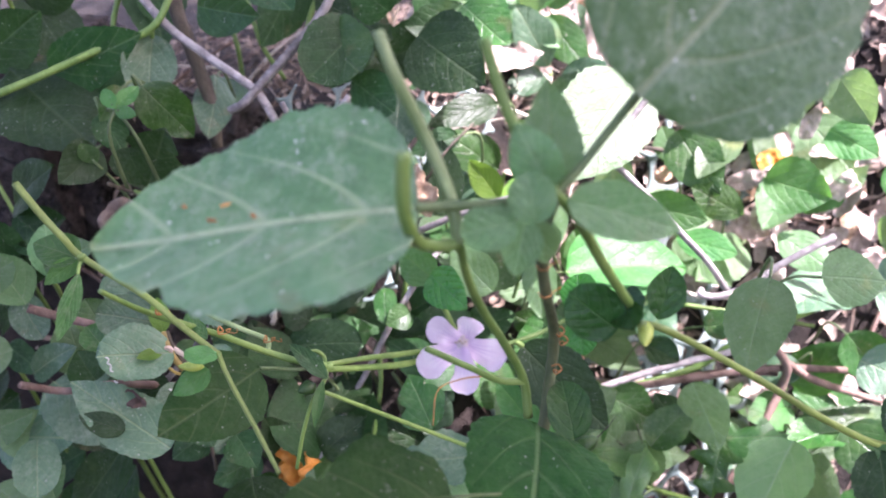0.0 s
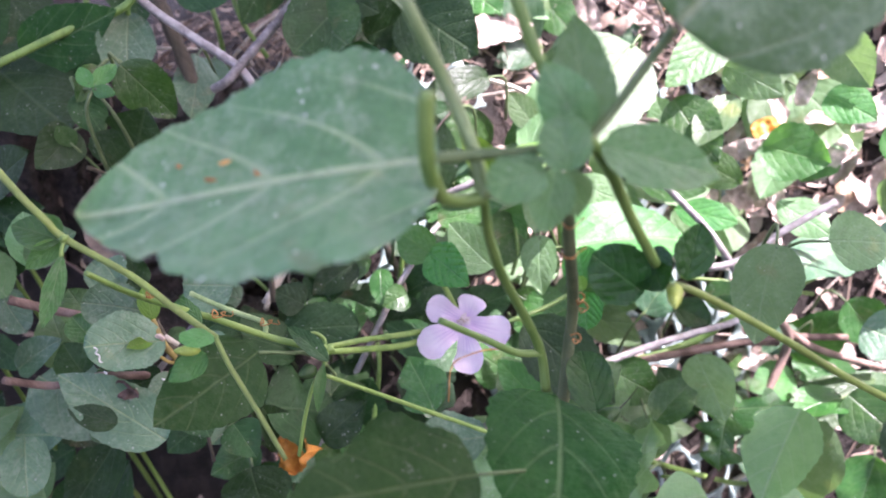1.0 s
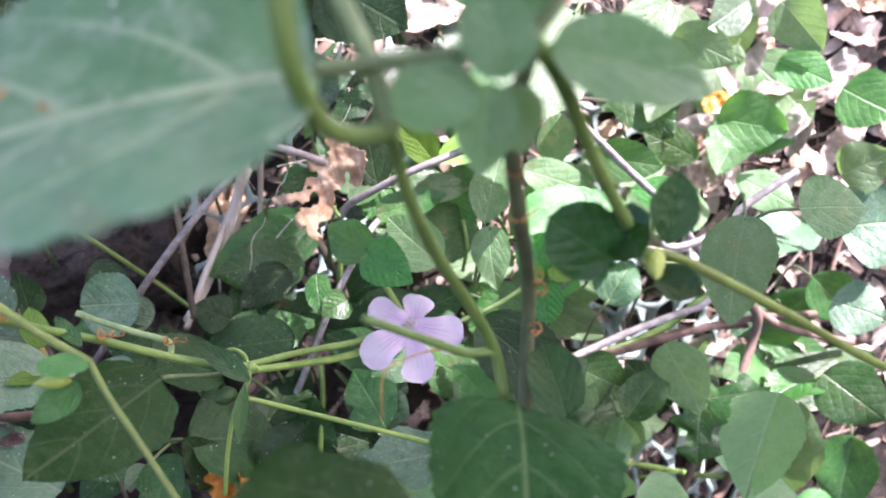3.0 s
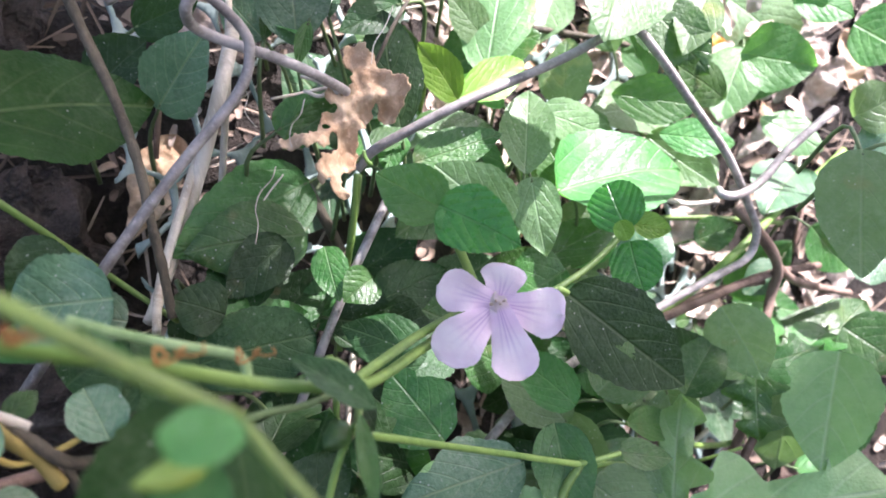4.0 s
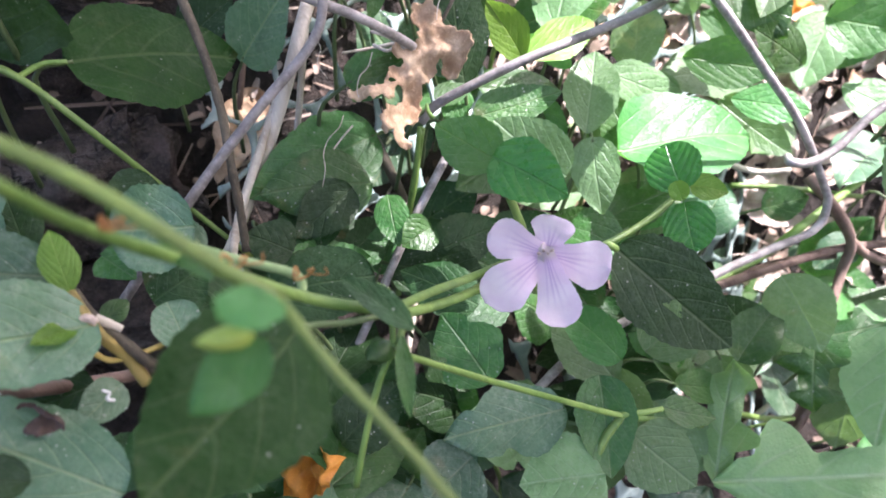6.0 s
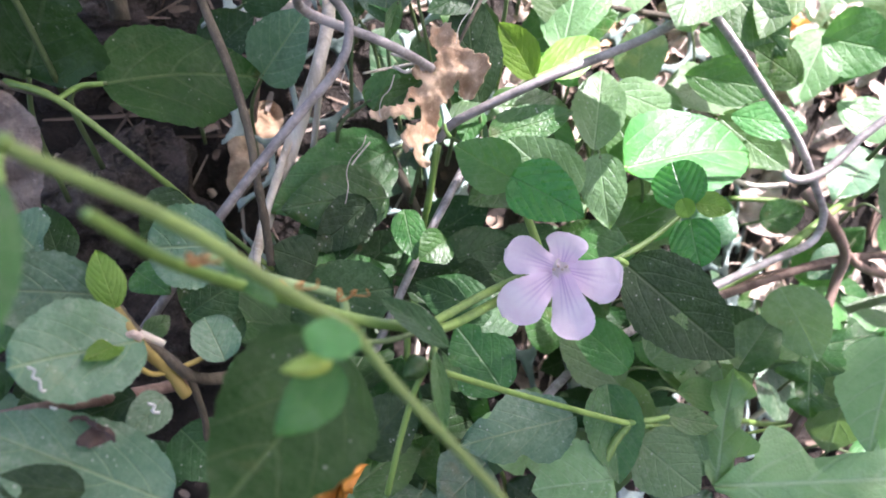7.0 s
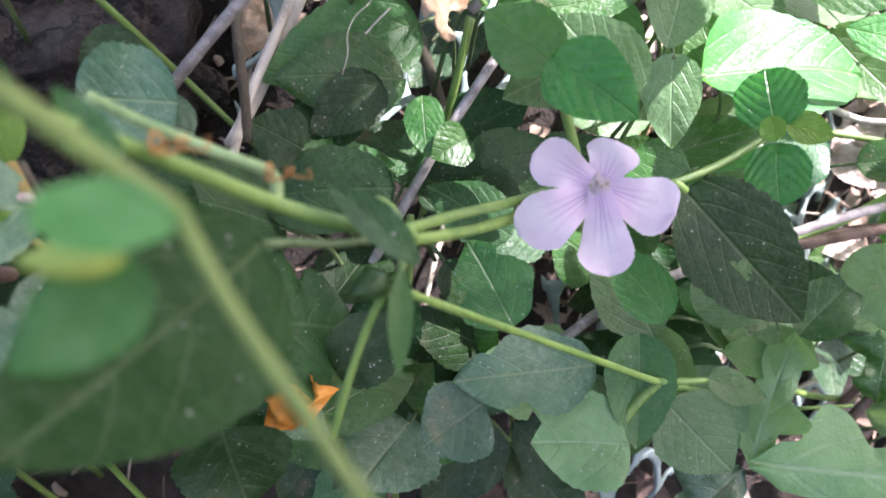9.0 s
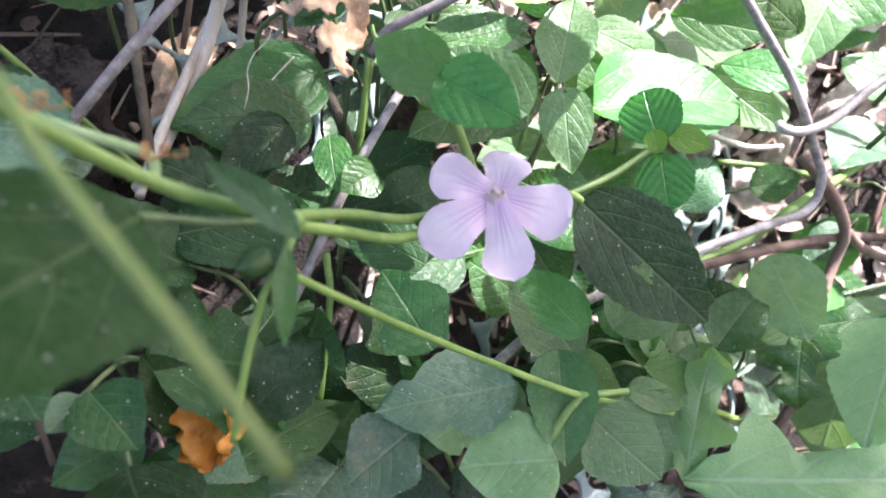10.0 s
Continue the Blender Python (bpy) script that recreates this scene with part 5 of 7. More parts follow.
leaf(sage, (-0.0283, 0.1791, 0.1278), (-0.0318, 0.1810, 0.1334), 0.0072, (0.48, -0.73, 0.50), "r", "g", 0.0)
tube("stem", sage, [(-0.0129, 0.1818, 0.1294), (-0.0110, 0.1788, 0.1273), (-0.0095, 0.1774, 0.1237), (-0.0078, 0.1777, 0.1191), (-0.0065, 0.1768, 0.1145)], 0.00067, 0.00097, OCHRE, "", 0.03, 8, 10)
tube("dry_bract", sage, [(-0.0123, 0.1781, 0.1268), (-0.0106, 0.1781, 0.1271), (-0.0097, 0.1779, 0.1261)], 0.00074, 0.00058, LITTER, "pale dry bract at a shoot joint", 0.03, 8, 10)
tube("stem", sage, [(-0.0078, 0.1777, 0.1191), (-0.0043, 0.1794, 0.1187), (-0.0023, 0.1813, 0.1183)], 0.00043, 0.00045, OCHRE, "", 0.03, 8, 10)
tube("stem", sage, [(-0.0078, 0.1777, 0.1191), (-0.0097, 0.1764, 0.1204), (-0.0109, 0.1757, 0.1228)], 0.00043, 0.00041, OCHRE, "", 0.03, 8, 10)
tube("mine_track", sage, [(-0.0191, 0.1666, 0.1336), (-0.0187, 0.1668, 0.1328), (-0.0190, 0.1663, 0.1321), (-0.0186, 0.1665, 0.1313), (-0.0187, 0.1659, 0.1302), (-0.0183, 0.1662, 0.1295), (-0.0179, 0.1663, 0.1285)], 0.00017, 0.00020, CHALK, "white winding leaf-miner track", 0.03, 8, 10)
tube("mine_track", sage, [(-0.0184, 0.1653, 0.1276), (-0.0180, 0.1655, 0.1269)], 0.00017, 0.00020, CHALK, "white winding leaf-miner track", 0.03, 8, 10)
tube("mine_track", sage, [(-0.0097, 0.1710, 0.1197), (-0.0091, 0.1712, 0.1189), (-0.0094, 0.1706, 0.1184), (-0.0088, 0.1709, 0.1176)], 0.00019, 0.00023, CHALK, "white winding leaf-miner track", 0.03, 8, 10)
leaf(lobed, (0.1038, 0.1942, 0.0298), (0.1669, 0.1801, 0.0321), 0.0318, (-0.45, -0.30, 0.84), "l", "w", 0.0, fold=0.15)
leaf(lobed, (0.1046, 0.1941, 0.0297), (0.1180, 0.2140, 0.0508), 0.0196, (-0.54, -0.39, 0.74), "l", "w", 0.0, fold=0.15)
leaf(lobed, (0.1374, 0.2178, 0.0495), (0.1638, 0.2154, 0.0511), 0.0154, (-0.48, -0.35, 0.81), "l", "g", 0.0)
leaf(lobed, (0.1433, 0.2165, 0.0504), (0.1368, 0.2037, 0.0358), 0.0178, (-0.42, -0.50, 0.76), "l", "g", 0.0)
leaf(lobed, (0.1029, 0.1937, 0.0288), (0.0820, 0.1835, 0.0168), 0.0253, (-0.34, -0.46, 0.82), "l", "s", 0.0)
tube("stem", lobed, [(0.1371, 0.2057, 0.0352), (0.1332, 0.2041, 0.0287), (0.1307, 0.2018, 0.0212), (0.1295, 0.1996, 0.0141)], 0.00111, 0.00131, BARK, "", 0.03, 8, 10)
tube("stem", lobed, [(0.1189, 0.2049, 0.0340), (0.1258, 0.2049, 0.0337), (0.1328, 0.2050, 0.0333)], 0.00047, 0.00048, STEM, "", 0.03, 8, 10)
leaf(low, (0.0493, 0.1993, 0.0763), (0.0419, 0.2133, 0.0864), 0.0152, (-0.21, -0.62, 0.76), "n", "g", 0.0)
leaf(low, (0.0642, 0.1945, 0.0688), (0.0370, 0.1932, 0.0686), 0.0162, (-0.12, -0.48, 0.87), "n", "s", 0.0)
leaf(low, (0.0803, 0.2020, 0.0721), (0.0695, 0.2145, 0.0812), 0.0114, (-0.23, -0.48, 0.85), "o", "v", 0.0)
leaf(low, (0.0744, 0.2005, 0.0705), (0.0715, 0.1844, 0.0554), 0.0136, (-0.10, -0.64, 0.76), "o", "g", 0.0)
leaf(low, (0.0697, 0.1839, 0.0579), (0.0509, 0.1849, 0.0591), 0.0189, (-0.15, -0.34, 0.93), "o", "p", 0.0)
leaf(low, (0.0789, 0.1913, 0.0598), (0.0893, 0.1799, 0.0523), 0.0169, (-0.29, -0.39, 0.87), "o", "p", 0.0)
leaf(low, (0.0872, 0.1945, 0.0625), (0.0988, 0.1907, 0.0592), 0.0075, (-0.25, -0.24, 0.94), "o", "g", 0.0)
leaf(low, (0.0509, 0.2150, 0.0854), (0.0348, 0.2244, 0.0923), 0.0128, (-0.05, -0.58, 0.82), "o", "d", 0.0)
leaf(low, (0.0425, 0.1914, 0.0635), (0.0306, 0.1855, 0.0596), 0.0163, (-0.07, -0.59, 0.81), "o", "s", 0.0)
leaf(low, (0.0163, 0.1913, 0.0760), (0.0302, 0.1975, 0.0843), 0.0131, (0.01, -0.67, 0.74), "o", "d", 0.0)
leaf(low, (0.0887, 0.2074, 0.0675), (0.1074, 0.2130, 0.0757), 0.0155, (-0.41, -0.64, 0.65), "o", "p", 0.0)
leaf(sage, (-0.0330, 0.2052, 0.1258), (-0.0399, 0.2079, 0.1339), 0.0108, (0.47, -0.67, 0.57), "r", "s", 0.0)
leaf(sage, (-0.0061, 0.2121, 0.1306), (-0.0146, 0.2070, 0.1268), 0.0098, (0.30, -0.74, 0.61), "o", "d", 0.0)
leaf(sage, (0.0013, 0.2018, 0.1205), (-0.0066, 0.2020, 0.1246), 0.0092, (0.25, -0.71, 0.66), "r", "s", 0.0)
leaf(sage, (-0.0300, 0.2079, 0.1233), (-0.0306, 0.2119, 0.1343), 0.0082, (0.43, -0.70, 0.58), "o", "d", 0.0)
leaf(sage, (-0.0361, 0.1816, 0.1157), (-0.0398, 0.1841, 0.1240), 0.0104, (0.51, -0.55, 0.67), "o", "d", 0.0)
leaf(sage, (-0.0150, 0.1799, 0.1138), (-0.0240, 0.1772, 0.1135), 0.0084, (0.39, -0.55, 0.74), "o", "d", 0.0)
leaf(sage, (0.0007, 0.1966, 0.1127), (-0.0083, 0.1937, 0.1121), 0.0092, (0.25, -0.64, 0.73), "o", "d", 0.0)
leaf(sage, (0.0036, 0.1898, 0.1069), (-0.0021, 0.1841, 0.1029), 0.0100, (0.22, -0.58, 0.78), "o", "g", 0.0)
leaf(sage, (-0.0239, 0.1785, 0.1101), (-0.0309, 0.1809, 0.1174), 0.0097, (0.43, -0.54, 0.72), "r", "d", 0.0)
leaf(sage, (-0.0103, 0.1786, 0.1057), (-0.0037, 0.1706, 0.1006), 0.0110, (0.28, -0.51, 0.81), "o", "d", 0.0)
leaf(sage, (-0.0239, 0.1664, 0.1065), (-0.0265, 0.1696, 0.1161), 0.0098, (0.43, -0.47, 0.77), "o", "s", 0.0)
leaf(sage, (-0.0019, 0.1802, 0.0954), (0.0050, 0.1724, 0.0907), 0.0108, (0.21, -0.49, 0.85), "o", "d", 0.0)
leaf(sage, (-0.0379, 0.1947, 0.1238), (-0.0419, 0.1973, 0.1322), 0.0110, (0.51, -0.62, 0.60), "o", "g", 0.0)
leaf(sage, (0.0140, 0.2142, 0.1090), (0.0058, 0.2153, 0.1144), 0.0105, (0.14, -0.71, 0.69), "o", "d", 0.0)
leaf(sage, (-0.0163, 0.2030, 0.1223), (-0.0102, 0.1971, 0.1202), 0.0070, (0.32, -0.68, 0.66), "o", "g", 0.0)
leaf(low, (0.0711, 0.2133, 0.1155), (0.0595, 0.2260, 0.1248), 0.0140, (-0.30, -0.72, 0.63), "o", "p", 0.0)
leaf(low, (0.0558, 0.2290, 0.1247), (0.0761, 0.2310, 0.1264), 0.0094, (-0.27, -0.70, 0.66), "o", "g", 0.0)
leaf(low, (0.0433, 0.2366, 0.1371), (0.0313, 0.2313, 0.1326), 0.0065, (0.17, -0.86, 0.49), "e", "g", 0.0, fold=0.5)
leaf(sage, (-0.0028, 0.1914, 0.0755), (-0.0158, 0.1836, 0.0739), 0.0123, (0.38, -0.50, 0.78), "o", "g", 0.0)
leaf(sage, (-0.0218, 0.2000, 0.0793), (-0.0311, 0.1919, 0.0762), 0.0117, (0.47, -0.51, 0.72), "o", "d", 0.0)
leaf(sage, (0.0028, 0.1882, 0.0661), (-0.0054, 0.1824, 0.0668), 0.0117, (0.32, -0.47, 0.82), "o", "k", 0.0)
tagged(tube("dry_hair", None, [(0.0289, 0.2222, 0.1327), (0.0277, 0.2213, 0.1308), (0.0252, 0.2206, 0.1290), (0.0237, 0.2194, 0.1266), (0.0235, 0.2179, 0.1241), (0.0223, 0.2163, 0.1212)], 0.00010, 0.00008, STRAW, "", 0.1, 5, 5), "thin dry straw-coloured hair caught among leaves", "straw")
tagged(tube("dry_hair", None, [(0.0366, 0.2269, 0.1425), (0.0352, 0.2257, 0.1401), (0.0334, 0.2252, 0.1388), (0.0324, 0.2240, 0.1366), (0.0325, 0.2232, 0.1353)], 0.00010, 0.00008, STRAW, "", 0.1, 5, 5), "thin dry straw-coloured hair caught among leaves", "straw")
tagged(tube("dry_hair", None, [(0.0558, 0.2312, 0.1553), (0.0537, 0.2298, 0.1524), (0.0509, 0.2286, 0.1497), (0.0497, 0.2271, 0.1467)], 0.00010, 0.00008, STRAW, "", 0.1, 5, 5), "thin dry straw-coloured hair caught among leaves", "straw")
tagged(tube("dry_hair", None, [(0.0258, 0.2312, 0.1462), (0.0270, 0.2296, 0.1441), (0.0258, 0.2283, 0.1416), (0.0272, 0.2264, 0.1389)], 0.00010, 0.00008, STRAW, "", 0.1, 5, 5), "thin dry straw-coloured hair caught among leaves", "straw")
leaf(side, (0.1342, 0.2237, 0.0682), (0.1396, 0.2094, 0.0518), 0.0173, (-0.64, -0.43, 0.64), "o", "p", 0.0)
leaf(side, (0.1187, 0.2136, 0.0504), (0.1345, 0.2226, 0.0595), 0.0135, (-0.49, -0.59, 0.64), "o", "g", 0.0)
leaf(side, (0.1624, 0.2085, 0.0550), (0.1446, 0.1901, 0.0353), 0.0239, (-0.67, -0.33, 0.66), "o", "w", 0.0)
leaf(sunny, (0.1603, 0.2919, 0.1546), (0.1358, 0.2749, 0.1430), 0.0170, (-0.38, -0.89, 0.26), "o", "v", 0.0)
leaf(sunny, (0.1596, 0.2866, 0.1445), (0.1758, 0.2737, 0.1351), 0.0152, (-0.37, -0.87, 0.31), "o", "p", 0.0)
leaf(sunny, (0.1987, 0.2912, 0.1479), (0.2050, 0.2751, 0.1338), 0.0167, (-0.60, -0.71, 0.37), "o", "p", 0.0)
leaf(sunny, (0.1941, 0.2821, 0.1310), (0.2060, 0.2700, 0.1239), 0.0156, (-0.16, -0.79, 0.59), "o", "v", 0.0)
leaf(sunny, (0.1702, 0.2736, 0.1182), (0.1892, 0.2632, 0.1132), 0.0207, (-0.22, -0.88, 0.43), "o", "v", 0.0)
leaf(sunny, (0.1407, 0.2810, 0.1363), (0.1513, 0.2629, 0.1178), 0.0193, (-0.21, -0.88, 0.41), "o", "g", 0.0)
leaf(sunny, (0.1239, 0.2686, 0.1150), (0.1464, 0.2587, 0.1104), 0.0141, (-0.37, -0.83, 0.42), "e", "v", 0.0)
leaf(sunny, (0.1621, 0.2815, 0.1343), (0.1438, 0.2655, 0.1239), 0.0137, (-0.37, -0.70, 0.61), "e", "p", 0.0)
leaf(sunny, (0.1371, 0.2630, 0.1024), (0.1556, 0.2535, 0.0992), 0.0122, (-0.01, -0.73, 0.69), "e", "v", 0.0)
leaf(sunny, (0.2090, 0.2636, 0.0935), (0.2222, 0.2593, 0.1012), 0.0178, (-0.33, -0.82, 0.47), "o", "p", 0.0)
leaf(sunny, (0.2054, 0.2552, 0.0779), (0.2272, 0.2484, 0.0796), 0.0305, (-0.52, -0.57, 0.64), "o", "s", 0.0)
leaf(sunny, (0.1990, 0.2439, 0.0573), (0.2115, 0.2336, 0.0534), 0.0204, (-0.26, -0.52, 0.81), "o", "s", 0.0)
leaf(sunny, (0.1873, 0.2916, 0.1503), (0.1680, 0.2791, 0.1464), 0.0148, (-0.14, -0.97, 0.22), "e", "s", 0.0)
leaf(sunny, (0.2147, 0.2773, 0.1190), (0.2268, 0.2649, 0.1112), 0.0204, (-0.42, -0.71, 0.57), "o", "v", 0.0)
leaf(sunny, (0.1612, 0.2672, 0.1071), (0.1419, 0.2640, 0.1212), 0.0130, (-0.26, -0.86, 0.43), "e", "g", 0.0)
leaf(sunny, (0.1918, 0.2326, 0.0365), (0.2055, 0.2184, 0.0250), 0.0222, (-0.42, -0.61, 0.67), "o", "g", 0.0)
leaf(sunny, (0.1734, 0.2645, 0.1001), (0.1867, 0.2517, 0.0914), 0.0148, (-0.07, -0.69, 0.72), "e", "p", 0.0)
leaf(middle, (0.0322, 0.2347, 0.1106), (0.0080, 0.2308, 0.1143), 0.0167, (0.07, -0.76, 0.64), "o", "g", 0.0, fold=0.05)
leaf(middle, (0.0276, 0.2331, 0.1109), (0.0138, 0.2243, 0.1060), 0.0116, (0.03, -0.86, 0.51), "o", "d", 0.0)
leaf(middle, (0.0060, 0.2105, 0.1020), (0.0289, 0.2134, 0.1001), 0.0155, (0.07, -0.74, 0.67), "r", "d", 0.0)
leaf(middle, (0.0352, 0.2325, 0.1079), (0.0354, 0.2223, 0.1002), 0.0079, (-0.07, -0.84, 0.54), "o", "g", 0.0)
leaf(middle, (0.0435, 0.2251, 0.1022), (0.0361, 0.2204, 0.1011), 0.0091, (-0.10, -0.82, 0.56), "o", "g", 0.0)
tagged(tube("twig", None, [(0.0005, 0.2450, 0.1622), (0.0024, 0.2395, 0.1544), (0.0046, 0.2328, 0.1469), (0.0061, 0.2258, 0.1369), (0.0059, 0.2202, 0.1270), (0.0058, 0.2163, 0.1193), (0.0052, 0.2134, 0.1116)], 0.00096, 0.00086, TWIG, "", 0.10, 6, 8), "dark knotty upright twig in front of the fence wire", "twig")

# ---------------------------------------------------------------- the nearer shoot with the large dusty leaves
shoot = thing("leafy_shoot", (0.0710, 0.1212, -0.0300), "upright leafy shoot with large dusty leaves and small round ones", "plant")
leaf(shoot, (0.0672, 0.1069, 0.1917), (0.0305, 0.1078, 0.1898), 0.0257, (-0.06, -0.48, 0.87), "f", "q", 0.0)
tube("leaf_stalk", shoot, [(0.0668, 0.1070, 0.1917), (0.0715, 0.1078, 0.1912), (0.0764, 0.1088, 0.1907), (0.0812, 0.1100, 0.1904)], 0.00058, 0.00049, PETIOLE, "", 0.03, 8, 10)
leaf(shoot, (0.0897, 0.1102, 0.2005), (0.1122, 0.1176, 0.2218), 0.0276, (-0.19, -0.97, -0.12), "f", "q", 0.0)
tube("leaf_stalk", shoot, [(0.0816, 0.1101, 0.1906), (0.0845, 0.1115, 0.1931), (0.0876, 0.1133, 0.1960), (0.0908, 0.1151, 0.1989)], 0.00049, 0.00055, PETIOLE, "", 0.03, 8, 10)
leaf(shoot, (0.0826, 0.1100, 0.1898), (0.0953, 0.1124, 0.1839), 0.0063, (-0.23, -0.79, 0.56), "o", "m", 0.0)
leaf(shoot, (0.0819, 0.1107, 0.1908), (0.0814, 0.1152, 0.2014), 0.0064, (0.09, -0.97, 0.24), "o", "m", 0.0)
leaf(shoot, (0.0809, 0.1096, 0.1914), (0.0777, 0.1109, 0.1985), 0.0055, (-0.22, -0.93, 0.30), "o", "m", 0.0)
leaf(shoot, (0.0790, 0.1062, 0.1892), (0.0786, 0.1078, 0.1943), 0.0050, (-0.12, -0.93, 0.36), "r", "m", 0.0)
leaf(shoot, (0.0771, 0.1079, 0.1888), (0.0712, 0.1067, 0.1884), 0.0050, (-0.04, -0.87, 0.49), "r", "m", 0.0)
leaf(shoot, (0.0782, 0.1089, 0.1884), (0.0765, 0.1078, 0.1821), 0.0047, (-0.09, -0.90, 0.43), "o", "p", 0.0)
leaf(shoot, (0.0796, 0.1093, 0.1880), (0.0801, 0.1093, 0.1827), 0.0042, (-0.13, -0.90, 0.43), "o", "p", 0.0)
tube("stem", shoot, [(0.0752, 0.1130, 0.2068), (0.0762, 0.1124, 0.2024), (0.0777, 0.1116, 0.1977), (0.0800, 0.1108, 0.1927), (0.0818, 0.1102, 0.1903), (0.0841, 0.1127, 0.1861), (0.0878, 0.1182, 0.1769), (0.0925, 0.1243, 0.1665)], 0.00061, 0.00067, STEM, "", 0.03, 8, 10)
tube("stem", shoot, [(0.0815, 0.1101, 0.1901), (0.0802, 0.1127, 0.1846), (0.0801, 0.1159, 0.1790), (0.0806, 0.1196, 0.1725), (0.0823, 0.1311, 0.1576), (0.0813, 0.1316, 0.1481), (0.0797, 0.1290, 0.1396)], 0.00060, 0.00099, TWIG2, "", 0.03, 8, 10)
tube("stem", shoot, [(0.0649, 0.1121, 0.2087), (0.0660, 0.1112, 0.2048), (0.0685, 0.1113, 0.1973), (0.0703, 0.1098, 0.1913), (0.0709, 0.1082, 0.1866)], 0.00060, 0.00078, PALE, "", 0.03, 8, 10)
tube("stem", shoot, [(0.0709, 0.1082, 0.1866), (0.0710, 0.1135, 0.1792), (0.0722, 0.1199, 0.1699), (0.0748, 0.1275, 0.1583), (0.0771, 0.1322, 0.1479), (0.0774, 0.1308, 0.1412)], 0.00050, 0.00081, STEM, "", 0.03, 8, 10)
tube("hooked_stem", shoot, [(0.0672, 0.1018, 0.1995), (0.0665, 0.1020, 0.1945), (0.0665, 0.1032, 0.1913), (0.0671, 0.1056, 0.1883), (0.0687, 0.1073, 0.1869), (0.0708, 0.1082, 0.1865)], 0.00074, 0.00070, STEM, "cut green stem bent into a hook", 0.03, 8, 10)
tube("cut_stem", shoot, [(0.0771, 0.1321, 0.1477), (0.0733, 0.1305, 0.1495), (0.0689, 0.1282, 0.1542), (0.0628, 0.1258, 0.1602)], 0.00062, 0.00048, STEM, "", 0.03, 8, 10)
tube("tendril", shoot, [(0.0760, 0.1317, 0.1481), (0.0704, 0.1291, 0.1516), (0.0662, 0.1271, 0.1526), (0.0635, 0.1254, 0.1520), (0.0625, 0.1228, 0.1476)], 0.00014, 0.00008, TENDRIL, "thin brown dry hair", 0.03, 8, 10)
tube("tendril", shoot, [(0.0794, 0.1162, 0.1786), (0.0797, 0.1144, 0.1789), (0.0805, 0.1144, 0.1789), (0.0812, 0.1165, 0.1783), (0.0822, 0.1170, 0.1786)], 0.00011, 0.00008, TENDRIL, "curled rusty dry tendril", 0.03, 8, 10)
tube("tendril", shoot, [(0.0796, 0.1195, 0.1726), (0.0799, 0.1177, 0.1730), (0.0808, 0.1177, 0.1730), (0.0817, 0.1198, 0.1724), (0.0827, 0.1203, 0.1727)], 0.00012, 0.00008, TENDRIL, "curled rusty dry tendril", 0.03, 8, 10)
tube("tendril", shoot, [(0.0824, 0.1303, 0.1592), (0.0833, 0.1296, 0.1599), (0.0838, 0.1301, 0.1586), (0.0828, 0.1289, 0.1587), (0.0826, 0.1301, 0.1587), (0.0836, 0.1299, 0.1583)], 0.00013, 0.00010, TENDRIL, "curled rusty dry tendril", 0.03, 8, 10)
tube("tendril", shoot, [(0.0828, 0.1305, 0.1573), (0.0837, 0.1298, 0.1581), (0.0843, 0.1302, 0.1567), (0.0832, 0.1291, 0.1568), (0.0831, 0.1302, 0.1568), (0.0841, 0.1301, 0.1564)], 0.00013, 0.00010, TENDRIL, "curled rusty dry tendril", 0.03, 8, 10)
tube("tendril", shoot, [(0.0817, 0.1311, 0.1513), (0.0827, 0.1304, 0.1521), (0.0832, 0.1308, 0.1507), (0.0822, 0.1297, 0.1508), (0.0820, 0.1308, 0.1508), (0.0830, 0.1307, 0.1504)], 0.00014, 0.00010, TENDRIL, "curled rusty dry tendril", 0.03, 8, 10)
leaf(shoot, (0.0904, 0.1227, 0.1637), (0.0841, 0.1238, 0.1695), 0.0081, (-0.08, -0.88, 0.47), "r", "c", 0.0)
leaf(shoot, (0.0920, 0.1274, 0.1671), (0.0922, 0.1203, 0.1652), 0.0057, (-0.44, -0.67, 0.60), "r", "c", 0.0)
leaf(shoot, (0.0964, 0.1243, 0.1637), (0.0989, 0.1275, 0.1705), 0.0060, (0.18, -0.90, 0.39), "e", "c", 0.0)
leaf(shoot, (0.0937, 0.1211, 0.1622), (0.0979, 0.1184, 0.1609), 0.0044, (-0.03, -0.54, 0.84), "e", "c", 0.0)
ellipsoid("bud", shoot, (0.0945, 0.1233, 0.1642), (0.0934, 0.1188, 0.1633), 0.0010, BUD, "closed yellow-green flower bud")
tube("stem", shoot, [(0.0926, 0.1248, 0.1631), (0.0962, 0.1238, 0.1629), (0.1032, 0.1263, 0.1570), (0.1142, 0.1289, 0.1474), (0.1249, 0.1309, 0.1378), (0.1363, 0.1337, 0.1286), (0.1435, 0.1356, 0.1258)], 0.00051, 0.00067, PURPLE, "", 0.03, 8, 10)
leaf(shoot, (0.1363, 0.1333, 0.1279), (0.1425, 0.1316, 0.1247), 0.0049, (-0.44, -0.64, 0.63), "e", "g", 0.0)
leaf(shoot, (0.1371, 0.1331, 0.1274), (0.1339, 0.1210, 0.1186), 0.0095, (-0.41, -0.61, 0.68), "o", "d", 0.0)
leaf(shoot, (0.1413, 0.1349, 0.1268), (0.1482, 0.1414, 0.1384), 0.0091, (-0.47, -0.67, 0.57), "o", "d", 0.0)
leaf(shoot, (0.0843, 0.1248, 0.1415), (0.0833, 0.1315, 0.1479), 0.0073, (0.16, -0.72, 0.67), "r", "c", 0.0)
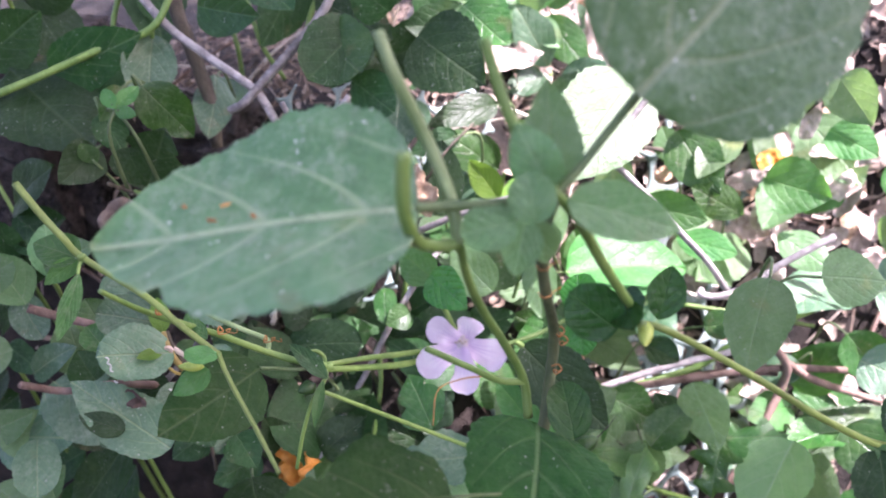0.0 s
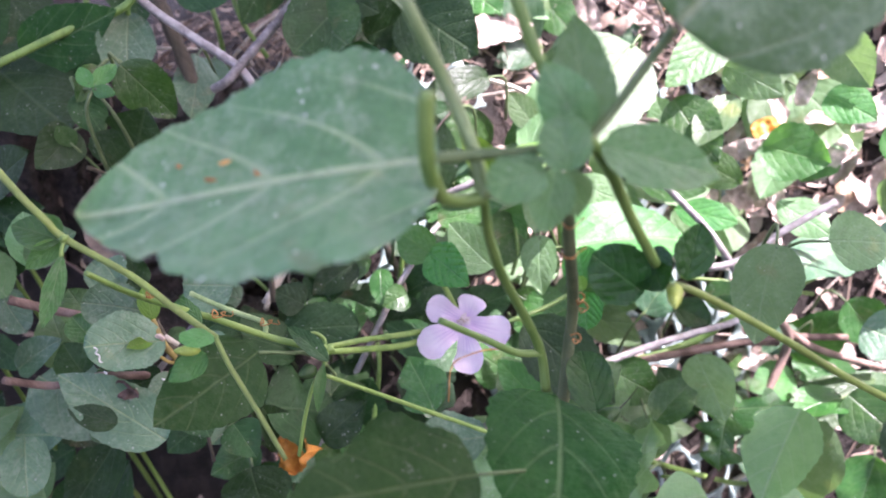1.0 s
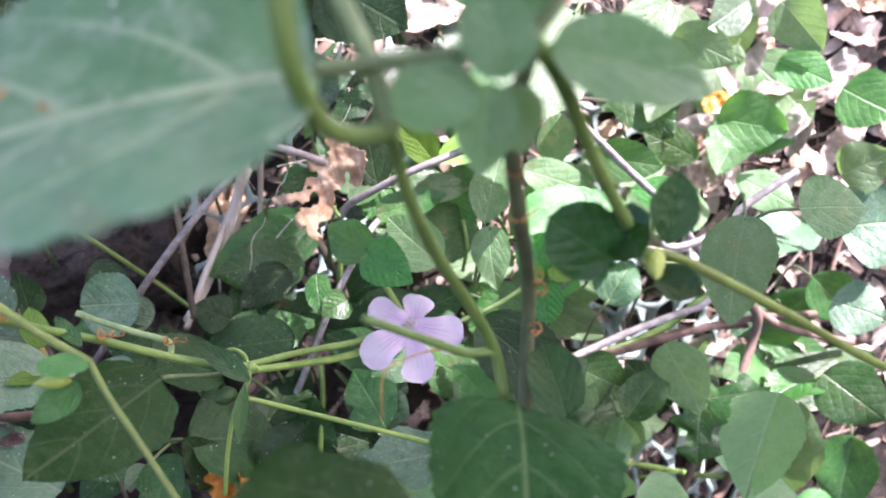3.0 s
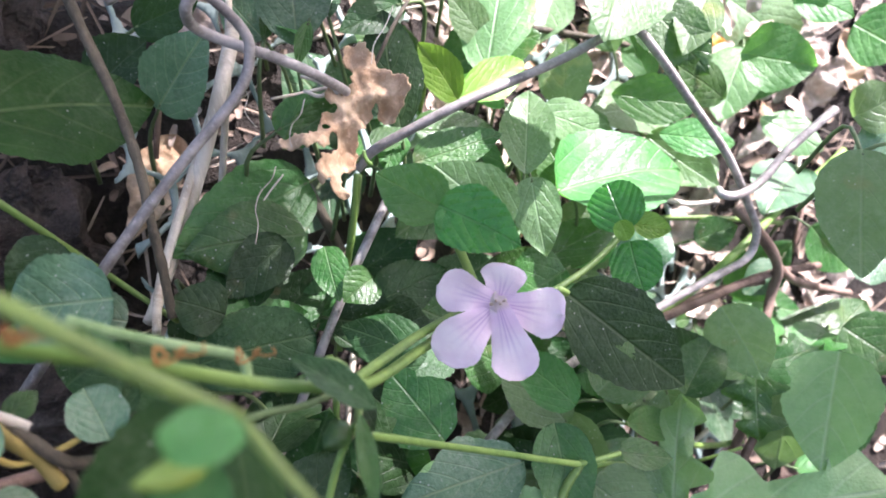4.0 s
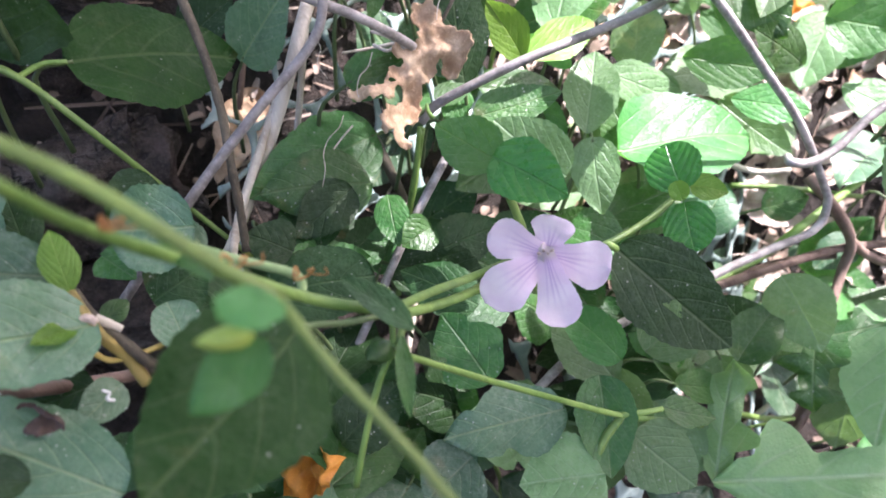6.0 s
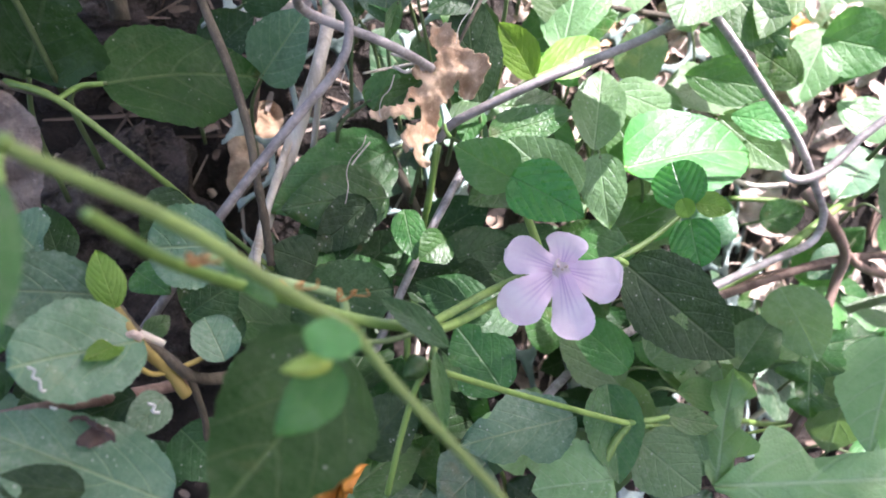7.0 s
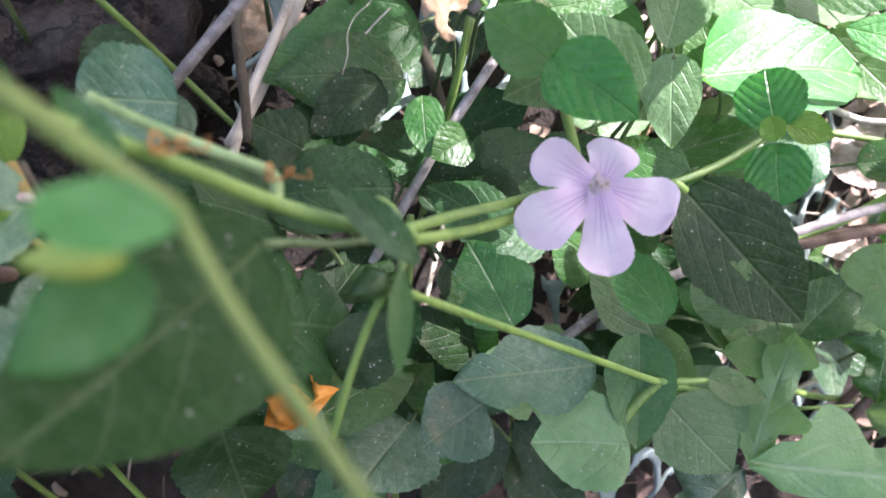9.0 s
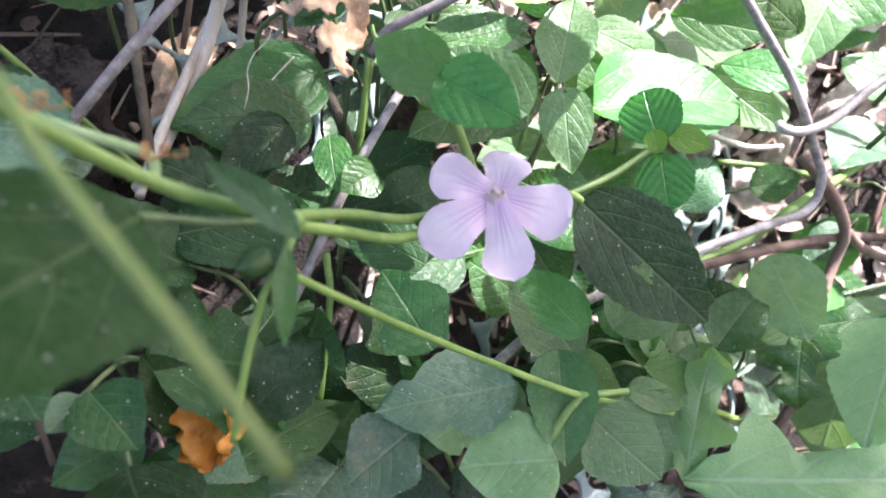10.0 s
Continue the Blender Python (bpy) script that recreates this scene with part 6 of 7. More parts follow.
ellipsoid("calyx", shoot, (0.0835, 0.1268, 0.1367), (0.0886, 0.1273, 0.1392), 0.0015, LEAF["g"], "green calyx of a fallen flower")
tube("style", shoot, [(0.0883, 0.1273, 0.1392), (0.0899, 0.1277, 0.1408), (0.0914, 0.1282, 0.1426)], 0.00012, 0.00006, TWIG, "dry dark style", 0.03, 8, 10)
leaf(shoot, (0.0789, 0.1273, 0.1427), (0.0747, 0.0994, 0.1418), 0.0225, (0.16, -0.55, 0.82), "f", "k", 0.0)
leaf(shoot, (0.0667, 0.1042, 0.1527), (0.0465, 0.0958, 0.1590), 0.0158, (0.19, -0.51, 0.84), "n", "k", 0.0, holes=((0.66, -0.80, 0.06),))
tube("stem", shoot, [(0.0808, 0.1279, 0.1382), (0.0806, 0.1252, 0.1341), (0.0804, 0.1231, 0.1257), (0.0798, 0.1215, 0.1098), (0.0763, 0.1184, 0.0783)], 0.00077, 0.00121, STEM, "", 0.03, 8, 10)
tube("leaf_stalk", shoot, [(0.0806, 0.1252, 0.1341), (0.0794, 0.1210, 0.1348), (0.0666, 0.1044, 0.1525)], 0.00038, 0.00022, PETIOLE, "", 0.03, 8, 10)

# ---------------------------------------------------------------- the creeper higher up the bank
upper = thing("creeping_plant", (-0.0368, 0.3071, 0.1475), "dark green creeper hanging high in the bank", "plant")
leaf(upper, (-0.0318, 0.2621, 0.1913), (-0.0290, 0.2409, 0.1719), 0.0163, (0.36, -0.86, 0.36), "e", "s", 0.0)
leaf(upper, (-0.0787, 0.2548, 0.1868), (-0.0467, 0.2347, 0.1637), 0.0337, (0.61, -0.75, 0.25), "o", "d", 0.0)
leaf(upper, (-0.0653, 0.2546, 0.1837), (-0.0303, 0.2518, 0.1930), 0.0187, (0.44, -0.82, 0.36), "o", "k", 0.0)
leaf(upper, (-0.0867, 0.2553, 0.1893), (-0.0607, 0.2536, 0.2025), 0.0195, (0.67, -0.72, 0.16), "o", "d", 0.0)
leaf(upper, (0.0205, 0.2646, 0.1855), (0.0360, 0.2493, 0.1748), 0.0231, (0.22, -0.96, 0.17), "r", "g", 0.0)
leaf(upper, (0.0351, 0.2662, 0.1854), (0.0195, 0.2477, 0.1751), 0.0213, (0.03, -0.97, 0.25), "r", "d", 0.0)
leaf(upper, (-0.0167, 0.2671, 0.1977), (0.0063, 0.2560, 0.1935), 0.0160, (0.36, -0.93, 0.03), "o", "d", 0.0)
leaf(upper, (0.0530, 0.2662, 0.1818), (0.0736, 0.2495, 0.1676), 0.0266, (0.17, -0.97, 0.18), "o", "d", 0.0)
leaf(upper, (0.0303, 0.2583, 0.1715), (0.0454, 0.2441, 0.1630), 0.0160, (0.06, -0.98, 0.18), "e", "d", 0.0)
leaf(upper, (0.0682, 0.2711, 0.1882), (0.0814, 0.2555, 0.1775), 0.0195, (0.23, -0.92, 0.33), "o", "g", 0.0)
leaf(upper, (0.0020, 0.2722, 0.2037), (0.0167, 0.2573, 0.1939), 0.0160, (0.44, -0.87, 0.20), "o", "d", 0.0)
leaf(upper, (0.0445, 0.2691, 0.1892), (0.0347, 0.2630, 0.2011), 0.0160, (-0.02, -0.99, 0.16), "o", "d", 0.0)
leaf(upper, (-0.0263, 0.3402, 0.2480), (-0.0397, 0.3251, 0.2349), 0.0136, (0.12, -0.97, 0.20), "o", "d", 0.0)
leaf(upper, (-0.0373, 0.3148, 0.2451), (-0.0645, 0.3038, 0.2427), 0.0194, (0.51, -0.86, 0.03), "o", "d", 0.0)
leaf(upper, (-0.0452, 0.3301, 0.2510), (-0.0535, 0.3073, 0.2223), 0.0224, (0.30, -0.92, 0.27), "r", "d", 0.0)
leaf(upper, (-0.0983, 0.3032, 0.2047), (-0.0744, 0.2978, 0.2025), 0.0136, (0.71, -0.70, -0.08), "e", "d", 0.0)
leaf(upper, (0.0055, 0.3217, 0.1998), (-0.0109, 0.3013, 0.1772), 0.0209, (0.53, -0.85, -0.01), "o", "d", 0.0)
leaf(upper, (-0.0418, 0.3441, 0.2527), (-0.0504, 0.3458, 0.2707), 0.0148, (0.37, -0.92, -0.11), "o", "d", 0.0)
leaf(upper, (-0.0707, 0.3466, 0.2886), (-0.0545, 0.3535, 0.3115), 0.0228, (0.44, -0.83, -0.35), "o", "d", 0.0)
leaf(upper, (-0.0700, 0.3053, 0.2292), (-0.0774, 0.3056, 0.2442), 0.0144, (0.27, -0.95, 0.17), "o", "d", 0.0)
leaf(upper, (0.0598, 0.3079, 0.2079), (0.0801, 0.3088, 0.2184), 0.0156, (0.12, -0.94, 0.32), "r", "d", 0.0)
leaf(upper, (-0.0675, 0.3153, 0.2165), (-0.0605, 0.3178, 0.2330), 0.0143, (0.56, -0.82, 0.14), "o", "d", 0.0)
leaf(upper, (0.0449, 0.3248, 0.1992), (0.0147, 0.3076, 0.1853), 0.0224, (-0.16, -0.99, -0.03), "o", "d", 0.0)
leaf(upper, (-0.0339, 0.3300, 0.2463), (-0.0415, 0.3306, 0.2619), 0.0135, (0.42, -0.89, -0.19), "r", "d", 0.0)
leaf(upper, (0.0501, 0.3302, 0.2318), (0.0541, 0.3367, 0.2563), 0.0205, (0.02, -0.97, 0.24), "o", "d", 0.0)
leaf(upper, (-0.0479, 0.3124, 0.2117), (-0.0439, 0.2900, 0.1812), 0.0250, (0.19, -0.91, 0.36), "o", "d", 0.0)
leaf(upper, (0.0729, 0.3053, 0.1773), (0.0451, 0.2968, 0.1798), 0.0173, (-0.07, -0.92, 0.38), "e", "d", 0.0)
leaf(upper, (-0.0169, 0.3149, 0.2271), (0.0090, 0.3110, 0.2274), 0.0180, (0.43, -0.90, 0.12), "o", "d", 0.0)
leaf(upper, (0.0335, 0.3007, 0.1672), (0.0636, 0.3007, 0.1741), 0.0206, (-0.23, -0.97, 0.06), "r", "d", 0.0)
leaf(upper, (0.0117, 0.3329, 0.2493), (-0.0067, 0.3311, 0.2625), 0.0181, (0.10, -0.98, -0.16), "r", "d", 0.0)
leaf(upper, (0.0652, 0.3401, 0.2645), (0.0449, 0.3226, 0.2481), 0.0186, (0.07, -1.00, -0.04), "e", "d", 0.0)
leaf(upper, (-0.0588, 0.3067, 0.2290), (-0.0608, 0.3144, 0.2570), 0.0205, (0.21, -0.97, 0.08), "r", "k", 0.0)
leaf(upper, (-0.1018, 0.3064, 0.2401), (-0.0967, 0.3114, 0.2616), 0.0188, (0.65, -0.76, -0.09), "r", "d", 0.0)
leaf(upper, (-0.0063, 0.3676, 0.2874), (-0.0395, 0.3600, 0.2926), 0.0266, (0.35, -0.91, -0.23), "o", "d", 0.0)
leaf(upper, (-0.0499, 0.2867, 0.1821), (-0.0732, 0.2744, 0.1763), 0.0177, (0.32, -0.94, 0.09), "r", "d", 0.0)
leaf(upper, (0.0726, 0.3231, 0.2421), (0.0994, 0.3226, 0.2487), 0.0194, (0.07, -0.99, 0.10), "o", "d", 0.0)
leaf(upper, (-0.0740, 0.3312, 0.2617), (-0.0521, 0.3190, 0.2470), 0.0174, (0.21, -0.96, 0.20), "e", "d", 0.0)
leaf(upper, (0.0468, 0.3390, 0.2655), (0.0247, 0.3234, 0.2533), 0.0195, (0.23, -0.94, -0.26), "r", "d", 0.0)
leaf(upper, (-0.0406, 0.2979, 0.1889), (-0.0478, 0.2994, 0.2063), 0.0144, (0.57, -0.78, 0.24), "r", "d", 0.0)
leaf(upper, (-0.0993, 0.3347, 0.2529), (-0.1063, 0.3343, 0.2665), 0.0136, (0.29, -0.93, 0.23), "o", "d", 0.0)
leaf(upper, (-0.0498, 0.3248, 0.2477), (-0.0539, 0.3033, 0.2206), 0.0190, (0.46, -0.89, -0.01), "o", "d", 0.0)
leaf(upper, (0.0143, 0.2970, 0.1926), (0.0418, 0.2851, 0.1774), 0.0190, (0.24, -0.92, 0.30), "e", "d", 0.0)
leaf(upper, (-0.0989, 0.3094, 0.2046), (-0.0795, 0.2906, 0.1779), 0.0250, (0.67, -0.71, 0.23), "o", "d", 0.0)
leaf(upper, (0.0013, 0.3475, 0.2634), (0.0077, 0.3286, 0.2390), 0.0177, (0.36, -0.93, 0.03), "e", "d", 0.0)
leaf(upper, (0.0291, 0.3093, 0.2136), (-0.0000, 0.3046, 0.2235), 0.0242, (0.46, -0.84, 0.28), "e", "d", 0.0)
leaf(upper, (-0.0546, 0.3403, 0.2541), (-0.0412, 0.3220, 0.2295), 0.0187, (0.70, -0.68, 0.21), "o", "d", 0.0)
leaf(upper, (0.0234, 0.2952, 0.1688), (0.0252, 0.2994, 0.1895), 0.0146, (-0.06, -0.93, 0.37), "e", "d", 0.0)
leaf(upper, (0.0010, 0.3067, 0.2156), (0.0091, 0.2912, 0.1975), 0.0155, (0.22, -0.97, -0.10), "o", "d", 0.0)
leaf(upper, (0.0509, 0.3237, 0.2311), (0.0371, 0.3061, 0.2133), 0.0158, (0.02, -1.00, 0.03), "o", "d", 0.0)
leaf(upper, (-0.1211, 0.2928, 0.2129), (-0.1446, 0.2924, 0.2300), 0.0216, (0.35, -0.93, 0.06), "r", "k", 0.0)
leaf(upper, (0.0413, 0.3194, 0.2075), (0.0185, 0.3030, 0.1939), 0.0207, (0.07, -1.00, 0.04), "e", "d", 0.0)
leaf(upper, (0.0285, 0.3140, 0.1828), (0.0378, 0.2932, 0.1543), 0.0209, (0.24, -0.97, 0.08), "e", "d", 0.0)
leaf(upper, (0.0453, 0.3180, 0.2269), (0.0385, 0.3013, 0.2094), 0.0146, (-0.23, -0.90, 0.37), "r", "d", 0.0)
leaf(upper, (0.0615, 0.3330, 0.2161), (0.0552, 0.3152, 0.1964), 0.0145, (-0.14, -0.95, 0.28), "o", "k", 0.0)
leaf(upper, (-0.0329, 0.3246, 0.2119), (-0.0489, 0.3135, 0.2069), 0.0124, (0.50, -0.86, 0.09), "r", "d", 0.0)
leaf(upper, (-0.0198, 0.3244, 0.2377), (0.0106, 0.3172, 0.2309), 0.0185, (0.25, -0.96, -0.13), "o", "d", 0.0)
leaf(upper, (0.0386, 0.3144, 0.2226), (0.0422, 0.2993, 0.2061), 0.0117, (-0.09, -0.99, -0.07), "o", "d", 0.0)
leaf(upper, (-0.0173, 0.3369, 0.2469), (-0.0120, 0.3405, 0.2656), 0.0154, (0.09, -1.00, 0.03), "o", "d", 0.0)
tube("stem", upper, [(-0.0877, 0.2416, 0.1785), (-0.0661, 0.2467, 0.1839), (-0.0468, 0.2527, 0.1893), (-0.0300, 0.2589, 0.1934), (-0.0225, 0.2681, 0.2050)], 0.00123, 0.00108, STEM, "", 0.03, 8, 10)
tube("leaf_stalk", upper, [(-0.0300, 0.2589, 0.1934), (-0.0305, 0.2591, 0.1917), (-0.0311, 0.2596, 0.1906)], 0.00071, 0.00072, STEM, "", 0.03, 8, 10)
tube("stem", upper, [(-0.0545, 0.3289, 0.2474), (-0.0596, 0.3131, 0.2140), (-0.0544, 0.3015, 0.1865), (-0.0561, 0.3014, 0.1695)], 0.00106, 0.00089, STEM, "", 0.03, 8, 10)
tube("stem", upper, [(0.0160, 0.3322, 0.2395), (0.0179, 0.3167, 0.2053), (0.0073, 0.3044, 0.1796), (0.0186, 0.3050, 0.1612)], 0.00106, 0.00089, STEM, "", 0.03, 8, 10)
tube("stem", upper, [(0.0328, 0.3330, 0.2377), (0.0327, 0.3174, 0.2037), (0.0367, 0.3058, 0.1764), (0.0218, 0.3051, 0.1608)], 0.00106, 0.00089, STEM, "", 0.03, 8, 10)
tube("stem", upper, [(-0.0029, 0.3313, 0.2416), (-0.0141, 0.3152, 0.2089), (-0.0118, 0.3035, 0.1818), (-0.0053, 0.3038, 0.1638)], 0.00106, 0.00089, STEM, "", 0.03, 8, 10)
tube("stem", upper, [(-0.0176, 0.3306, 0.2433), (-0.0291, 0.3145, 0.2106), (-0.0207, 0.3031, 0.1828), (-0.0214, 0.3031, 0.1656)], 0.00106, 0.00089, STEM, "", 0.03, 8, 10)
tube("stem", upper, [(-0.0526, 0.3289, 0.2471), (-0.0570, 0.3132, 0.2137), (-0.0660, 0.3009, 0.1878), (-0.0569, 0.3014, 0.1695)], 0.00106, 0.00089, STEM, "", 0.03, 8, 10)
tube("wire", fence, [(-0.0414, 0.2708, 0.2118), (-0.0275, 0.2630, 0.1942), (-0.0156, 0.2589, 0.1840), (-0.0042, 0.2547, 0.1758), (0.0023, 0.2513, 0.1702), (0.0073, 0.2475, 0.1598)], 0.00136, 0.00135, WIRE, "", 0.03, 8, 10)
tube("wire", fence, [(0.0315, 0.2751, 0.2053), (0.0243, 0.2665, 0.1926), (0.0138, 0.2591, 0.1828), (0.0043, 0.2524, 0.1751), (-0.0022, 0.2478, 0.1698), (-0.0076, 0.2488, 0.1675)], 0.00145, 0.00134, WIRE, "", 0.03, 8, 10)
tagged(tube("twig", None, [(-0.0291, 0.2853, 0.2197), (-0.0272, 0.2740, 0.1978), (-0.0227, 0.2672, 0.1839), (-0.0189, 0.2615, 0.1680), (-0.0186, 0.2562, 0.1535)], 0.00282, 0.00208, TWIG, "", 0.10, 6, 8), "dark knotty upright twig high in the bank", "twig")
leaf(upper, (-0.0942, 0.2048, 0.1165), (-0.1058, 0.1991, 0.1206), 0.0118, (0.69, -0.50, 0.52), "o", "p", 0.0)
leaf(upper, (-0.0549, 0.2061, 0.1342), (-0.0526, 0.2085, 0.1510), 0.0115, (0.34, -0.65, 0.68), "e", "m", 0.0)
leaf(upper, (-0.0550, 0.1895, 0.1104), (-0.0345, 0.1787, 0.0993), 0.0193, (0.52, -0.58, 0.62), "r", "s", 0.0)
leaf(upper, (-0.0793, 0.2003, 0.1358), (-0.0594, 0.2000, 0.1444), 0.0113, (0.74, -0.55, 0.39), "r", "m", 0.0)
leaf(upper, (-0.0688, 0.2081, 0.1256), (-0.0740, 0.2098, 0.1427), 0.0140, (0.50, -0.62, 0.60), "e", "m", 0.0)
leaf(upper, (-0.0648, 0.1929, 0.0898), (-0.0779, 0.1869, 0.0938), 0.0143, (0.62, -0.40, 0.68), "r", "p", 0.0)
leaf(upper, (-0.0774, 0.1834, 0.0697), (-0.0603, 0.1850, 0.0826), 0.0119, (0.65, -0.53, 0.54), "e", "m", 0.0)
leaf(upper, (-0.0793, 0.1819, 0.0772), (-0.0713, 0.1666, 0.0599), 0.0173, (0.67, -0.29, 0.69), "o", "s", 0.0)
leaf(upper, (-0.0558, 0.2019, 0.1018), (-0.0563, 0.2059, 0.1221), 0.0154, (0.61, -0.60, 0.52), "e", "m", 0.0)
leaf(upper, (-0.0897, 0.1909, 0.1247), (-0.0775, 0.1820, 0.1186), 0.0092, (0.46, -0.63, 0.63), "e", "s", 0.0)
leaf(upper, (-0.0919, 0.1869, 0.1091), (-0.0978, 0.1906, 0.1298), 0.0180, (0.60, -0.46, 0.65), "o", "p", 0.0)
leaf(upper, (-0.0591, 0.1737, 0.0776), (-0.0577, 0.1604, 0.0652), 0.0156, (0.52, -0.37, 0.77), "r", "m", 0.0)
leaf(upper, (-0.0715, 0.2100, 0.1272), (-0.0609, 0.1995, 0.1184), 0.0099, (0.42, -0.68, 0.60), "r", "s", 0.0)
leaf(upper, (-0.0905, 0.2124, 0.1445), (-0.0796, 0.2140, 0.1585), 0.0115, (0.69, -0.65, 0.32), "r", "p", 0.0)
leaf(upper, (-0.0562, 0.2052, 0.1385), (-0.0375, 0.2038, 0.1454), 0.0111, (0.65, -0.52, 0.56), "e", "m", 0.0)
leaf(upper, (-0.0621, 0.1827, 0.0953), (-0.0588, 0.1707, 0.0850), 0.0120, (0.57, -0.35, 0.74), "r", "s", 0.0)
leaf(upper, (-0.0836, 0.1889, 0.0931), (-0.0647, 0.1879, 0.1006), 0.0114, (0.74, -0.51, 0.44), "o", "m", 0.0)
leaf(upper, (-0.0654, 0.1954, 0.1092), (-0.0483, 0.1949, 0.1181), 0.0101, (0.63, -0.41, 0.66), "o", "s", 0.0)
leaf(upper, (-0.0827, 0.1908, 0.0901), (-0.0548, 0.1871, 0.0908), 0.0203, (0.60, -0.51, 0.62), "e", "s", 0.0)
leaf(upper, (-0.0657, 0.1928, 0.1199), (-0.0810, 0.1839, 0.1187), 0.0148, (0.40, -0.47, 0.78), "r", "p", 0.0)
leaf(upper, (-0.0926, 0.1942, 0.1202), (-0.0948, 0.1825, 0.1115), 0.0119, (0.68, -0.58, 0.44), "o", "p", 0.0)
leaf(upper, (-0.0945, 0.2008, 0.1356), (-0.0899, 0.1882, 0.1238), 0.0135, (0.74, -0.43, 0.51), "e", "p", 0.0)
leaf(upper, (-0.0919, 0.1928, 0.1005), (-0.0860, 0.1975, 0.1210), 0.0152, (0.66, -0.37, 0.65), "r", "m", 0.0)
leaf(upper, (-0.0746, 0.1753, 0.0853), (-0.0544, 0.1662, 0.0775), 0.0166, (0.58, -0.49, 0.65), "e", "p", 0.0)
leaf(upper, (-0.0866, 0.1742, 0.0918), (-0.0920, 0.1767, 0.1103), 0.0137, (0.80, -0.43, 0.43), "o", "m", 0.0)
leaf(upper, (-0.1083, 0.1847, 0.0932), (-0.1248, 0.1801, 0.1003), 0.0174, (0.78, -0.38, 0.49), "e", "s", 0.0)
ellipsoid("scale_insect", shoot, (0.0459, 0.1081, 0.1932), (0.0473, 0.1081, 0.1935), 0.0002, TENDRIL, "small orange-brown scale on the leaf")
ellipsoid("scale_insect", shoot, (0.0444, 0.1073, 0.1922), (0.0457, 0.1071, 0.1920), 0.0002, TENDRIL, "small orange-brown scale on the leaf")
ellipsoid("scale_insect", shoot, (0.0416, 0.1085, 0.1935), (0.0423, 0.1082, 0.1933), 0.0002, TENDRIL, "small orange-brown scale on the leaf")
ellipsoid("scale_insect", shoot, (0.0496, 0.1068, 0.1927), (0.0502, 0.1064, 0.1922), 0.0002, TENDRIL, "small orange-brown scale on the leaf")


def tendril(plant, base, size, seed):
    rng = random.Random(seed)
    p, q = [Vector(base)], Vector(base)
    for i in range(9):
        q = Vector(base) + Vector((size * 0.11 * i, 0, 0)) + Vector((math.cos(i * 1.7), 0.6 * math.sin(i * 2.3), math.sin(i * 1.7))) * size * rng.uniform(0.10, 0.28)
        p.append(q.copy())
    tube("tendril", plant, p, 0.00018, 0.00010, TENDRIL, "curled rusty dry tendril", 0, 4, 5)


for s, (base, size) in enumerate((((0.0148, 0.1571, 0.1449), 0.0045), ((0.0203, 0.1657, 0.1362), 0.0040), ((0.0098, 0.1464, 0.1570), 0.0030))):
    tendril(flowering, base, size, s)


# ---------------------------------------------------------------- dry leaves and litter
def dry_leaf(name, base, tip, width, normal, material, label, crumple=0.35, seed=1, group="", shape="o"):
    rng = random.Random(seed)
    L = (Vector(tip) - Vector(base)).length
    me = blade(rng, L, width, shape, material, 0.35, rng.uniform(-0.2, 0.25), 0.10, 22, 12)
    for v in me.vertices:
        q = Vector(v.co) * (3.2 / L) + Vector((seed * 3.7, 0, 0))
        v.co.z += crumple * width * (noise.noise(q) + 0.4 * noise.noise(q * 2.7))
        v.co.x += 0.25 * crumple * width * noise.noise(q * 1.6 + Vector((9, 0, 0)))
    ob = new(name, me)
    ob.matrix_world = pose_of(base, tip, normal)
    return tagged(ob, label, "dry leaf", group)


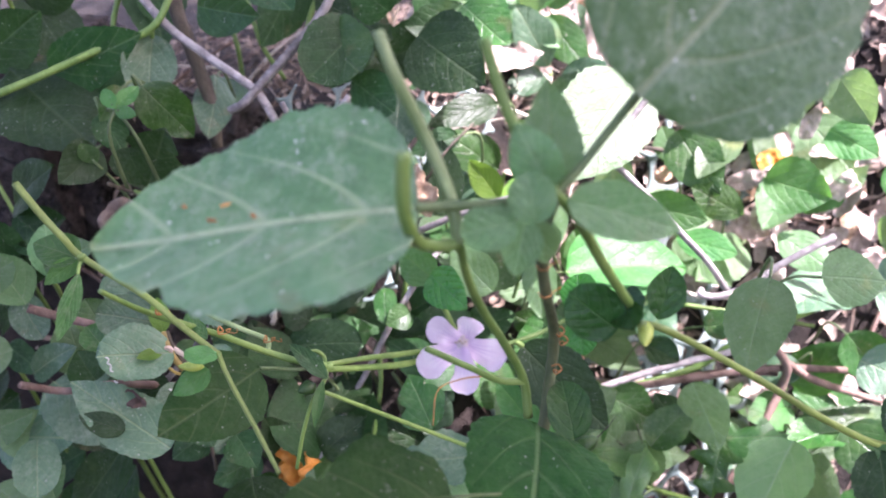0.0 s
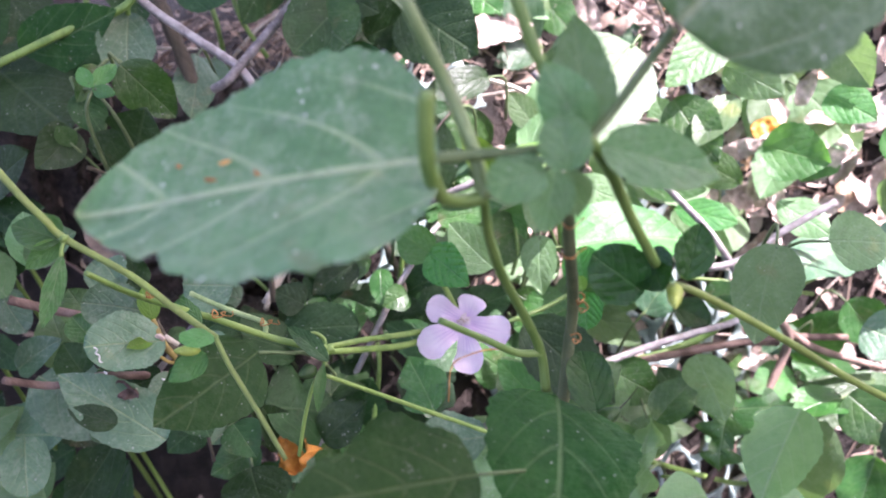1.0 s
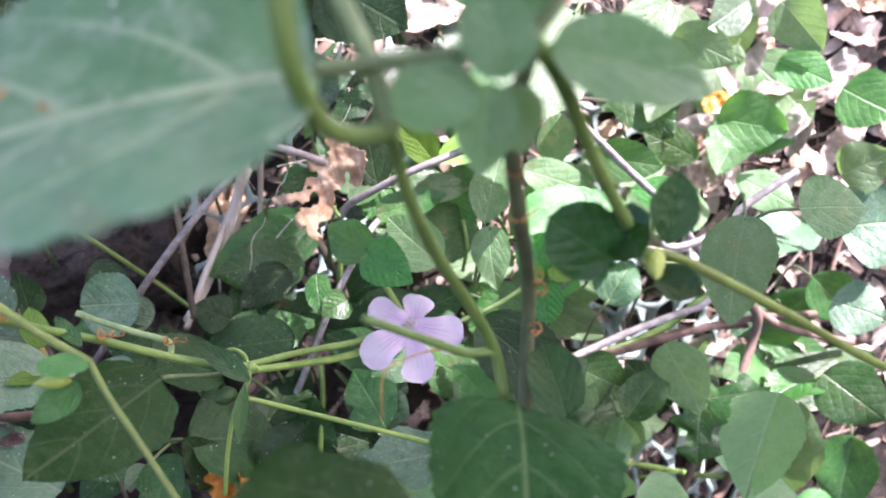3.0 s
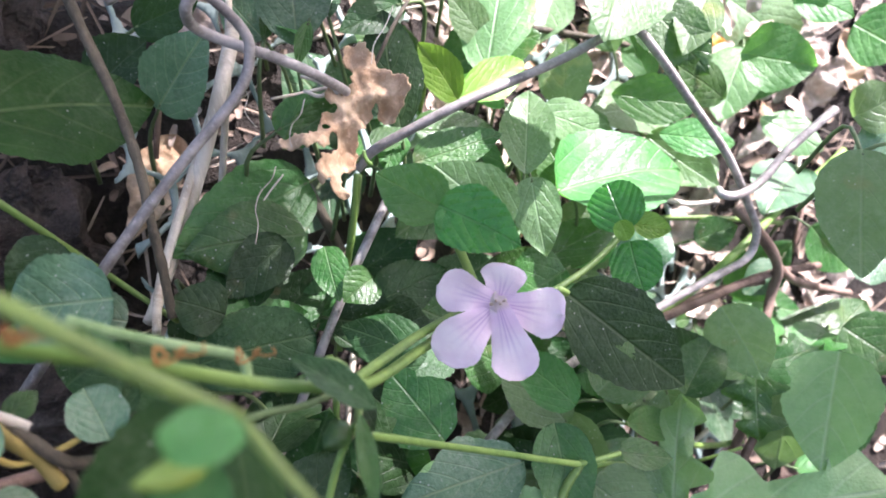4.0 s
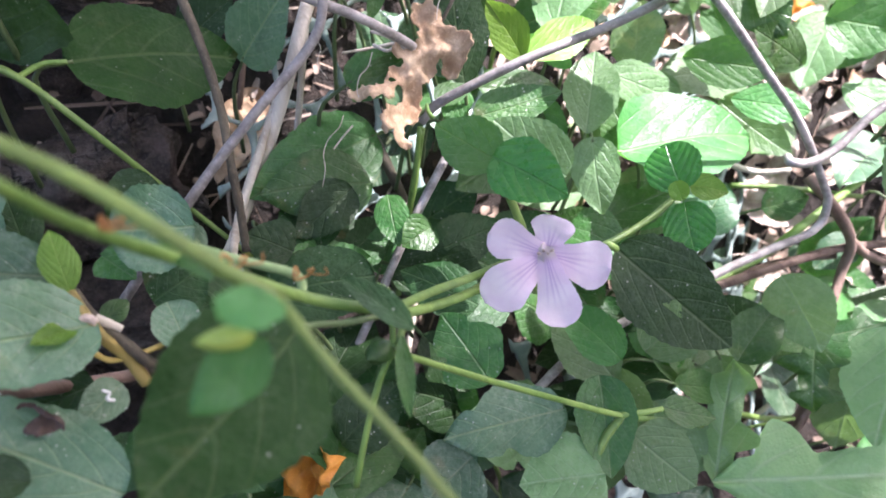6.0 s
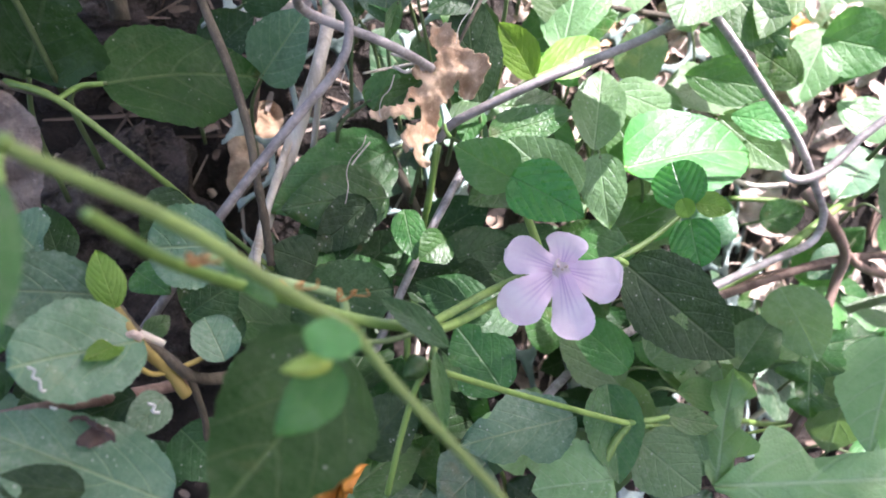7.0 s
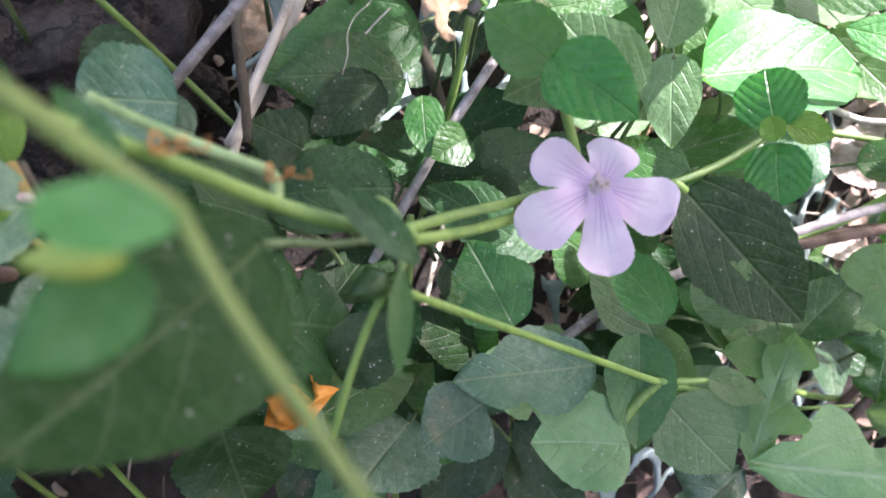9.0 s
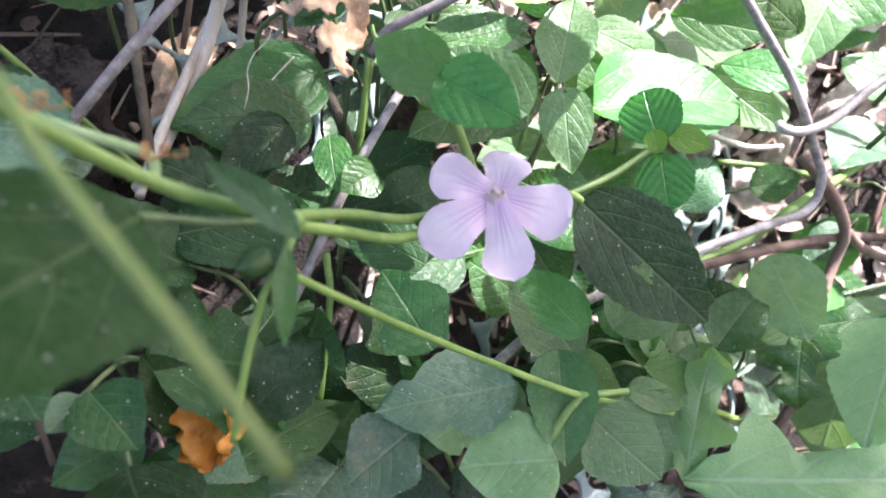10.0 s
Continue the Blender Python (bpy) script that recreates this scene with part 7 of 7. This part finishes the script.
def withered():
    """A torn, crumpled leaf: lobes as rounded strokes, with holes, in a skin that folds."""
    strokes = ((18, 92, 30, 62, 20), (30, 60, 62, 38, 22), (60, 34, 56, 14, 14), (30, 55, 8, 12, 23), (6, 10, -24, -6, 17), (-24, -6, -40, -30, 13), (-34, -24, -82, -38, 9),
               (0, 0, -4, -48, 17), (-4, -50, -32, -72, 17), (-26, -74, -12, -102, 9), (-20, 32, 4, 24, 10))
    holes = ((-30, -8, 6, 4), (-20, -28, 7, 13), (-8, 52, 12, 14), (44, -2, 9, 6), (-58, -22, 6, 3))

    def field(x, y):
        d = np.full(np.shape(x), 1e3)
        for ax, ay, bx, by, rad in strokes:
            t = np.clip(((x - ax) * (bx - ax) + (y - ay) * (by - ay)) / ((bx - ax) ** 2 + (by - ay) ** 2), 0, 1)
            d = np.minimum(d, np.hypot(x - ax - t * (bx - ax), y - ay - t * (by - ay)) - rad)
        d = d + 3.5 * np.sin(0.21 * x + 0.13 * y) * np.sin(0.17 * y - 0.11 * x) + 1.6 * np.sin(0.55 * x + 1) * np.sin(0.47 * y)
        for hx, hy, a, b in holes:
            d = np.maximum(d, (1 - np.hypot((x - hx) / a, (y - hy) / b)) * min(a, b))
        return d

    right, up, back = Vector((0.9825, -0.1085, -0.1511)), Vector((0.186, 0.5569, 0.8095)), Vector((-0.0037, -0.8235, 0.5674))

    def shape(x, y):
        q = Vector((x * 0.022, y * 0.022, 0.4))
        lift = 34 * noise.noise(q) + 18 * noise.noise(q * 2.1) + 3 * noise.noise(q * 4.7) + 0.004 * (x - 10) ** 2 - 10 * max(0.0, 1 - abs(x - 28 + 0.2 * y) / 14)
        return (right * x + up * y + back * lift) * 0.000141

    me = cut_sheet("withered_leaf", np.arange(-100, 96, 2.2), np.arange(-120, 120, 2.2), field, shape, DRY)
    ob = new("withered_leaf", me)
    ob.location = (0.0443, 0.2318, 0.1349)
    tagged(ob, "crumpled tan withered leaf caught on the fence wire", "dry leaf")
    mod = ob.modifiers.new("skin", "SOLIDIFY")
    mod.thickness = 0.0002
    for ends in (((-62, 62, 4), (-40, 56, 6), (-14, 44, 4), (6, 38, 0)), ((-58, 44, 0), (-38, 34, 5), (-20, 42, 3), (-8, 34, 0)), ((20, -42, 6), (22, -52, 4), (30, -62, 0))):
        tube("leaf_stalk", ob, [Vector(ob.location) + (right * x + up * y + back * z) * 0.000141 for x, y, z in ends], 0.00035, 0.0005, STRAW if ends[0][0] < 0 else STEM, "", 0.1, 5, 7)


withered()
dry_leaf("orange_leaf", (0.1843, 0.3187, 0.1074), (0.2063, 0.3147, 0.0994), 0.0120, (0, -0.8, 0.6), ORANGE, "bright orange dying leaf among green leaves", 0.25, 7)
dry_leaf("orange_leaf", (0.0725, 0.2267, 0.0349), (0.0794, 0.2248, 0.0335), 0.0045, (0, -0.8, 0.6), ORANGE, "small orange scrap of a dying leaf", 0.3, 8)
dry_leaf("orange_leaf", (0.0039, 0.1866, 0.0760), (0.0165, 0.1846, 0.0790), 0.0120, (0, -0.8, 0.6), ORANGE, "orange-tan dying leaf low on the plant", 0.4, 9)
dry_leaf("dry_pod", (-0.0190, 0.1678, 0.1223), (-0.0128, 0.1656, 0.1192), 0.0038, (0.1, -0.9, 0.4), BROWN, "small dark withered seed head among round leaves", 0.5, 12)
dry_leaf("dry_pod", (-0.0299, 0.2119, 0.1559), (-0.0291, 0.1994, 0.1347), 0.0120, (0.2, -0.9, 0.3), GREY, "grey-brown dried seed pod beside the leaves", 0.3, 10)


def litter():
    rng = random.Random(21)
    for k in range(260):
        x = rng.uniform(0.0, 0.36) if k < 130 else rng.uniform(0.08, 0.36)
        y = rng.uniform(0.215, 0.44) if k < 130 else rng.uniform(0.27, 0.45)
        z = ground_height(x, y) + rng.uniform(0.002, 0.012)
        a = rng.uniform(0, 6.28)
        L = rng.uniform(0.012, 0.034)
        way = Vector((math.cos(a), 0.55 * math.sin(a), 0.75 * math.sin(a))) * L
        # Sun and shade put into colour: pale up the bank, dark brown below.
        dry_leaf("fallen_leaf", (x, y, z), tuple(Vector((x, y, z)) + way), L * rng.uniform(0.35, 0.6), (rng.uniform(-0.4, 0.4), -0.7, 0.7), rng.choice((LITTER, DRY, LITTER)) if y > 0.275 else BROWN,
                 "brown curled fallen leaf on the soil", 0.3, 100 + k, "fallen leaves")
    for k in range(70):
        x, y = rng.uniform(-0.14, 0.36), rng.uniform(0.215, 0.40)
        z = ground_height(x, y) + rng.uniform(0.004, 0.016)
        a = rng.uniform(0, 6.28)
        L = rng.uniform(0.02, 0.06)
        way = Vector((math.cos(a), 0.5 * math.sin(a), 0.7 * math.sin(a))) * L
        p = Vector((x, y, z))
        tw = tube("dead_twig", None, [p - way / 2, p + Vector((0, 0, 0.003)), p + way / 2], rng.uniform(0.0006, 0.0012), 0.0005, rng.choice((STRAW, TWIG, BARK)), "thin dead twig lying on the bank", 0.1, 4, 6)
        tagged(tw, "", "twig", "dead twigs")


litter()
rng = random.Random(61)
# Only the pale material here, to add brightness to the sun patch.
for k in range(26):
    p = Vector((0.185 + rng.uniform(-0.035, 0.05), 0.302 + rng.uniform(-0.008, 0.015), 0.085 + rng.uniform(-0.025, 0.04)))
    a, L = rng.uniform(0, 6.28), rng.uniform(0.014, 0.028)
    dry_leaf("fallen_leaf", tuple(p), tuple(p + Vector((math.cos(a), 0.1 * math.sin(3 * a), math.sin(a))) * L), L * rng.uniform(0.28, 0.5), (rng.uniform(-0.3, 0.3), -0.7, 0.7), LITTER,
             "pale-toned curled fallen leaf in the sun", 0.35, 300 + k, "sunlit fallen leaves")


def debris():
    """Countless scraps of dry leaf and straw over the bank, in one mesh."""
    rng = random.Random(77)
    verts, faces = [], []
    for k in range(7000):
        x = rng.gauss(0.12, 0.16)
        y = rng.uniform(0.20, 0.55)
        L, w = rng.uniform(0.003, 0.013), rng.uniform(0.002, 0.006)
        if x < 0.06:
            L, w = L * 0.6, w * 0.6
        if rng.random() < 0.35:
            L, w = rng.uniform(0.012, 0.04), rng.uniform(0.0005, 0.0012)
        if y < 0.27 and k % 3:
            continue
        c = Vector((x, y, ground_height(x, y) + rng.uniform(0.0005, 0.007)))
        slope = 50 if 0.24 < y < 0.38 else 8
        m = Matrix.Translation(c) @ pose(0, 0, 0, slope + rng.uniform(-28, 28), rng.uniform(-30, 30), 0) @ pose(0, 0, 0, 0, 0, rng.uniform(0, 360))
        base, lift = len(verts), rng.uniform(-0.3, 0.5)
        for i in range(4):
            u = i / 3
            h = w * (0.35 + 0.65 * math.sin(math.pi * (0.1 + 0.8 * u))) / 2
            z = lift * w * math.sin(math.pi * u)
            verts += [tuple(m @ Vector((-h, (u - 0.5) * L, z + 0.3 * h))), tuple(m @ Vector((0, (u - 0.5) * L, z - 0.2 * h))), tuple(m @ Vector((h, (u - 0.5) * L, z + 0.3 * h)))]
        for i in range(3):
            for j in range(2):
                a = base + 3 * i + j
                faces.append((a, a + 1, a + 4, a + 3))
    me = mesh_of("leaf_litter", verts, faces, SCRAPS)
    tagged(new("leaf_litter", me), "dry brown leaf scraps and straw over the soil", "leaf litter", "", "stuff")


debris()


def netting():
    """Old plastic net with webbed knots, a sheet behind the leaves, in torn pieces."""
    net = thing("garden_net", (0.1, 0.28, 0.0), "torn pale teal plastic netting tangled under the leaves", "net")
    rng = random.Random(33)
    for piece, (x0, x1, z0, z1) in enumerate(((-0.005, 0.075, 0.085, 0.165), (0.065, 0.17, -0.04, 0.06), (0.115, 0.29, 0.02, 0.125), (0.165, 0.30, -0.06, 0.025))):
        sites = []
        for i in range(30):
            for j in range(30):
                p = (x0 - 0.03 + 0.0165 * (i + 0.5 * (j % 2)) + rng.uniform(-0.004, 0.004), z0 - 0.03 + 0.0145 * j + rng.uniform(-0.004, 0.004))
                if p[0] < x1 + 0.03 and p[1] < z1 + 0.03:
                    sites.append(p)

        def field(x, z):
            d = np.sort(np.stack([np.hypot(x - a, z - b) for a, b in sites]), axis=0)
            web = (d[1] - d[0]) / 2 - (0.0008 if piece else 0.0004) - (0.0013 if piece else 0.0007) * np.exp(-((d[2] - d[0]) / 0.004) ** 2)
            return np.maximum(np.maximum(web, np.maximum(x0 - x, x - x1)), np.maximum(z0 - z, z - z1))

        def shape(x, z):
            y = 0.138 + 0.578 * x + 0.619 * z - 0.827 * x * z
            y = max(y + 0.046, 0.215) + 0.010 * noise.noise((x * 35, z * 35, piece)) + 0.004 * noise.noise((x * 90, z * 90, 3))
            return (x - 0.1, y - 0.28, z)

        part = new("net_piece", cut_sheet("net_piece", np.arange(x0 - 0.002, x1 + 0.003, 0.0011), np.arange(z0 - 0.002, z1 + 0.003, 0.0011), field, shape, NET))
        part.parent = net
        mod = part.modifiers.new("thickness", "SOLIDIFY")
        mod.thickness = 0.0012


netting()
